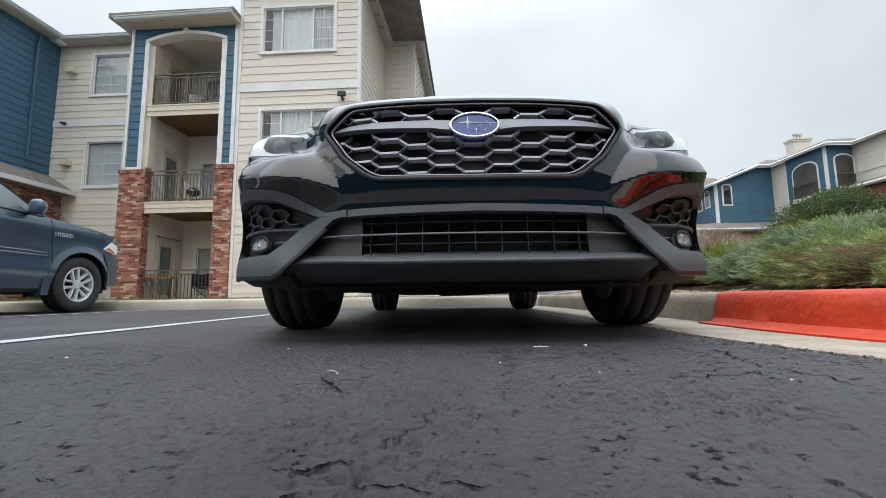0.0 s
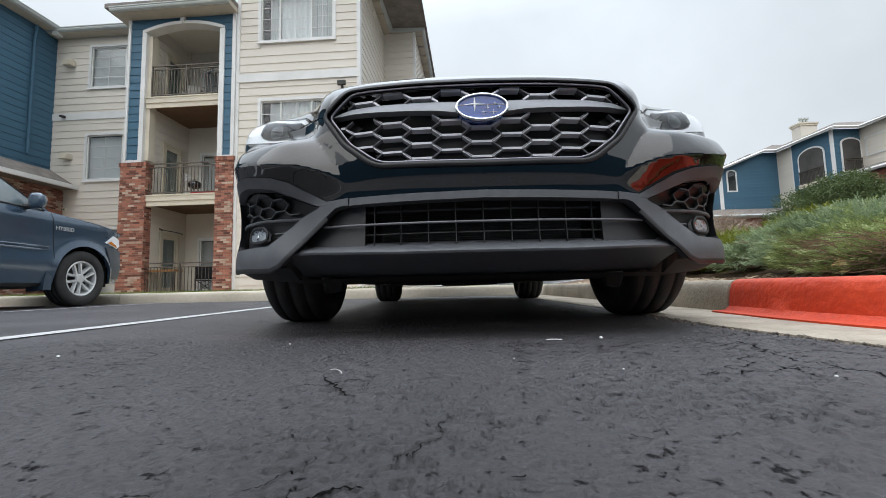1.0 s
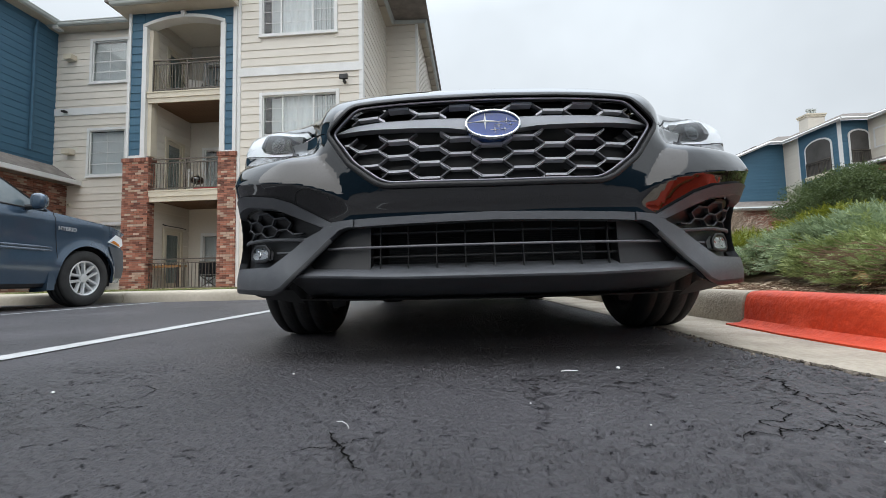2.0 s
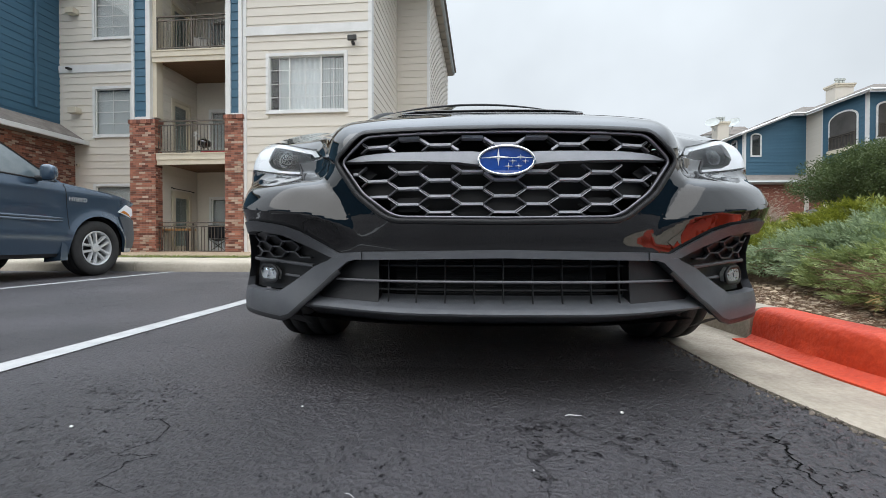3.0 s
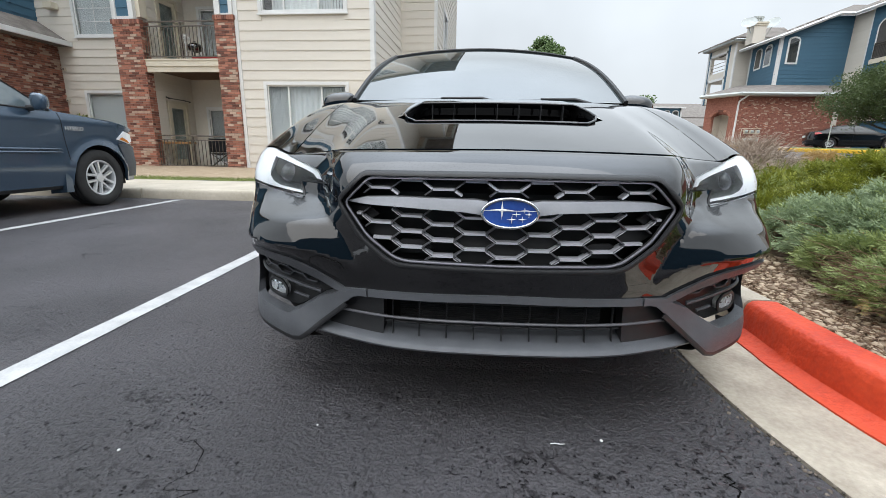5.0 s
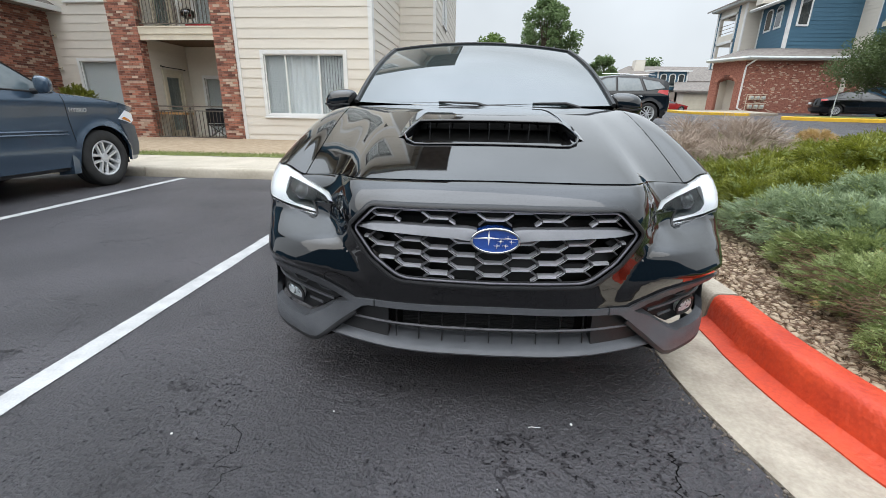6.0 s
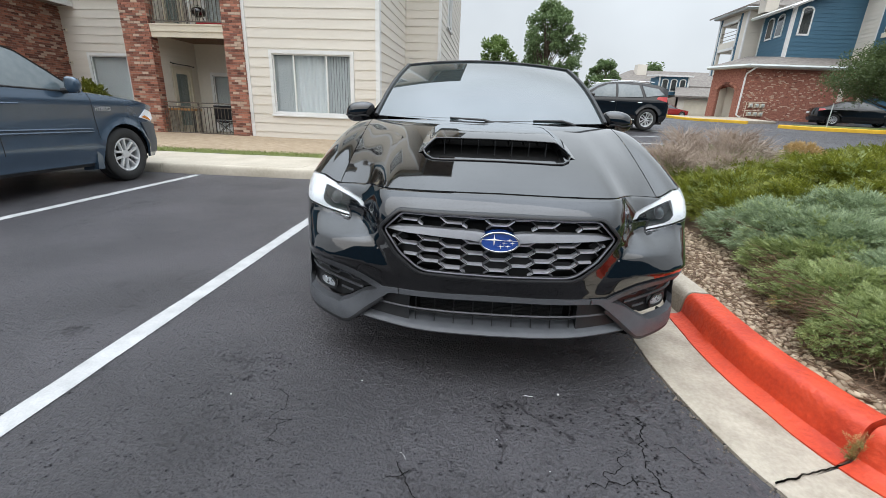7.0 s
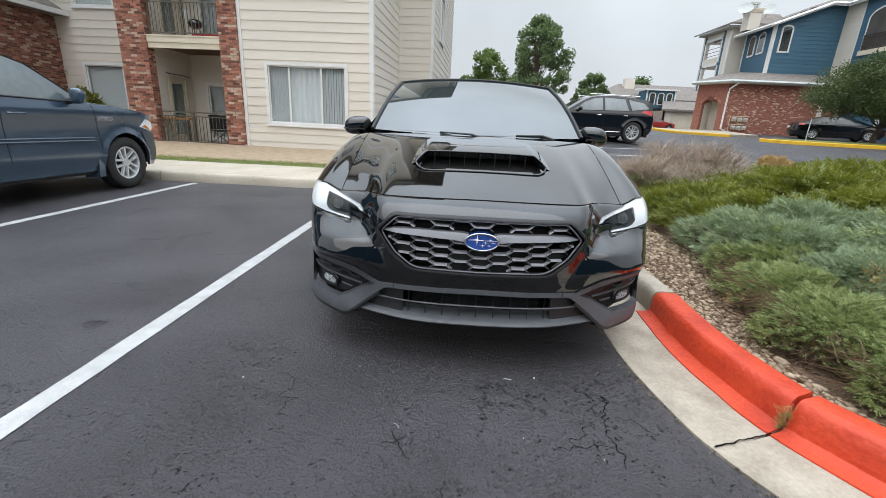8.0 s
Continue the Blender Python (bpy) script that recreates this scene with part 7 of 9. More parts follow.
    car, hw = parked_car("car", "bright red sedan parked by the garages", (22.4, 50.0, lie(22.4, 50.0)), -85.0, 1.78, 1.44, 0.94, sed, (3, 5, 7, 9, 12), (1.42, -1.30), RED_CAR, RED_CAR, swin, 0.325, 0.21, 0.26, 0.25, 0.22)


far_cars()


# ---------------------------------------------------------------- planting bed
def bed_z(x, y):
    """Top of the soil in the island."""
    d = min(x - 1.30, 2.0)
    e = smooth01(0.0, 1.6, x - 1.30) * smooth01(-1.1, 0.4, y) if x > 1.30 else 0
    return 0.11 + 0.16 * e + 0.02 * noise.noise(Vector((x * 1.7, y * 1.7, 3)))


def foot_x(y):
    """Inner edge of the curb at y."""
    line = [(1.325, 5.2), (1.32, 0.8), (1.29, 0.25), (1.315, 0.0), (1.36, -0.25), (1.43, -0.38), (1.54, -0.53), (1.70, -0.70), (1.95, -0.83), (2.45, -0.89), (12, -0.92)]
    for (x0, y0), (x1, y1) in zip(line, line[1:]):
        if y0 >= y >= y1:
            return x0 + (x1 - x0) * (y0 - y) / (y0 - y1)
    return 1.325 if y > 0 else 99


def planting_bed():
    bm = bmesh.new()
    nx, ny = 80, 110
    ys = [-0.915 + (6.4 + 0.915) * j / ny for j in range(ny + 1)]
    vs = []
    for y in ys:
        x0 = foot_x(y) - 0.004
        vs.append([bm.verts.new((x0 + (12.0 - x0) * (i / nx) ** 1.6, y, bed_z(x0 + (12.0 - x0) * (i / nx) ** 1.6, y) + (0.02 * noise.noise(Vector((x0 * 0 + i * 0.9, y * 9, 1))) if i > 1 else 0))) for i in range(nx + 1)])
    for j in range(ny):
        for i in range(nx):
            bm.faces.new((vs[j][i], vs[j][i + 1], vs[j + 1][i + 1], vs[j + 1][i]))
    tagged(part("planting_bed", bm, MULCH, smooth=True), "brown mulch soil of the raised planting bed", "soil", kind="structure")
    # border of river stones
    bed = thing("stone_border", "border of tan river stones between curb and shrubs", "stones", kind="structure")
    rnd, rng = random.Random(11), np.random.default_rng(11)
    protos = []
    for k in range(6):
        bm = bmesh.new()
        bmesh.ops.create_uvsphere(bm, u_segments=8, v_segments=4, radius=1.0)
        for v in bm.verts:
            v.co *= 1 + 0.22 * noise.noise(v.co * 1.3 + Vector((k * 7, 0, 0)))
        me = bpy.data.meshes.new("stone")
        bm.to_mesh(me)
        bm.free()
        me.materials.append(STONE)
        me.shade_smooth()
        protos.append(me)
    tmp = bmesh.new()
    bmesh.ops.create_icosphere(tmp, subdivisions=1, radius=1)
    tmp.verts.index_update()
    ball = np.array([v.co[:] for v in tmp.verts])
    tri = np.array([[v.index for v in f.verts] for f in tmp.faces])
    tmp.free()
    V, F = [], []
    count = 0
    cells = {}
    for _ in range(19000):
        y = rnd.uniform(-0.85, 5.0)
        x0 = foot_x(y)
        if x0 > 5:
            continue
        wide = 0.13 + 0.05 * noise.noise(Vector((0, y * 1.3, 9))) + 0.46 * smooth01(0.15, 1.1, y)
        if y < 0.35 and rnd.random() < 0.5:
            continue
        x = x0 + rnd.random() ** 1.2 * max(0.08, wide)
        r = rnd.uniform(0.008, 0.021) * (1.5 if rnd.random() < 0.12 else 1)
        cx, cy = int(x / 0.08), int(y / 0.08 + 100)
        near = [q for i in (-1, 0, 1) for j in (-1, 0, 1) for q in cells.get((cx + i, cy + j), ())]
        if any((x - p) ** 2 + (y - q) ** 2 < (0.82 * (r + c)) ** 2 for p, q, c in near):
            continue
        cells.setdefault((cx, cy), []).append((x, y, r))
        m = Matrix.LocRotScale((x, y, bed_z(x, y) + r * 0.28), Euler((rnd.uniform(-.25, .25), rnd.uniform(-.25, .25), rnd.random() * 6.28)), (r * rnd.uniform(1.0, 1.6), r, r * rnd.uniform(0.5, 0.75)))
        if count < 300 and y < 1.3 and rnd.random() < 0.8:
            again("stone", protos[count % 6], bed, m)
            count += 1
        else:
            mm = np.array(m)
            k = ball * rng.uniform(0.88, 1.12, (len(ball), 1))
            F.append(tri + len(V) * len(ball))
            V.append(k @ mm[:3, :3].T + mm[:3, 3])
    me = bpy.data.meshes.new("river_stones")
    me.from_pydata(np.concatenate(V).tolist(), [], np.concatenate(F).tolist())
    me.materials.append(STONE_ISLAND)
    me.shade_smooth()
    ob = new("river_stones", me)
    ob.parent = bed
    tagged(ob, kind="stuff")


planting_bed()


def spray_mesh(P, D, rng, size, leaflets=7, width=0.13):
    """A mesh of feathery sprays: at each point P along D a short stem of narrow paired blades."""
    n = len(P)
    D = D / np.linalg.norm(D, axis=1, keepdims=True)
    S = np.cross(D, rng.normal(size=(n, 3)) * 0.55 + np.array([0.0, 0.0, 1.0]))
    S /= np.linalg.norm(S, axis=1, keepdims=True)
    N = np.cross(D, S)
    L = (size * rng.uniform(0.55, 1.35, n))[:, None]
    V = []
    for k in range(leaflets):
        t = 0.08 + 0.80 * k / leaflets
        side = 1 if k % 2 else -1
        o = P + D * L * t
        if k == leaflets - 1:
            e = P + D * L * 1.15
        else:
            e = o + (D * 0.75 + S * side * 0.62 + N * rng.uniform(-0.35, 0.35, (n, 1))) * L * (0.52 - 0.28 * t)
        w = np.cross(e - o, N)
        w = w / (np.linalg.norm(w, axis=1, keepdims=True) + 1e-9) * L * width * 0.5
        mid = o * 0.55 + e * 0.45
        V.append(np.stack([o, mid + w, e, mid - w], 1))
    V = np.concatenate(V, 0).reshape(-1, 3)
    m = len(V) // 4
    me = bpy.data.meshes.new("foliage")
    me.vertices.add(len(V))
    me.vertices.foreach_set("co", V.astype(np.float32).ravel())
    me.loops.add(4 * m)
    me.loops.foreach_set("vertex_index", np.arange(4 * m, dtype=np.int32))
    me.polygons.add(m)
    me.polygons.foreach_set("loop_start", np.arange(0, 4 * m, 4, dtype=np.int32))
    me.update()
    me.validate()
    return me


def foliage(parent, me, mat, name="foliage"):
    me.materials.append(mat)
    ob = new(name, me)
    ob.parent = parent
    return ob


def mound(rng, n, r, h, depth=0.10, tufts=26):
    """Points near the top skin of an uneven mound, with the way that a spray there would grow."""
    q = np.sqrt(rng.random(n))
    a = rng.random(n) * math.tau
    rr = r * (1 + 0.14 * np.sin(3 * a + rng.random() * 6) + 0.10 * np.sin(7 * a + rng.random() * 6))
    x, y = rr * q * np.cos(a), rr * q * np.sin(a)
    cx, cy = rng.uniform(-r, r, tufts), rng.uniform(-r, r, tufts)
    cs = rng.uniform(0.07, 0.15, tufts)
    up = np.zeros(n)
    for i in range(tufts):
        up = np.maximum(up, np.exp(-((x - cx[i]) ** 2 + (y - cy[i]) ** 2) / cs[i] ** 2) * rng.uniform(0.3, 1.0))
    top = (h - 0.07) * (1 - 0.62 * q ** 3) + 0.09 * up - 0.03
    z = np.maximum(0.03, top - depth * rng.random(n) ** 2 * 1.3)
    P = np.stack([x, y, z], 1)
    D = np.stack([np.cos(a) * (0.35 + 0.9 * q), np.sin(a) * (0.35 + 0.9 * q), 0.50 - 0.30 * q], 1) + rng.normal(0, 0.38, (n, 3))
    return P, D


def twig_cloud(bm, c, r, h, rnd, count, thick=0.004, length=0.35, up=0.6):
    for i in range(count):
        a = rnd.random() * math.tau
        q = rnd.random() ** 0.5
        p = Vector((c[0] + r * q * 0.7 * math.cos(a), c[1] + r * q * 0.7 * math.sin(a), c[2] + h * 0.35 * rnd.random()))
        d = Vector((math.cos(a) * 0.8, math.sin(a) * 0.8, up + rnd.uniform(-.2, .5))).normalized()
        pts = [p]
        L = length * rnd.uniform(0.5, 1.3)
        for k in range(3):
            d = (d + Vector((rnd.uniform(-.4, .4), rnd.uniform(-.4, .4), rnd.uniform(-.25, .3)))).normalized()
            pts.append(pts[-1] + d * L / 3)
        tube(bm, pts, [thick, thick * 0.8, thick * 0.6, thick * 0.25], 3, False)
        if rnd.random() < 0.6:
            b = pts[1]
            e = b + (d + Vector((rnd.uniform(-.8, .8), rnd.uniform(-.8, .8), rnd.uniform(-.1, .6)))).normalized() * L * 0.5
            tube(bm, [b, e], [thick * 0.6, thick * 0.2], 3, False)


def juniper(label, c, r, h, mat, seed, dens=1.0, size=0.085, skirt=True):
    """A low spreading juniper: brown dead inner twigs and an uneven crust of feathery sprays."""
    rnd, rng = random.Random(seed), np.random.default_rng(seed)
    s = thing("juniper_shrub", label, "shrub", (c[0], c[1], bed_z(*c)), group="juniper shrubs")
    P, D = mound(rng, int(5200 * dens * r * r / (size / 0.085) ** 1.5) + 500, r, h, tufts=int(14 + 40 * r))
    foliage(s, spray_mesh(P, D, rng, size, 9, 0.10), mat)
    if mat is not JUNIPER_OLIVE:
        P, D = mound(rng, int((900 if skirt else 500) * r), r, h * 1.01)
        foliage(s, spray_mesh(P, D, rng, size), JUNIPER_OLIVE)
    elif skirt:
        P, D = mound(rng, int(260 * r), r, h * 0.9)
        foliage(s, spray_mesh(P, D, rng, size * 0.8), STRAW)
    bm = bmesh.new()
    twig_cloud(bm, (0, 0, 0.02), r * 0.8, h * 0.2, rnd, int(90 * r), 0.005, 0.22, 0.1)
    if skirt:
        for i in range(int((1500 if mat is JUNIPER_OLIVE else 300) * r)):
            a = rnd.random() * math.tau
            q = r * rnd.uniform(0.55, 0.92)
            p = Vector((q * math.cos(a), q * math.sin(a), 0.015 + rnd.random() * h * 0.55))
            d = Vector((math.cos(a + rnd.uniform(-.7, .7)), math.sin(a + rnd.uniform(-.7, .7)), rnd.uniform(-0.25, 0.5))).normalized()
            L = rnd.uniform(0.06, 0.20)
            k = p + d * L * 0.5 + Vector((rnd.uniform(-.02, .02), rnd.uniform(-.02, .02), rnd.uniform(-.015, .02)))
            tube(bm, [p, k, p + d * L], [0.0028, 0.0020, 0.0007], 3, False)
    tagged(part("branchwork", bm, TWIG_BROWN, s), kind="stuff")
    return s


def dry_shrub(label, c, r, h, seed):
    rnd, rng = random.Random(seed), np.random.default_rng(seed)
    s = thing("dry_shrub", label, "shrub", (c[0], c[1], bed_z(*c)), group="dry shrubs")
    bm = bmesh.new()
    for i in range(int(30 * r / 0.4)):
        a, q = rnd.random() * math.tau, rnd.random() ** 0.5
        twig_cloud(bm, (r * q * math.cos(a) * 0.85, r * q * math.sin(a) * 0.85, h * (0.10 + 0.85 * rnd.random()) * (1 - 0.5 * q * q)), 0.18, 0.3, rnd, 60, 0.0036, 0.24, 0.28)
    tagged(part("branchwork", bm, TWIG, s), kind="stuff")
    P, D = mound(rng, int(900 * r), r, h * 0.75)
    foliage(s, spray_mesh(P, D, rng, 0.09), JUNIPER_OLIVE)
    return s


def bark_litter():
    """Loose twigs and needles on the soil between stones and shrubs."""
    rnd = random.Random(31)
    bm = bmesh.new()
    for i in range(2600):
        y = rnd.uniform(-0.85, 1.6)
        x0 = foot_x(y)
        if x0 > 3:
            continue
        x = x0 + 0.03 + rnd.random() * 0.45
        a, L = rnd.random() * math.tau, rnd.uniform(0.01, 0.06)
        p = Vector((x, y, bed_z(x, y) + rnd.uniform(0.004, 0.022)))
        d = Vector((math.cos(a), math.sin(a), rnd.uniform(-.25, .25)))
        tube(bm, [p, p + d * L * 0.5 + Vector((0, 0, 0.003)), p + d * L], [0.0016, 0.0018, 0.0008], 3, False)
    tagged(part("bark_litter", bm, TWIG_BROWN), "dry brown twigs and needles on the soil", "mulch", kind="stuff")


bark_litter()


def shrubs():
    G, B, O = "low green juniper shrub with feathery sprays in the bed", "low blue-green juniper shrub with feathery sprays in the bed", "olive juniper shrub with brown twiggy skirt by the stones"
    spec = [(O, (2.08, 1.05), 0.33, 0.27, JUNIPER_OLIVE), (O, (1.87, 0.62), 0.33, 0.27, JUNIPER_OLIVE), (O, (1.80, 0.20), 0.34, 0.27, JUNIPER_OLIVE), (O, (1.84, -0.20), 0.32, 0.25, JUNIPER_OLIVE), (O, (2.10, -0.42), 0.32, 0.24, JUNIPER_OLIVE), (O, (2.40, -0.48), 0.34, 0.22, JUNIPER_OLIVE), (O, (3.0, -0.55), 0.36, 0.22, JUNIPER_OLIVE),
            (B, (2.28, 0.60), 0.40, 0.33, JUNIPER_BLUE), (B, (2.40, 0.05), 0.42, 0.31, JUNIPER_BLUE), (B, (2.32, 1.25), 0.46, 0.34, JUNIPER_BLUE), (B, (2.85, 0.75), 0.54, 0.38, JUNIPER_BLUE), (B, (2.27, 1.80), 0.40, 0.32, JUNIPER_BLUE),
            (B, (2.9, -0.12), 0.48, 0.31, JUNIPER_BLUE), (B, (3.2, 1.25), 0.52, 0.42, JUNIPER_BLUE), (B, (3.45, 0.35), 0.55, 0.40, JUNIPER_BLUE), (B, (2.75, 1.70), 0.42, 0.40, JUNIPER_BLUE), (B, (3.9, 0.9), 0.5, 0.44, JUNIPER_BLUE),
            (G, (2.40, 2.45), 0.46, 0.30, JUNIPER_GREEN), (G, (2.85, 2.30), 0.52, 0.38, JUNIPER_GREEN), (G, (3.55, 1.95), 0.60, 0.50, JUNIPER_GREEN), (G, (2.38, 3.15), 0.44, 0.25, JUNIPER_GREEN), (G, (2.85, 3.05), 0.56, 0.33, JUNIPER_GREEN), (G, (2.72, 3.75), 0.50, 0.28, JUNIPER_GREEN),
            (G, (3.70, 2.85), 0.66, 0.56, JUNIPER_GREEN), (G, (4.55, 2.4), 0.75, 0.62, JUNIPER_GREEN), (G, (4.35, 1.4), 0.66, 0.54, JUNIPER_GREEN), (G, (3.4, 3.8), 0.60, 0.42, JUNIPER_GREEN), (G, (4.5, 3.6), 0.75, 0.58, JUNIPER_GREEN), (G, (5.6, 3.4), 0.9, 0.68, JUNIPER_GREEN), (G, (4.6, 4.7), 0.65, 0.46, JUNIPER_GREEN),
            (G, (5.5, 1.8), 0.85, 0.66, JUNIPER_GREEN), (B, (4.3, 0.1), 0.6, 0.40, JUNIPER_BLUE), (G, (7.0, 3.0), 1.0, 0.75, JUNIPER_GREEN), (G, (5.8, 4.8), 0.8, 0.60, JUNIPER_GREEN), (B, (5.3, 0.2), 0.7, 0.45, JUNIPER_BLUE), (G, (7.2, 4.7), 0.9, 0.68, JUNIPER_GREEN), (G, (6.6, 1.2), 0.9, 0.62, JUNIPER_GREEN)]
    for k, (l, c, r, h, m) in enumerate(spec):
        d = math.hypot(c[0], c[1] + 1.5)
        juniper(l, c, r, h, m, 100 + k, 2.6 if d < 3.6 else (1.5 if d < 5.5 else 1.2), 0.047 if d < 3.2 else (0.075 if d < 5 else 0.11), d < 4.2)
    for k, (c, r, h) in enumerate((((2.45, 4.25), 0.36, 0.62), ((2.85, 4.75), 0.38, 0.66), ((3.45, 4.45), 0.46, 0.74), ((3.05, 4.0), 0.30, 0.50))):
        dry_shrub("dried grey-brown shrub of bare twigs", c, r, h, 300 + k)
    rng = np.random.default_rng(77)
    for c, r, h in (((4.9, 5.2), 0.30, 0.62), ((1.92, -0.02), 0.06, 0.27), ((2.12, 0.42), 0.07, 0.33)):
        s = thing("straw_tuft", "dry straw-coloured tuft among the shrubs", "plant", (c[0], c[1], bed_z(*c)))
        P, D = mound(rng, 70 if r < 0.2 else 1500, r, h)
        foliage(s, spray_mesh(P, D, rng, 0.07), STRAW)


shrubs()


# ---------------------------------------------------------------- trees
def tree(label, at, height, spread, seed, mat, trunk=0.22, clumps=46, leaf=0.16, base=0.30, per=150, tuft=1.0):
    """A tapered trunk with limbs and a crown of many small leaves in uneven clumps."""
    rnd = random.Random(seed)
    t = thing("tree", label, "tree", at)
    bm = bmesh.new()
    pts = [Vector((0.15 * math.sin(i * 1.3 + seed), 0.15 * math.cos(i + seed), height * 0.75 * i / 7)) for i in range(8)]
    pts[0] = Vector((0, 0, -0.1))
    tube(bm, pts, [trunk * (1 - 0.8 * i / 7) for i in range(8)], 8)
    ends = []
    for k in range(clumps):
        f = base + (1 - base) * rnd.random()
        a = rnd.random() * math.tau
        rad = spread * math.sin(math.pi * min(1, 0.18 + 0.80 * (f - base) / (1 - base))) ** 0.7 * rnd.uniform(0.35, 1.0)
        e = Vector((rad * math.cos(a), rad * math.sin(a), height * f))
        s = pts[min(7, int(7 * f * 0.8))]
        if k % 2 == 0:
            mid = s.lerp(e, 0.5) + Vector((0, 0, -0.1 * height * 0.3))
            tube(bm, [s, mid, e], [trunk * 0.28, trunk * 0.16, trunk * 0.04], 5, False)
        ends.append(e)
    part("trunk", bm, BARK, t, smooth=True)
    bm = bmesh.new()
    for e in ends:
        cr = spread * rnd.uniform(0.18, 0.36) * tuft
        for i in range(per):
            d = Vector((rnd.gauss(0, 1), rnd.gauss(0, 1), rnd.gauss(0, 0.75))).normalized() * cr * rnd.random() ** 0.45
            p = e + d
            u = Vector((rnd.uniform(-1, 1), rnd.uniform(-1, 1), rnd.uniform(-.7, .7))).normalized()
            v = u.cross(Vector((rnd.uniform(-1, 1), rnd.uniform(-1, 1), rnd.uniform(-1, 1)))).normalized()
            L = leaf * rnd.uniform(0.6, 1.3)
            bm.faces.new([bm.verts.new(p - u * L), bm.verts.new(p + v * L * 0.5), bm.verts.new(p + u * L), bm.verts.new(p - v * L * 0.5)])
    part("crown", bm, mat, t)
    return t


tree("tall leafy tree with a ragged green crown", (6.6, 40, 1.5), 8.9, 3.3, 1, TREE_LEAF, 0.25, 120, 0.13, 0.22, 150, 0.62)
tree("paler leafy tree behind the apartment building", (2.2, 42, 1.2), 6.7, 2.7, 2, TREE_PALE, 0.22, 80, 0.14, 0.25, 130, 0.7)
tree("broad leafy tree by the far garages", (14.9, 50, 1.5), 5.8, 2.2, 3, TREE_LEAF, 0.2, 70, 0.14, 0.2, 130, 0.75)
tree("distant leafy tree over the roofs", (30.0, 75, 1.3), 8.6, 3.0, 4, TREE_LEAF, 0.2, 34, 0.22, per=90)
tree("dark spreading evergreen beside the far drive", (20.5, 20.5, 1.05), 4.0, 3.3, 5, PINE_LEAF, 0.14, 150, 0.055, 0.42, 420, 0.75)


# ---------------------------------------------------------------- far buildings
def arched_window(parent, m, s, z0, w, h, balcony=False):
    """A narrow window with an arched white casing in a wall map m, or a balcony opening closed by a dark sheet."""
    n = 10
    def outline(e):
        pts = [(s - w / 2 - e, z0 - e), (s + w / 2 + e, z0 - e)]
        for i in range(n + 1):
            a = math.pi * i / n
            pts.append((s + (w / 2 + e) * math.cos(a), z0 + h - w * 0.25 + (w * 0.25 + e) * math.sin(a)))
        return pts
    bm = bmesh.new()
    prism(bm, outline(0.12), lambda x, z: Vector((x, -0.07, z)), lambda x, z: Vector((x, -0.026, z)))
    bmesh.ops.recalc_face_normals(bm, faces=bm.faces[:])
    w_ = part("window", bm, TRIM_WHITE, parent, "arched opening in white casing", m=m)
    bm = bmesh.new()
    prism(bm, outline(0.0), lambda x, z: Vector((x, -0.078, z)), lambda x, z: Vector((x, -0.072, z)))
    bmesh.ops.recalc_face_normals(bm, faces=bm.faces[:])
    # balconies: this sheet paints the shade of the open recess
    part("pane", bm, OPENING_SHADE if balcony else CAR_GLASS, w_)
    return w_


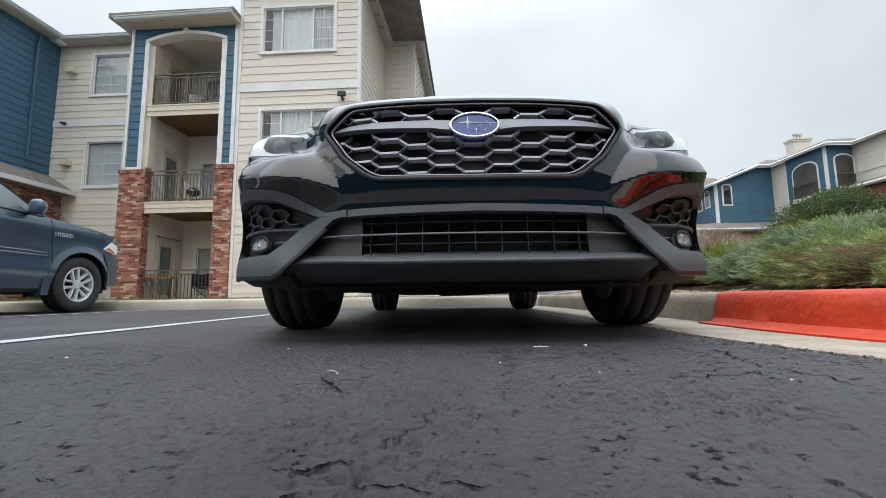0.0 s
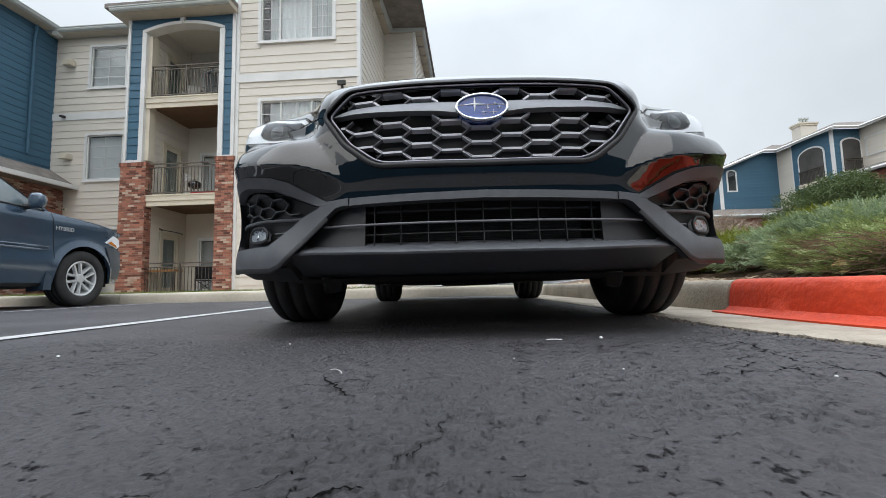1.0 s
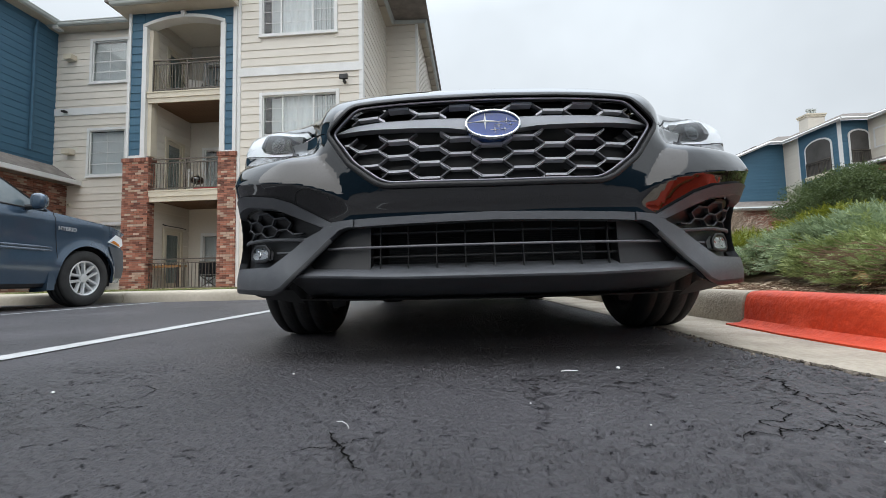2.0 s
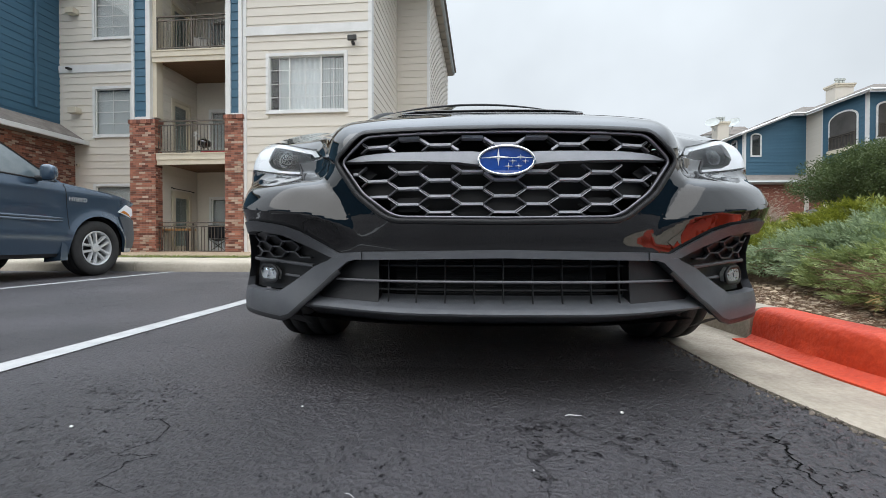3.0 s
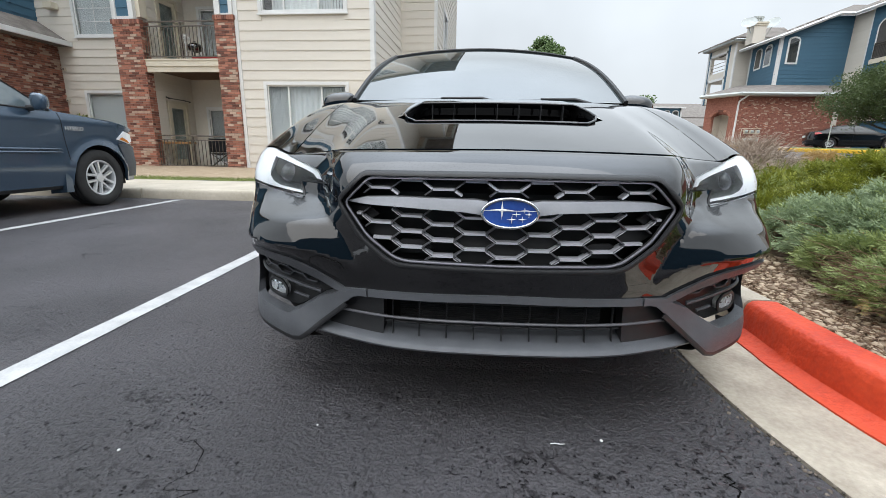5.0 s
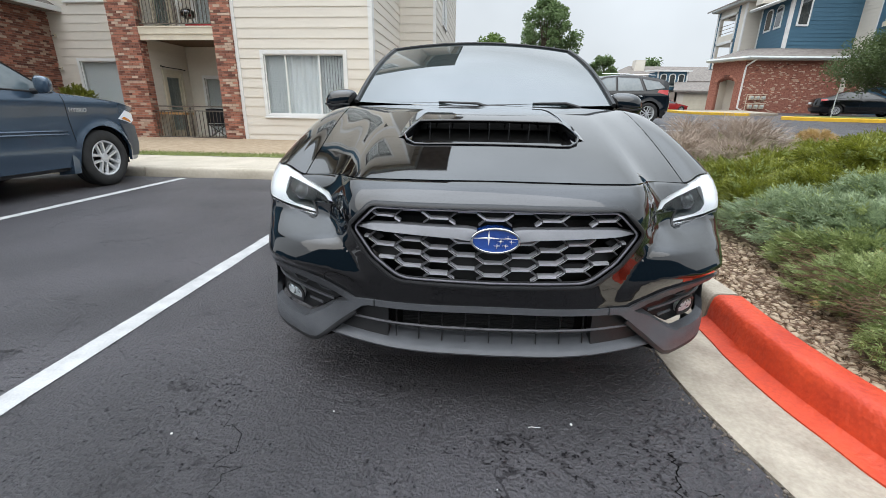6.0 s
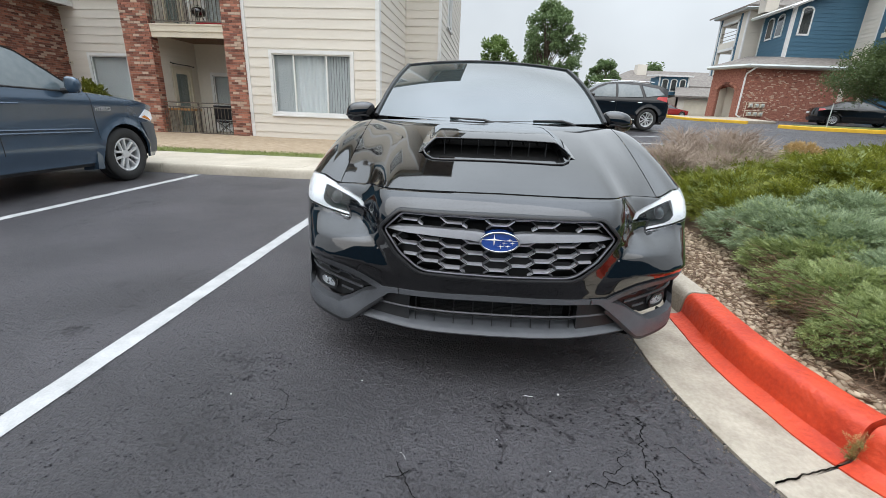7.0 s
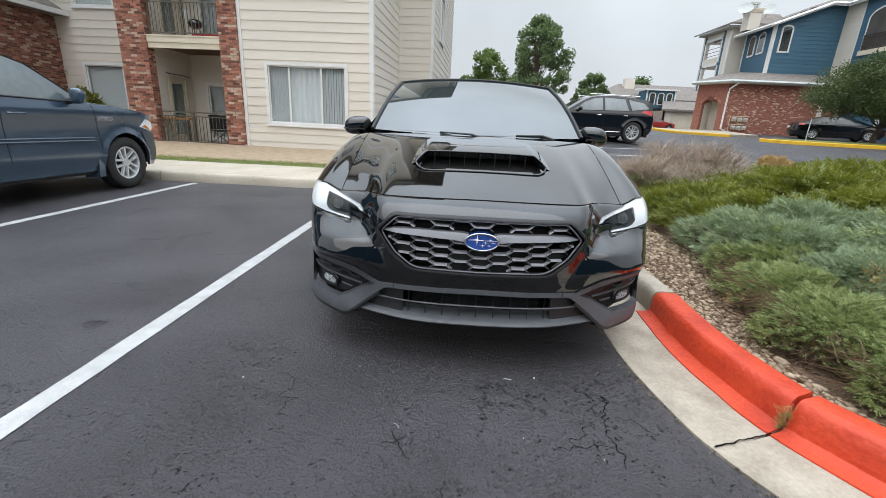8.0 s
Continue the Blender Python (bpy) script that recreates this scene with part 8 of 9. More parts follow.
def brick_building():
    """The brick and blue building across the drive: a low brick storey with a skirt roof, upper blocks stepping towards the lot."""
    b = thing("apartment_building", "blue and beige apartment building with a low red brick storey", "building", (0, 0, 0))
    g = 1.35
    brick_far = material("far_red_brick", (0.20, 0.065, 0.045), (0.36, 0.165, 0.12), 9, 0.9, 0.3, 12, fine=26)
    e = 5.0
    wall = [(18.1, 33.4), (19.25, 31.5), (29.5, 31.3)]

    def bwall(nm, p0, p1, ops=()):
        w, m = sided_wall(b, nm, p0, p1, g, e, brick_far, brick_far, ops, boards=False, thick=0.3)
        return w, m, Vector((p1[0] - p0[0], p1[1] - p0[1])).length
    w, m, L = bwall("wall_brick_entry", wall[0], wall[1], [(0.55, 1.78, g, 3.95)])
    n = 12
    bm = bmesh.new()
    prism(bm, [(0.55, 3.96), (0.55, 3.5)] + [(1.165 - 0.615 * math.cos(math.pi * i / n), 3.5 + 0.42 * math.sin(math.pi * i / n)) for i in range(1, n)] + [(1.78, 3.5), (1.78, 3.96)], lambda x, z: Vector((x, -0.01, z)), lambda x, z: Vector((x, 0.3, z)))
    bmesh.ops.recalc_face_normals(bm, faces=bm.faces[:])
    part("entry_arch", bm, brick_far, b, m=m)
    bm = bmesh.new()
    for i in range(n):
        a0, a1 = math.pi * (i + 0.06) / n, math.pi * (i + 0.94) / n
        prism(bm, [(1.165 - r * math.cos(a), 3.5 + r * 0.70 * math.sin(a)) for r, a in ((0.62, a0), (0.62, a1), (0.82, a1), (0.82, a0))], lambda x, z: Vector((x, -0.05, z)), lambda x, z: Vector((x, -0.008, z)))
    bmesh.ops.recalc_face_normals(bm, faces=bm.faces[:])
    part("arch_bricks", bm, BRICK, b, "soldier bricks round the entry arch", m=m)
    bm = bmesh.new()
    box(bm, 0.5, 1.83, 1.2, 1.3, g, 4.0)
    box(bm, 0.5, 0.55, 0.3, 1.2, g, 4.0)
    box(bm, 1.78, 1.83, 0.3, 1.2, g, 4.0)
    part("entry_recess", bm, SHEATH, b, m=m)
    bwall("wall_brick_side", (22.4, 37.6), wall[0])
    w, m, L = bwall("wall_brick_front", wall[1], wall[2])
    # pale and dark bricks scattered in the wall
    for nm, mat, seed, count, deep in (("pale_bricks", BRICK_PALE, 21, 480, -0.006), ("dark_bricks", BRICK, 22, 620, -0.004)):
        rnd = random.Random(seed)
        bm = bmesh.new()
        used = set()
        for i in range(count):
            k, z = rnd.randint(0, 46), rnd.randint(0, 44)
            if (k, z) in used:
                continue
            used.add((k, z))
            x = 0.1 + 0.215 * k + (0.107 if z % 2 else 0)
            box(bm, x, x + rnd.choice((0.1, 0.2)), deep, 0.01, g + 0.05 + 0.0763 * z, g + 0.115 + 0.0763 * z)
        tagged(part(nm, bm, mat, w), kind="stuff")
    bm = bmesh.new()
    tube(bm, [(0.35, -0.62, e - 0.02), (0.22, -0.4, e - 0.20), (0.06, -0.1, e - 0.42), (0.04, -0.08, e - 0.7), (0.02, -0.08, g + 0.45), (0.30, -0.16, g + 0.28)], 0.06, 6)
    part("downspout", bm, TRIM_WHITE, b, m=m)
    for p in (6.6, 7.9):
        bm = bmesh.new()
        box(bm, p, p + 0.32, -0.05, 0.02, g, e - 0.25)
        part("wall_pier", bm, SHEATH, b, m=m)
    # meters
    for j in range(2):
        for i in range(3):
            bm = bmesh.new()
            box(bm, 0.72 + 0.40 * i, 1.0 + 0.40 * i, -0.14, -0.008, g + 0.42 + 0.58 * j, g + 0.70 + 0.58 * j)
            mt = part("meter_box", bm, TRIM_CREAM, b, "cream utility meter box", m=m)
            bm = bmesh.new()
            lathe(bm, [(0.0, 0.10), (0.07, 0.10), (0.09, 0.06), (0.09, 0.0)], 14, m=Matrix.Translation((0.86 + 0.40 * i, -0.14, g + 0.58 + 0.58 * j)) @ Matrix.Rotation(radians(-90), 4, "Z"))
            part("meter_dial", bm, GUTTER_GREY, mt)
    bm = bmesh.new()
    for z in (g + 0.78, g + 1.36):
        tube(bm, [(0.55, -0.07, z), (1.95, -0.07, z)], 0.022, 5)
    tube(bm, [(0.55, -0.07, g), (0.55, -0.07, g + 1.36)], 0.022, 5)
    part("meter_pipe", bm, TRIM_CREAM, b, m=m)

    # skirt roof from the brick eaves up to the upper walls
    def sheet(nm, pts, mat=ROOFING, thick=0.12):
        bm = bmesh.new()
        bm.faces.new([bm.verts.new(p) for p in pts])
        r = bmesh.ops.extrude_face_region(bm, geom=bm.faces[:])
        bmesh.ops.translate(bm, verts=[v for v in r["geom"] if isinstance(v, bmesh.types.BMVert)], vec=(0, 0, thick))
        bmesh.ops.recalc_face_normals(bm, faces=bm.faces[:])
        return part(nm, bm, mat, b)
    sheet("roof_skirt", [(19.05, 30.85, e), (27.4, 30.7, e), (27.6, 33.55, e + 0.92), (22.75, 33.55, e + 0.92)])
    sheet("roof_skirt", [(17.45, 33.2, e), (19.05, 30.85, e), (22.75, 33.55, e + 0.92), (22.4, 37.0, e + 1.35)])
    bm = bmesh.new()
    for p, q in (((17.45, 33.2), (19.05, 30.85)), ((19.05, 30.85), (27.4, 30.7))):
        tube(bm, [(*p, e + 0.05), (*q, e + 0.05)], 0.11, 4)
    part("gutter", bm, GUTTER_GREY, b)
    sheet("eave_soffit", [(17.5, 33.25, e - 0.06), (19.1, 30.9, e - 0.06), (27.3, 30.75, e - 0.06), (27.3, 31.6, e - 0.06), (19.3, 31.7, e - 0.06), (18.3, 33.5, e - 0.06)], SOFFIT, 0.03)

    def board(m, s0, s1, z0, z1, proud=0.05):
        bm = bmesh.new()
        box(bm, s0, s1, -proud, 0.02, z0, z1)
        part("corner_board", bm, TRIM_WHITE, b, m=m)

    # blue block: front with a raked top, flank with a pair of arched windows
    x0, x1, peak, foot, rake = 22.8, 27.66, 26.15, 5.4, 0.42
    low = 9.36
    front, m = sided_wall(b, "wall_blue_front", (x0, 33.5), (x1, 33.5), foot, low, SIDING_BLUE, SHEATH_BLUE)
    z = low
    top = low + rake * (peak - x0)
    while z < top - 0.01:
        h = min(LAP, top - z)
        sided_wall(b, "wall_blue_gable", (x0 + (z + h * 0.5 - low) / rake, 33.5), (x1, 33.5), z, z + h, SIDING_BLUE, SHEATH_BLUE)
        z += LAP
    board(m, -0.02, 0.16, foot, low)
    arched_window(b, m, 0.93, 7.58, 0.62, 1.66)
    mf = sided_wall(b, "wall_blue_flank", (23.35, 37.6), (x0, 33.5), foot, low, SIDING_BLUE, SHEATH_BLUE)[1]
    for s in (1.35, 2.75):
        arched_window(b, mf, s, 7.66, 0.72, 1.36)
    board(mf, -0.02, 0.14, foot, low)
    board(mf, 4.0, 4.13, foot, low, 0.06)
    # roof over it: raked plane, hip to the drive, plane along the lot
    sheet("roof", [(22.25, 32.95, low - 0.14), (peak, 32.95, top), (30.0, 36.8, top + 1.62), (30.0, 41.0, top + 1.62), (22.6, 41.0, low)], ROOFING, 0.10)
    sheet("roof", [(peak, 32.95, top), (27.15, 32.95, top), (31.0, 36.8, top + 1.62), (30.0, 36.8, top + 1.62)], ROOFING, 0.10)
    sheet("roof", [(27.15, 32.95, top), (27.15, 27.75, top), (31.0, 31.6, top + 1.62), (31.0, 36.8, top + 1.62)], ROOFING, 0.10)
    sheet("roof", [(27.15, 27.75, top), (29.0, 27.75, top), (33.5, 30.9, top + 1.4), (31.0, 31.6, top + 1.62)], ROOFING, 0.10)
    sheet("roof", [(29.0, 27.75, top), (29.0, 8.0, top), (34.5, 8.0, top + 1.75), (34.5, 31.5, top + 1.75)], ROOFING, 0.10)
    bm = bmesh.new()
    for line in (((22.25, 37.4, low - 0.16), (22.25, 32.92, low - 0.16), (peak, 32.92, top - 0.02), (27.12, 32.92, top - 0.02)), ((27.12, 33.0, top - 0.05), (27.12, 27.72, top - 0.05), (28.97, 27.72, top - 0.05), (28.97, 8.0, top - 0.05))):
        for p, q in zip(line, line[1:]):
            tube(bm, [p, q], 0.12, 4)
    part("fascia_gutter", bm, TRIM_WHITE, b)
    for i in range(4):
        x = 23.1 + 0.62 * i
        z = low + rake * (x - 22.6) + 0.06
        bm = bmesh.new()
        prism(bm, [(x, z - 0.12), (x + 0.30, z + 0.05), (x + 0.12, z + 0.12), (x - 0.05, z + 0.06)], lambda a, c: Vector((a, 33.0, c)), lambda a, c: Vector((a, 33.5, c)))
        bmesh.ops.recalc_face_normals(bm, faces=bm.faces[:])
        part("rake_tile", bm, ROOFING, b)
    # stair tower with open balconies, beyond the blue block
    tz = 10.0
    wt, mt = sided_wall(b, "wall_tower", (22.35, 42.2), (22.35, 38.0), foot, tz, SIDING, SHEATH, [(0.55, 2.9, 8.0, 9.45), (0.55, 2.9, 6.2, 7.3)], boards=False, thick=0.25)
    sided_wall(b, "wall_tower", (22.35, 38.0), (24.6, 38.0), foot, tz, SIDING, SHEATH)
    sided_wall(b, "wall_tower", (24.6, 42.2), (22.35, 42.2), foot, tz, SIDING, SHEATH, [(0.3, 1.95, 8.0, 9.45), (0.3, 1.95, 6.2, 7.3)], boards=False)
    for s0, s1, z0, z1 in ((0.0, 0.22, foot, tz), (0.42, 0.56, 6.2, 9.6), (2.88, 3.06, 6.2, 9.6), (3.98, 4.22, foot, tz), (0.42, 3.06, 7.3, 7.5), (0.42, 3.06, 9.44, 9.62)):
        board(mt, s0, s1, z0, z1, 0.06)
    for s0, s1 in ((0.22, 0.42), (3.06, 3.30)):
        bm = bmesh.new()
        box(bm, s0, s1, -0.03, 0.0, foot, tz)
        part("blue_strip", bm, SHEATH_BLUE, b, m=mt)
    bm = bmesh.new()
    for z in (8.2, 8.5, 8.8):
        tube(bm, [(0.55, 0.05, z), (2.9, 0.05, z)], 0.025, 5)
    part("balcony_railing", bm, RAIL_METAL, b, m=mt)
    eave(b, [(22.35, 42.2), (22.35, 38.0), (24.6, 38.0)], tz, 0.55)
    sheet("roof", [(21.7, 43.0, tz + 0.17), (21.7, 37.35, tz + 0.17), (24.5, 39.0, tz + 1.3), (24.5, 41.0, tz + 1.3)])
    sheet("roof", [(21.7, 37.35, tz + 0.17), (26.5, 37.35, tz + 0.17), (26.5, 39.0, tz + 1.3), (24.5, 39.0, tz + 1.3)])
    # facade along the lot: beige strip, blue bay with an arched balcony, then a step to the next block
    w, m = sided_wall(b, "wall_lot_beige", (x1, 33.5), (x1, 31.9), g, top, SIDING, SHEATH)
    board(m, 1.48, 1.62, g, top)
    w, m = sided_wall(b, "wall_lot_blue", (x1 - 0.06, 31.88), (x1 - 0.06, 28.3), g, top, SIDING_BLUE, SHEATH_BLUE)
    board(m, 3.34, 3.60, g, top)
    for z in (7.4, 3.6):
        arched_window(b, m, 1.70, z, 2.1, 2.55, True)
        railing(b, m @ Matrix.Translation((0, -0.14, 0)), 0.66, 2.74, z, z + 1.0)
        bm = bmesh.new()
        box(bm, 0.5, 2.9, -0.16, -0.08, z - 0.32, z - 0.02)
        part("balcony_fascia", bm, TRIM_CREAM, b, m=m)
    w, m = sided_wall(b, "wall_step_blue", (x1 - 0.06, 28.3), (29.5, 28.3), g, top, SIDING_BLUE, SHEATH_BLUE)
    arched_window(b, m, 1.15, 7.7, 1.25, 2.3, True)
    railing(b, m @ Matrix.Translation((0, -0.14, 0)), 0.54, 1.78, 7.7, 8.6)
    w, m = sided_wall(b, "wall_lot_far", (29.5, 28.3), (29.5, 8.0), g, top, SIDING, SHEATH)
    for s in (0.35, 3.4, 8.5, 13.0):
        window(b, m, s, s + 2.4, 8.6, 10.0, (0.45, 0.55))
    sheet("roof_skirt", [(28.0, 28.6, 7.25), (28.0, 8.0, 7.25), (29.6, 8.0, 7.85), (29.6, 28.6, 7.85)])
    bm = bmesh.new()
    tube(bm, [(27.97, 28.6, 7.29), (27.97, 8.0, 7.29)], 0.12, 4)
    tube(bm, [(27.97, 28.2, 7.29), (29.5, 28.2, 7.85)], 0.08, 4)
    part("gutter", bm, TRIM_WHITE, b)
    sided_wall(b, "wall_lot_foot", (28.5, 28.2), (28.5, 8.0), g, 7.2, brick_far, brick_far, boards=False)
    # outer and rear walls
    sided_wall(b, "wall_end", (27.6, 8.0), (42, 8.0), g, top, SIDING, SHEATH, boards=False)
    sided_wall(b, "wall_rear", (42, 8.0), (42, 42.2), g, top, SIDING, SHEATH, boards=False)
    # chimneys with pots, and the dishes
    for cx, cy, z0, zt, wd in ((22.75, 36.5, 9.5, 11.0, 0.47), (28.7, 31.8, 11.0, 12.45, 0.66)):
        bm = bmesh.new()
        box(bm, cx - wd, cx + wd, cy - 0.42, cy + 0.42, z0, zt)
        ch = part("chimney", bm, SHEATH, b, "beige boxed chimney")
        for k, (o, h0, h1) in enumerate(((0.06, -0.22, -0.08), (0.11, -0.08, 0.04))):
            bm = bmesh.new()
            box(bm, cx - wd - o, cx + wd + o, cy - 0.42 - o, cy + 0.42 + o, zt + h0, zt + h1)
            part("chimney_cap", bm, TRIM_CREAM, ch)
        for d in (-0.22, 0.04, 0.26):
            bm = bmesh.new()
            hh = 0.55 if d < 0.3 else 0.42
            tube(bm, [(cx + d, cy, zt), (cx + d, cy, zt + hh - 0.14), (cx + d, cy, zt + hh - 0.13), (cx + d, cy, zt + hh)], [0.10, 0.10, 0.15, 0.15], 10)
            part("chimney_pot", bm, GUTTER_GREY, ch, smooth=True)
        if wd < 0.6:
            for d in (-0.85, 0.95):
                bm = bmesh.new()
                lathe(bm, [(0, 0.0), (0.04, 0.26), (0.10, 0.47), (0.13, 0.54), (0.10, 0.48), (0.03, 0.26), (-0.02, 0.0)], 20, m=Matrix.Translation((cx + d, cy - 0.3, zt - 0.05)) @ pose(0, 0, 0, 0, -38, 240 if d < 0 else 220))
                tube(bm, [(cx + d, cy - 0.3, zt - 0.10), (cx + d * 0.9, cy - 0.3, zt - 0.45), (cx + d * 0.72, cy - 0.3, zt - 0.75)], 0.03, 6)
                part("satellite_dish", bm, GUTTER_GREY, ch, "grey satellite dish", smooth=True)
    return b


brick_building()


def garage_building():
    """Low building with garages, far across the drive."""
    b = thing("garage_building", "distant beige building with a blue dormer and garage doors", "building", (0, 0, 0))
    y = 60.0
    def W(nm, x0, x1, z0, z1, mat, back, yy=y, boards=False):
        return sided_wall(b, nm, (x0, yy), (x1, yy), z0, z1, mat, back, boards=boards)
    W("wall_long", 20.4, 44, 1.3, 5.9, SIDING, SHEATH, y + 3)
    sided_wall(b, "wall_side", (20.4, y + 14), (20.4, y + 3), 1.3, 5.9, SIDING, SHEATH, boards=False)
    w, m = W("wall_dormer", 25.2, 29.0, 4.65, 6.95, SIDING_BLUE, SHEATH_BLUE, y)
    for s in (0.75, 1.9, 3.05):
        arched_window(b, m, s, 5.2, 0.62, 1.35)
    for x in (0.0, 3.8):
        bm = bmesh.new()
        box(bm, x - 0.1, x + 0.1, -0.06, 0.0, 4.65, 6.95)
        part("corner_board", bm, TRIM_WHITE, b, m=m)
    sided_wall(b, "wall_dormer_side", (29.0, y), (29.0, y + 3), 4.65, 6.95, SIDING_BLUE, SHEATH_BLUE, boards=False)
    sided_wall(b, "wall_dormer_side", (25.2, y + 3), (25.2, y), 4.65, 6.95, SIDING_BLUE, SHEATH_BLUE, boards=False)
    def slope(pts, mat=ROOFING, nm="roof"):
        bm = bmesh.new()
        bm.faces.new([bm.verts.new(p) for p in pts])
        r = bmesh.ops.extrude_face_region(bm, geom=bm.faces[:])
        bmesh.ops.translate(bm, verts=[v for v in r["geom"] if isinstance(v, bmesh.types.BMVert)], vec=(0, 0, 0.2))
        bmesh.ops.recalc_face_normals(bm, faces=bm.faces[:])
        part(nm, bm, mat, b)
    slope([(19.6, y + 2.2, 5.8), (45, y + 2.2, 5.8), (41, y + 8, 8.2), (24, y + 8, 8.2)])
    slope([(19.6, y + 2.2, 5.8), (24, y + 8, 8.2), (24, y + 9, 8.2), (19.6, y + 15, 5.8)])
    slope([(24.8, y - 0.4, 6.9), (29.4, y - 0.4, 6.9), (29.4, y + 3.5, 7.2), (24.8, y + 3.5, 7.2)], TRIM_WHITE)
    # garages in front
    w, m = W("wall_garage", 25.6, 46, 1.6, 4.15, SIDING, SHEATH, y - 5)
    slope([(25.0, y - 5.6, 4.1), (46, y - 5.6, 4.1), (46, y - 0.1, 5.45), (27.5, y - 0.1, 5.45)])
    sided_wall(b, "wall_garage_side", (25.6, y), (25.6, y - 5), 1.6, 4.15, BRICK, MORTAR, boards=False)
    for i in range(4):
        bm = bmesh.new()
        for j in range(4):
            box(bm, 1.0 + i * 4.6, 4.9 + i * 4.6, -0.04, 0.0, 1.6 + 0.58 * j, 2.16 + 0.58 * j)
        part("garage_door", bm, TRIM_CREAM, b, "cream sectional garage door", m=m)
    bm = bmesh.new()
    box(bm, 24.2, 25.6, y + 6.0, y + 7.2, 7.0, 9.0)
    part("chimney", bm, SHEATH, b)
    return b


garage_building()


def far_kerbs():
    def yellow(path, label):
        bm = bmesh.new()
        sweep(bm, path, [(0.0, -0.05), (0.0, 0.13), (0.03, 0.15), (0.22, 0.15), (0.25, -0.05)])
        for v in bm.verts:
            v.co.z += lie(v.co.x, v.co.y)
        tagged(part("curb", bm, YELLOW_PAINT), label, "curb", "yellow curbs", "structure")
    yellow(smooth_path([(13.2, 34.0), (13.3, 29.5), (13.4, 26.5), (13.7, 23.6), (14.5, 22.3)]), "yellow-painted curb round the far island")
    yellow(smooth_path([(14.1, 19.3), (14.8, 18.6), (16.4, 18.2), (19.5, 17.9), (25, 17.5)]), "yellow-painted curb along the far lawn")
    def slab(name, pts, h, mat, label, cat):
        bm = bmesh.new()
        prism(bm, pts, lambda x, y: Vector((x, y, lie(x, y) + h)), lambda x, y: Vector((x, y, lie(x, y) - 0.1)))
        bmesh.ops.recalc_face_normals(bm, faces=bm.faces[:])
        tagged(part(name, bm, mat), label, cat, kind="structure")
    slab("lawn", [(14.6, 19.2), (15.2, 18.7), (16.6, 18.45), (19.7, 18.15), (25, 17.75), (25, 19.6), (15.0, 19.75)], 0.16, GRASS, "patch of dark lawn behind the yellow curb", "grass")
    slab("pavement", [(13.45, 34.0), (13.55, 29.5), (13.65, 26.5), (13.95, 23.7), (14.7, 22.5), (17.5, 24.5), (19.4, 31.3), (18.0, 33.3), (17.5, 38)], 0.14, CONCRETE, "pale concrete walk by the brick entry", "pavement")
    # sign on a post
    s = thing("metal_post", "thin grey metal post beside the yellow curb", "post", (15.95, 18.95, lie(15.95, 18.95) + 0.15))
    bm = bmesh.new()
    tube(bm, [(0, 0, 0), (0.01, 0, 1.0)], 0.02, 8)
    part("post", bm, GUTTER_GREY, s)


far_kerbs()


# unseen plain walls behind the camera, added to close the place and darken reflections
def closing_side():
    for p0, p1, h, mat in (((60, -27), (-50, -27), 9.5, SHEATH_BLUE), ((-46, -30), (-46, -3), 9.5, SHEATH_BLUE), ((60, 4), (60, -28), 9.5, SHEATH_BLUE)):
        d = Vector((p1[0] - p0[0], p1[1] - p0[1], 0))
        bm = bmesh.new()
        box(bm, 0, d.length, 0, 0.3, 0, h)
        tagged(part("wall_opposite", bm, mat, m=Matrix.Translation((*p0, 0)) @ Matrix.Rotation(math.atan2(d.y, d.x), 4, "Z")), "unseen plain wall added across the parking lot to darken reflections", "wall", kind="structure")


closing_side()


# ---------------------------------------------------------------- small things on the porches
PORCH = Matrix.Translation((-6.9, 12.0, 0.0)) @ Matrix.Rotation(radians(-3.0), 4, "Z")


def at_porch(name, label, category, u, v, z, turn=0.0, group=""):
    ob = thing(name, label, category, group=group)
    ob.matrix_basis = PORCH @ Matrix.Translation((u, v, z)) @ Matrix.Rotation(radians(turn), 4, "Z")
    return ob


FABRIC_DARK = material("dark_camp_fabric", (0.012, 0.013, 0.018), (0.028, 0.03, 0.036), 12, 0.85, 0.3, 160)
TABLE_WOOD = material("orange_brown_wood", (0.30, 0.15, 0.05), (0.46, 0.25, 0.09), 5, 0.55, 0.2, 40, stretch=(1, 7, 7))
CUSHION = material("pale_cushion_cloth", (0.40, 0.38, 0.35), (0.50, 0.48, 0.45), 8, 0.9, 0.3, 90)


def bar_table():
    t = at_porch("bar_table", "tall narrow table with orange-brown top and dark legs", "table", -2.78, 0.52, 0.13)
    part("tabletop", soft_box(-0.56, 0.56, -0.19, 0.19, 0.72, 0.79, 0.008, 2), TABLE_WOOD, t)
    for x in (-0.50, 0.50):
        for y in (-0.15, 0.15):
            bm = soft_box(x - 0.032, x + 0.032, y - 0.032, y + 0.032, 0.0, 0.719, 0.004, 1)
            part("leg", bm, DARK_METAL, t)


bar_table()


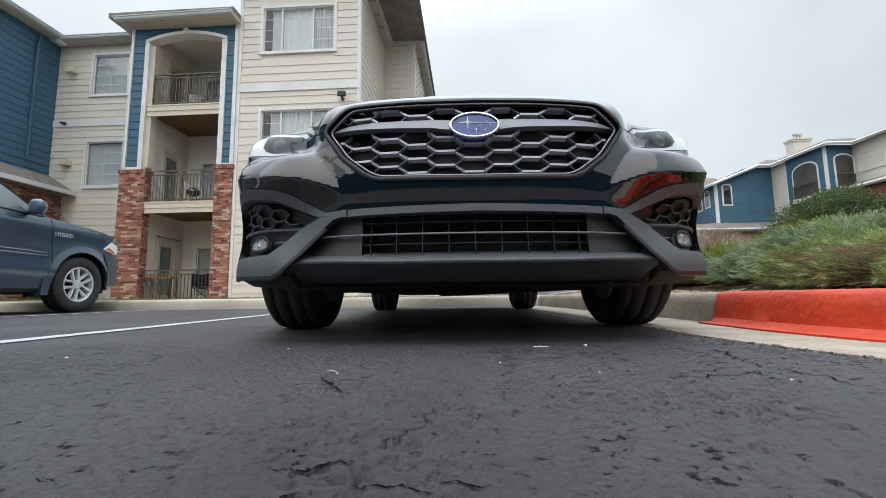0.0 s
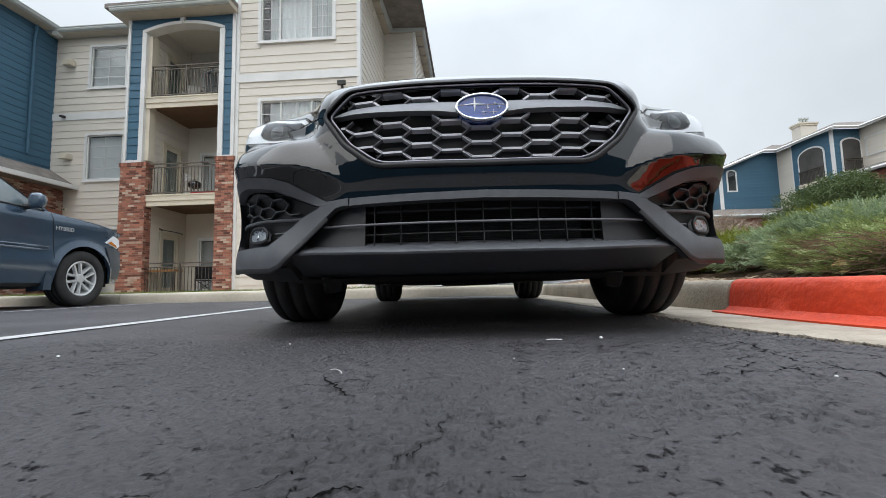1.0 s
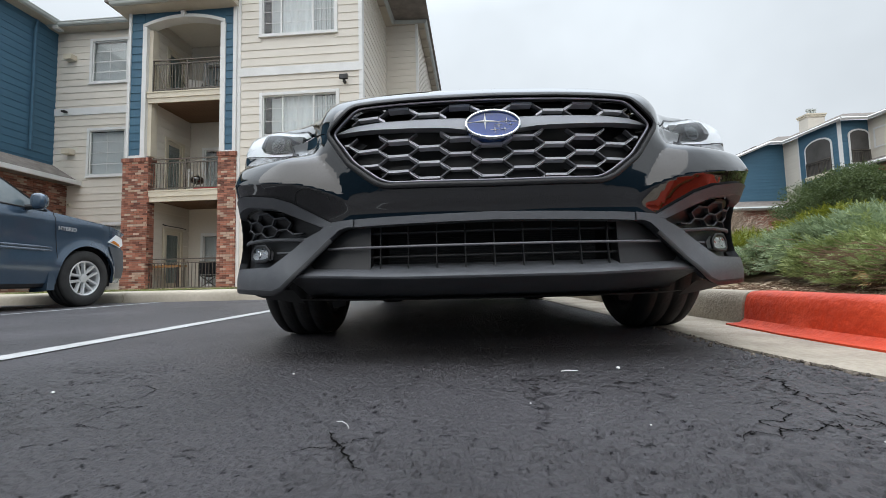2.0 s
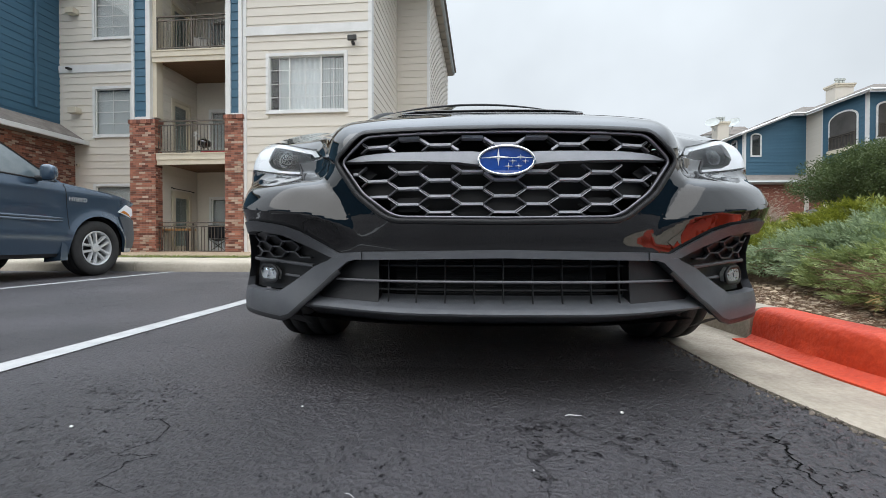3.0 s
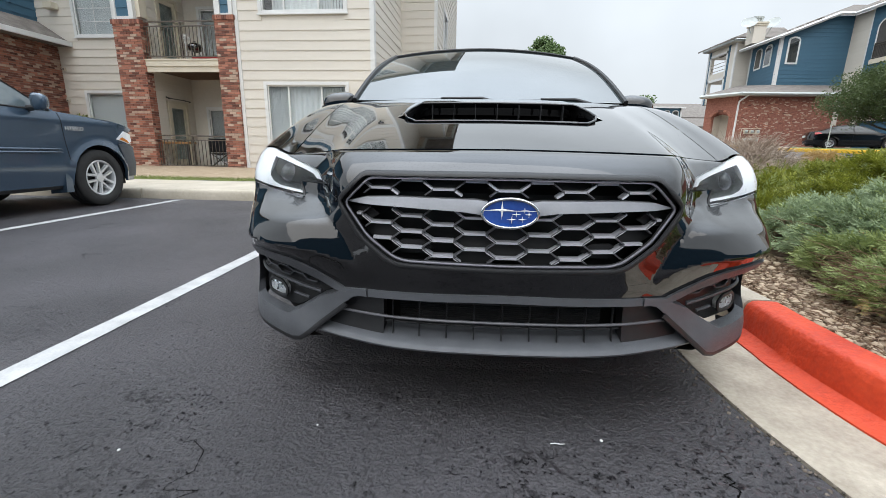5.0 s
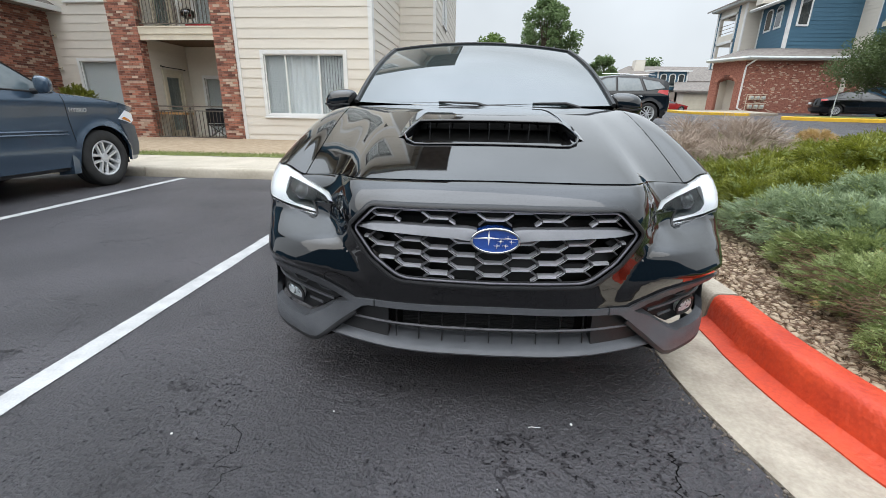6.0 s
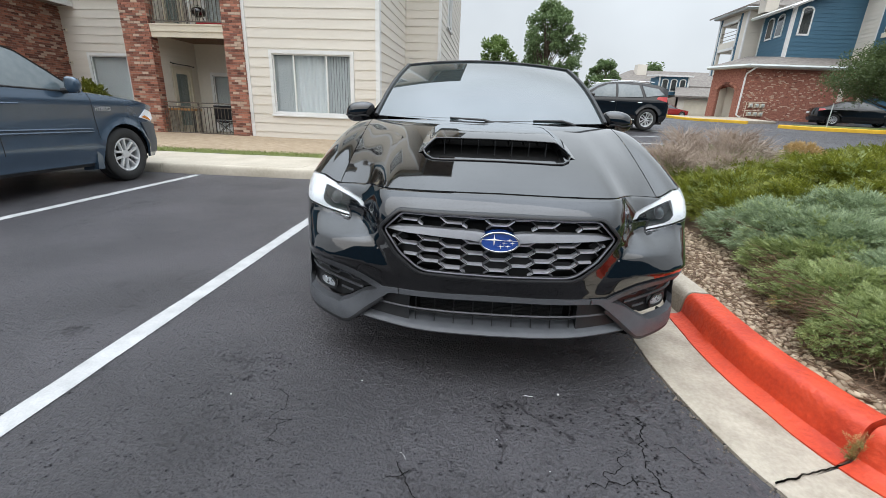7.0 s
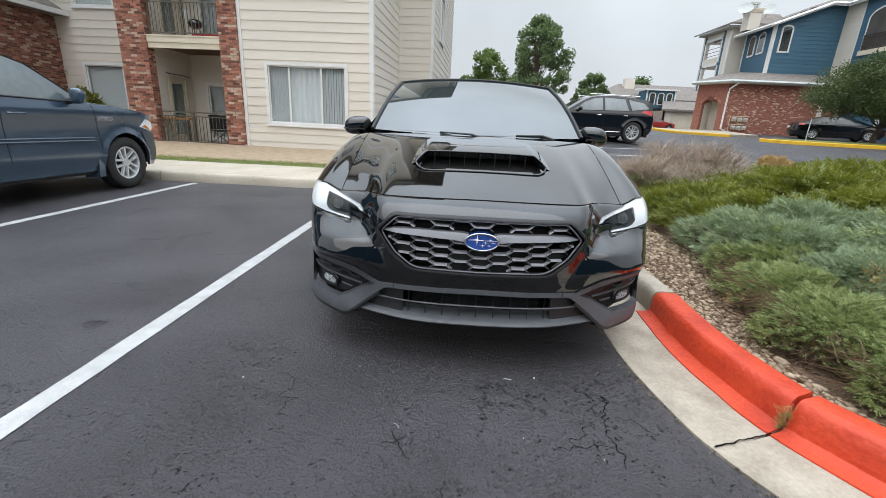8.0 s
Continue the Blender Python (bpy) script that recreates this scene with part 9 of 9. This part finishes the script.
def camp_chair():
    c = at_porch("folding_camp_chair", "dark folding camp chair open on the porch", "chair", -1.46, 0.75, 0.13, 35)
    w, d = 0.27, 0.24
    for s in (-1, 1):
        for a, b in (((s * w, -d, 0), (s * w, d, 0.44)), ((s * w, d, 0), (s * w, -d, 0.44))):
            bm = bmesh.new()
            tube(bm, [a, b], 0.011, 8)
            part("leg", bm, DARK_METAL, c)
        bm = bmesh.new()
        tube(bm, [(s * w, d, 0.44), (s * (w + 0.01), d + 0.13, 0.92)], 0.011, 8)
        part("back_post", bm, DARK_METAL, c)
        bm = bmesh.new()
        tube(bm, [(s * w, -d, 0.44), (s * w, -d - 0.02, 0.62)], 0.010, 8)
        part("arm_post", bm, DARK_METAL, c)
        bm = bmesh.new()
        net(bm, 3, 10, lambda p, q: Vector((s * w - 0.035 + 0.07 * p, -d - 0.04 + (2 * d + 0.13) * q, 0.635 - 0.025 * math.sin(math.pi * q))))
        part("armrest", bm, FABRIC_DARK, c, smooth=True)
    for y in (-d, d):
        bm = bmesh.new()
        tube(bm, [(-w, y, 0.0), (w, y, 0.44)], 0.009, 8)
        tube(bm, [(w, y, 0.0), (-w, y, 0.44)], 0.009, 8)
        part("cross_brace", bm, DARK_METAL, c)
    bm = bmesh.new()
    net(bm, 10, 10, lambda p, q: Vector(((2 * p - 1) * w, -d + 2 * d * q, 0.44 - 0.07 * math.sin(math.pi * p) * math.sin(math.pi * (0.2 + 0.8 * q)))))
    bmesh.ops.solidify(bm, geom=bm.faces[:], thickness=0.006)
    part("seat", bm, FABRIC_DARK, c, smooth=True)
    bm = bmesh.new()
    net(bm, 10, 10, lambda p, q: Vector(((2 * p - 1) * (w + 0.005 * q), d + 0.02 + 0.11 * q + 0.05 * math.sin(math.pi * p), 0.46 + 0.46 * q)))
    bmesh.ops.solidify(bm, geom=bm.faces[:], thickness=0.006)
    part("backrest", bm, FABRIC_DARK, c, smooth=True)


camp_chair()


def curtain_rod():
    r = at_porch("curtain_rod", "dark iron curtain rod over the porch door", "curtain rod", -3.155, 1.31, 2.32)
    bm = bmesh.new()
    tube(bm, [(0.02, -0.56, 0.02), (0.03, -0.3, 0.0), (0.03, 0.3, 0.0), (0.02, 0.56, -0.02)], 0.013, 8)
    part("rod", bm, DARK_METAL, r, smooth=True)
    for y in (-0.55, 0.55):
        bm = bmesh.new()
        bmesh.ops.create_uvsphere(bm, u_segments=10, v_segments=6, radius=0.026, matrix=Matrix.Translation((0.025, y, 0.02 if y < 0 else -0.02)))
        part("finial", bm, DARK_METAL, r, smooth=True)
    for y in (-0.4, 0.4):
        bm = bmesh.new()
        box(bm, -0.045, 0.028, y - 0.012, y + 0.012, -0.012, 0.012)
        part("bracket", bm, DARK_METAL, r)


curtain_rod()


def kettle_grill():
    g = at_porch("kettle_grill", "small round black grill on the balcony", "grill", -1.84, 0.62, 3.35)
    bm = bmesh.new()
    lathe(bm, [(0.30, 0.02), (0.31, 0.10), (0.35, 0.18), (0.43, 0.215), (0.45, 0.218), (0.455, 0.215)], 28, m=Matrix.Rotation(radians(-90), 4, "Y"))
    part("bowl", bm, BLACK_PAINT, g, smooth=True)
    bm = bmesh.new()
    lathe(bm, [(0.456, 0.218), (0.47, 0.215), (0.54, 0.17), (0.58, 0.10), (0.60, 0.0)], 28, m=Matrix.Rotation(radians(-90), 4, "Y"))
    part("lid", bm, BLACK_PAINT, g, smooth=True)
    for k in range(3):
        a = math.tau * k / 3 + 0.4
        bm = bmesh.new()
        tube(bm, [(0.10 * math.cos(a), 0.10 * math.sin(a), 0.33), (0.20 * math.cos(a), 0.20 * math.sin(a), 0.0)], 0.010, 6)
        part("leg", bm, DARK_METAL, g)
    bm = bmesh.new()
    tube(bm, [(-0.05, 0, 0.59), (-0.05, 0, 0.63), (0.05, 0, 0.63), (0.05, 0, 0.59)], 0.008, 6)
    part("handle", bm, BLACK_PLASTIC, g)


kettle_grill()


def standing_fan():
    f = at_porch("standing_fan", "small white fan on a thin stand on the balcony", "fan", -2.22, 0.72, 3.35, 20)
    bm = bmesh.new()
    lathe(bm, [(0.0, 0.15), (0.02, 0.15), (0.035, 0.03), (0.04, 0.012)], 20, m=Matrix.Rotation(radians(-90), 4, "Y"))
    part("base", bm, TRIM_WHITE, f, smooth=True)
    bm = bmesh.new()
    tube(bm, [(0, 0, 0.03), (0, 0, 0.66)], 0.012, 8)
    part("pole", bm, TRIM_WHITE, f)
    head = Matrix.Translation((0, 0, 0.74)) @ Matrix.Rotation(radians(-90), 4, "Z")
    for k in range(5):
        bm = bmesh.new()
        r = 0.03 + 0.027 * k
        x = 0.05 - 0.04 * (k / 4) ** 2
        tube(bm, [head @ Vector((x, r * math.cos(math.tau * i / 24), r * math.sin(math.tau * i / 24))) for i in range(25)], 0.004, 5, False)
        part("cage_ring", bm, TRIM_WHITE, f)
    for k in range(4):
        a = math.tau * k / 4
        bm = bmesh.new()
        net(bm, 4, 4, lambda p, q: head @ Vector((0.012 * (2 * p - 1), (0.025 + 0.10 * q) * math.cos(a + 0.7 * (p - 0.5)), (0.025 + 0.10 * q) * math.sin(a + 0.7 * (p - 0.5)))))
        part("blade", bm, TRIM_WHITE, f, smooth=True)
    bm = bmesh.new()
    lathe(bm, [(-0.08, 0.0), (-0.08, 0.035), (-0.01, 0.04), (0.02, 0.03), (0.03, 0.0)], 16, m=head)
    part("motor", bm, TRIM_WHITE, f, smooth=True)


standing_fan()


def red_mat():
    bm = soft_box(-0.43, 0.43, -0.02, 0.40, 0.0, 0.10, 0.02, 2)
    ob = part("floor_cushion", bm, material("red_cushion_cloth", (0.34, 0.02, 0.025), (0.46, 0.04, 0.045), 8, 0.85, 0.3, 80), smooth=True)
    ob.matrix_basis = PORCH @ Matrix.Translation((-1.25, 0.22, 3.352))
    tagged(ob, "flat red cushion lying on the balcony floor", "cushion")


red_mat()


def patio_chair(u, v, turn):
    c = at_porch("patio_chair", "patio chair with dark frame and pale cushion", "chair", u, v, 6.692, turn, "patio chairs on the top balcony")
    part("seat", soft_box(-0.27, 0.27, -0.25, 0.25, 0.38, 0.47, 0.03, 2), CUSHION, c, "pale seat cushion", smooth=True)
    bm = soft_box(-0.27, 0.27, -0.04, 0.04, 0.0, 0.56, 0.03, 2)
    part("backrest", bm, CUSHION, c, "pale back cushion", smooth=True, m=Matrix.Translation((0, 0.27, 0.46)) @ Matrix.Rotation(radians(-14), 4, "X"))
    for s in (-1, 1):
        bm = bmesh.new()
        tube(bm, [(s * 0.30, -0.26, 0.0), (s * 0.30, -0.27, 0.60), (s * 0.30, -0.20, 0.64), (s * 0.30, 0.20, 0.64), (s * 0.30, 0.30, 0.60)], 0.014, 8)
        part("arm_frame", bm, DARK_METAL, c, smooth=True)
        bm = bmesh.new()
        tube(bm, [(s * 0.30, 0.36, 0.0), (s * 0.30, 0.26, 0.40), (s * 0.30, 0.44, 1.04)], 0.014, 8)
        part("back_post", bm, DARK_METAL, c, smooth=True)
    for z, y in ((0.37, -0.26), (0.37, 0.26), (1.03, 0.435)):
        bm = bmesh.new()
        tube(bm, [(-0.30, y, z), (0.30, y, z)], 0.013, 8)
        part("crossbar", bm, DARK_METAL, c)


patio_chair(-2.30, 1.0, 25)
patio_chair(-1.45, 1.05, -30)


def window_bush():
    rng = np.random.default_rng(61)
    p = PORCH @ Vector((-6.95, 1.35, 0.16))
    s = thing("window_bush", "round green bush before the ground-floor window", "shrub", tuple(p))
    n = 2600
    d = rng.normal(size=(n, 3))
    d /= np.linalg.norm(d, axis=1, keepdims=True)
    P = np.stack([d[:, 0] * 0.62, d[:, 1] * 0.55, 0.80 + d[:, 2] * 0.66], 1) * rng.uniform(0.72, 1.06, (n, 1))
    P[:, 2] = np.maximum(P[:, 2], 0.12)
    foliage(s, spray_mesh(P, d + rng.normal(0, 0.5, (n, 3)), rng, 0.13, 6, 0.34), JUNIPER_GREEN)
    bm = bmesh.new()
    rnd = random.Random(6)
    for i in range(14):
        a = rnd.random() * math.tau
        tube(bm, [(0, 0, 0), (0.15 * math.cos(a), 0.15 * math.sin(a), 0.35), (0.42 * math.cos(a), 0.40 * math.sin(a), 0.9)], [0.014, 0.010, 0.004], 5, False)
    tagged(part("branchwork", bm, BARK, s), kind="stuff")


window_bush()


def wall_fixtures():
    for u, z in ((-8.11, 3.45), (-8.16, 2.36)):
        f = at_porch("wall_fixture", "small cream junction box fixed to the siding", "junction box", u, 2.165, z, group="wall junction boxes")
        part("cover", soft_box(-0.06, 0.06, -0.055, 0.01, -0.06, 0.06, 0.008, 1), TRIM_CREAM, f)
        bm = bmesh.new()
        lathe(bm, [(0, 0.0), (0, 0.022), (0.02, 0.02), (0.022, 0.0)], 12, m=Matrix.Translation((0, -0.056, 0)) @ Matrix.Rotation(radians(-90), 4, "Z"))
        part("cap", bm, DARK_METAL, f)
    c = at_porch("security_camera", "small dark camera under the white band", "camera", -8.36, 2.14, 7.15)
    part("body", soft_box(-0.07, 0.07, -0.16, 0.0, -0.04, 0.03, 0.012, 2), DARK_METAL, c)
    bm = bmesh.new()
    tube(bm, [(0, 0.02, 0.02), (0, -0.05, 0.02)], 0.016, 8)
    part("mount", bm, DARK_METAL, c)


wall_fixtures()


# ---------------------------------------------------------------- litter on the lot
def litter():
    rnd = random.Random(3)
    white = material("weathered_white_plastic", (0.62, 0.62, 0.60), (0.75, 0.75, 0.73), 30, 0.5)

    def bent(name, label, cat, pts, r, mat):
        bm = bmesh.new()
        tube(bm, pts, [r * 0.7] + [r] * (len(pts) - 2) + [r * 0.5], 6)
        tagged(part(name, bm, mat, smooth=True), label, cat)
    bent("plastic_strip", "thin bent white plastic strip on the asphalt", "litter", [(0.140, -0.052, 0.010), (0.152, -0.05, 0.011), (0.165, -0.053, 0.011), (0.180, -0.05, 0.010)], 0.0016, white)
    bent("pale_twig", "short curved pale twig lying on the asphalt", "twig", [(-0.309, -0.388, 0.011), (-0.299, -0.393, 0.013), (-0.290, -0.401, 0.012), (-0.283, -0.414, 0.011), (-0.282, -0.419, 0.010)], 0.0006, white)
    for x, y, r in ((0.285, -0.028, 0.005), (-1.0, -0.16, 0.004), (-0.52, -0.02, 0.003), (0.02, -0.30, 0.002), (0.45, -0.50, 0.0025), (0.18, -0.42, 0.002)):
        bm = bmesh.new()
        bmesh.ops.create_icosphere(bm, subdivisions=2, radius=r)
        for v in bm.verts:
            v.co *= 1 + 0.35 * noise.noise(v.co * 300 + Vector((x, y, 0)))
            v.co.z *= 0.7
        tagged(part("pebble", bm, white, m=Matrix.Translation((x, y, 0.008 + r * 0.4)), smooth=True), "tiny white pebble lying on dark asphalt", "pebble", "white pebbles")


litter()


def joint_weeds():
    """A dry weed in the curb joint and dirt in the gutter crack."""
    rng = np.random.default_rng(8)
    w = thing("weed", "small dry weed growing in the curb joint", "plant", (1.205, -0.292, 0.02))
    n = 90
    P = np.stack([rng.normal(0, 0.012, n), rng.normal(0, 0.006, n), rng.uniform(0.0, 0.07, n)], 1)
    D = np.stack([rng.normal(-0.5, 0.5, n), rng.normal(0, 0.5, n), rng.uniform(0.2, 1.0, n)], 1)
    foliage(w, spray_mesh(P, D, rng, 0.022, 6, 0.10), JUNIPER_OLIVE)
    P = np.stack([rng.normal(0, 0.012, n), rng.normal(0, 0.006, n), rng.uniform(0.02, 0.10, n)], 1)
    foliage(w, spray_mesh(P, D, rng, 0.022, 6, 0.08), STRAW)
    bm = bmesh.new()
    rows = []
    for i in range(40):
        t = i / 39
        x, y = 1.185 - 0.300 * t, -0.296 - 0.107 * t
        k = noise.noise(Vector((t * 9, 0, 1))) * 0.010 * (1 - 0.2 * t)
        wd = 0.0012 + 0.002 * t + 0.004 * abs(noise.noise(Vector((t * 14, 3, 1))))
        rows.append([bm.verts.new((x, y + k + s * wd, 0.0115)) for s in (-1, 1)])
    for a, b in zip(rows, rows[1:]):
        bm.faces.new((a[0], b[0], b[1], a[1]))
    bmesh.ops.solidify(bm, geom=bm.faces[:], thickness=0.003)
    tagged(part("gutter_crack", bm, material("dirt_in_joint", (0.06, 0.05, 0.038), (0.13, 0.105, 0.08), 40, 0.95)), "ragged dark dirt-filled crack across the gutter pan", "crack", kind="structure")


joint_weeds()
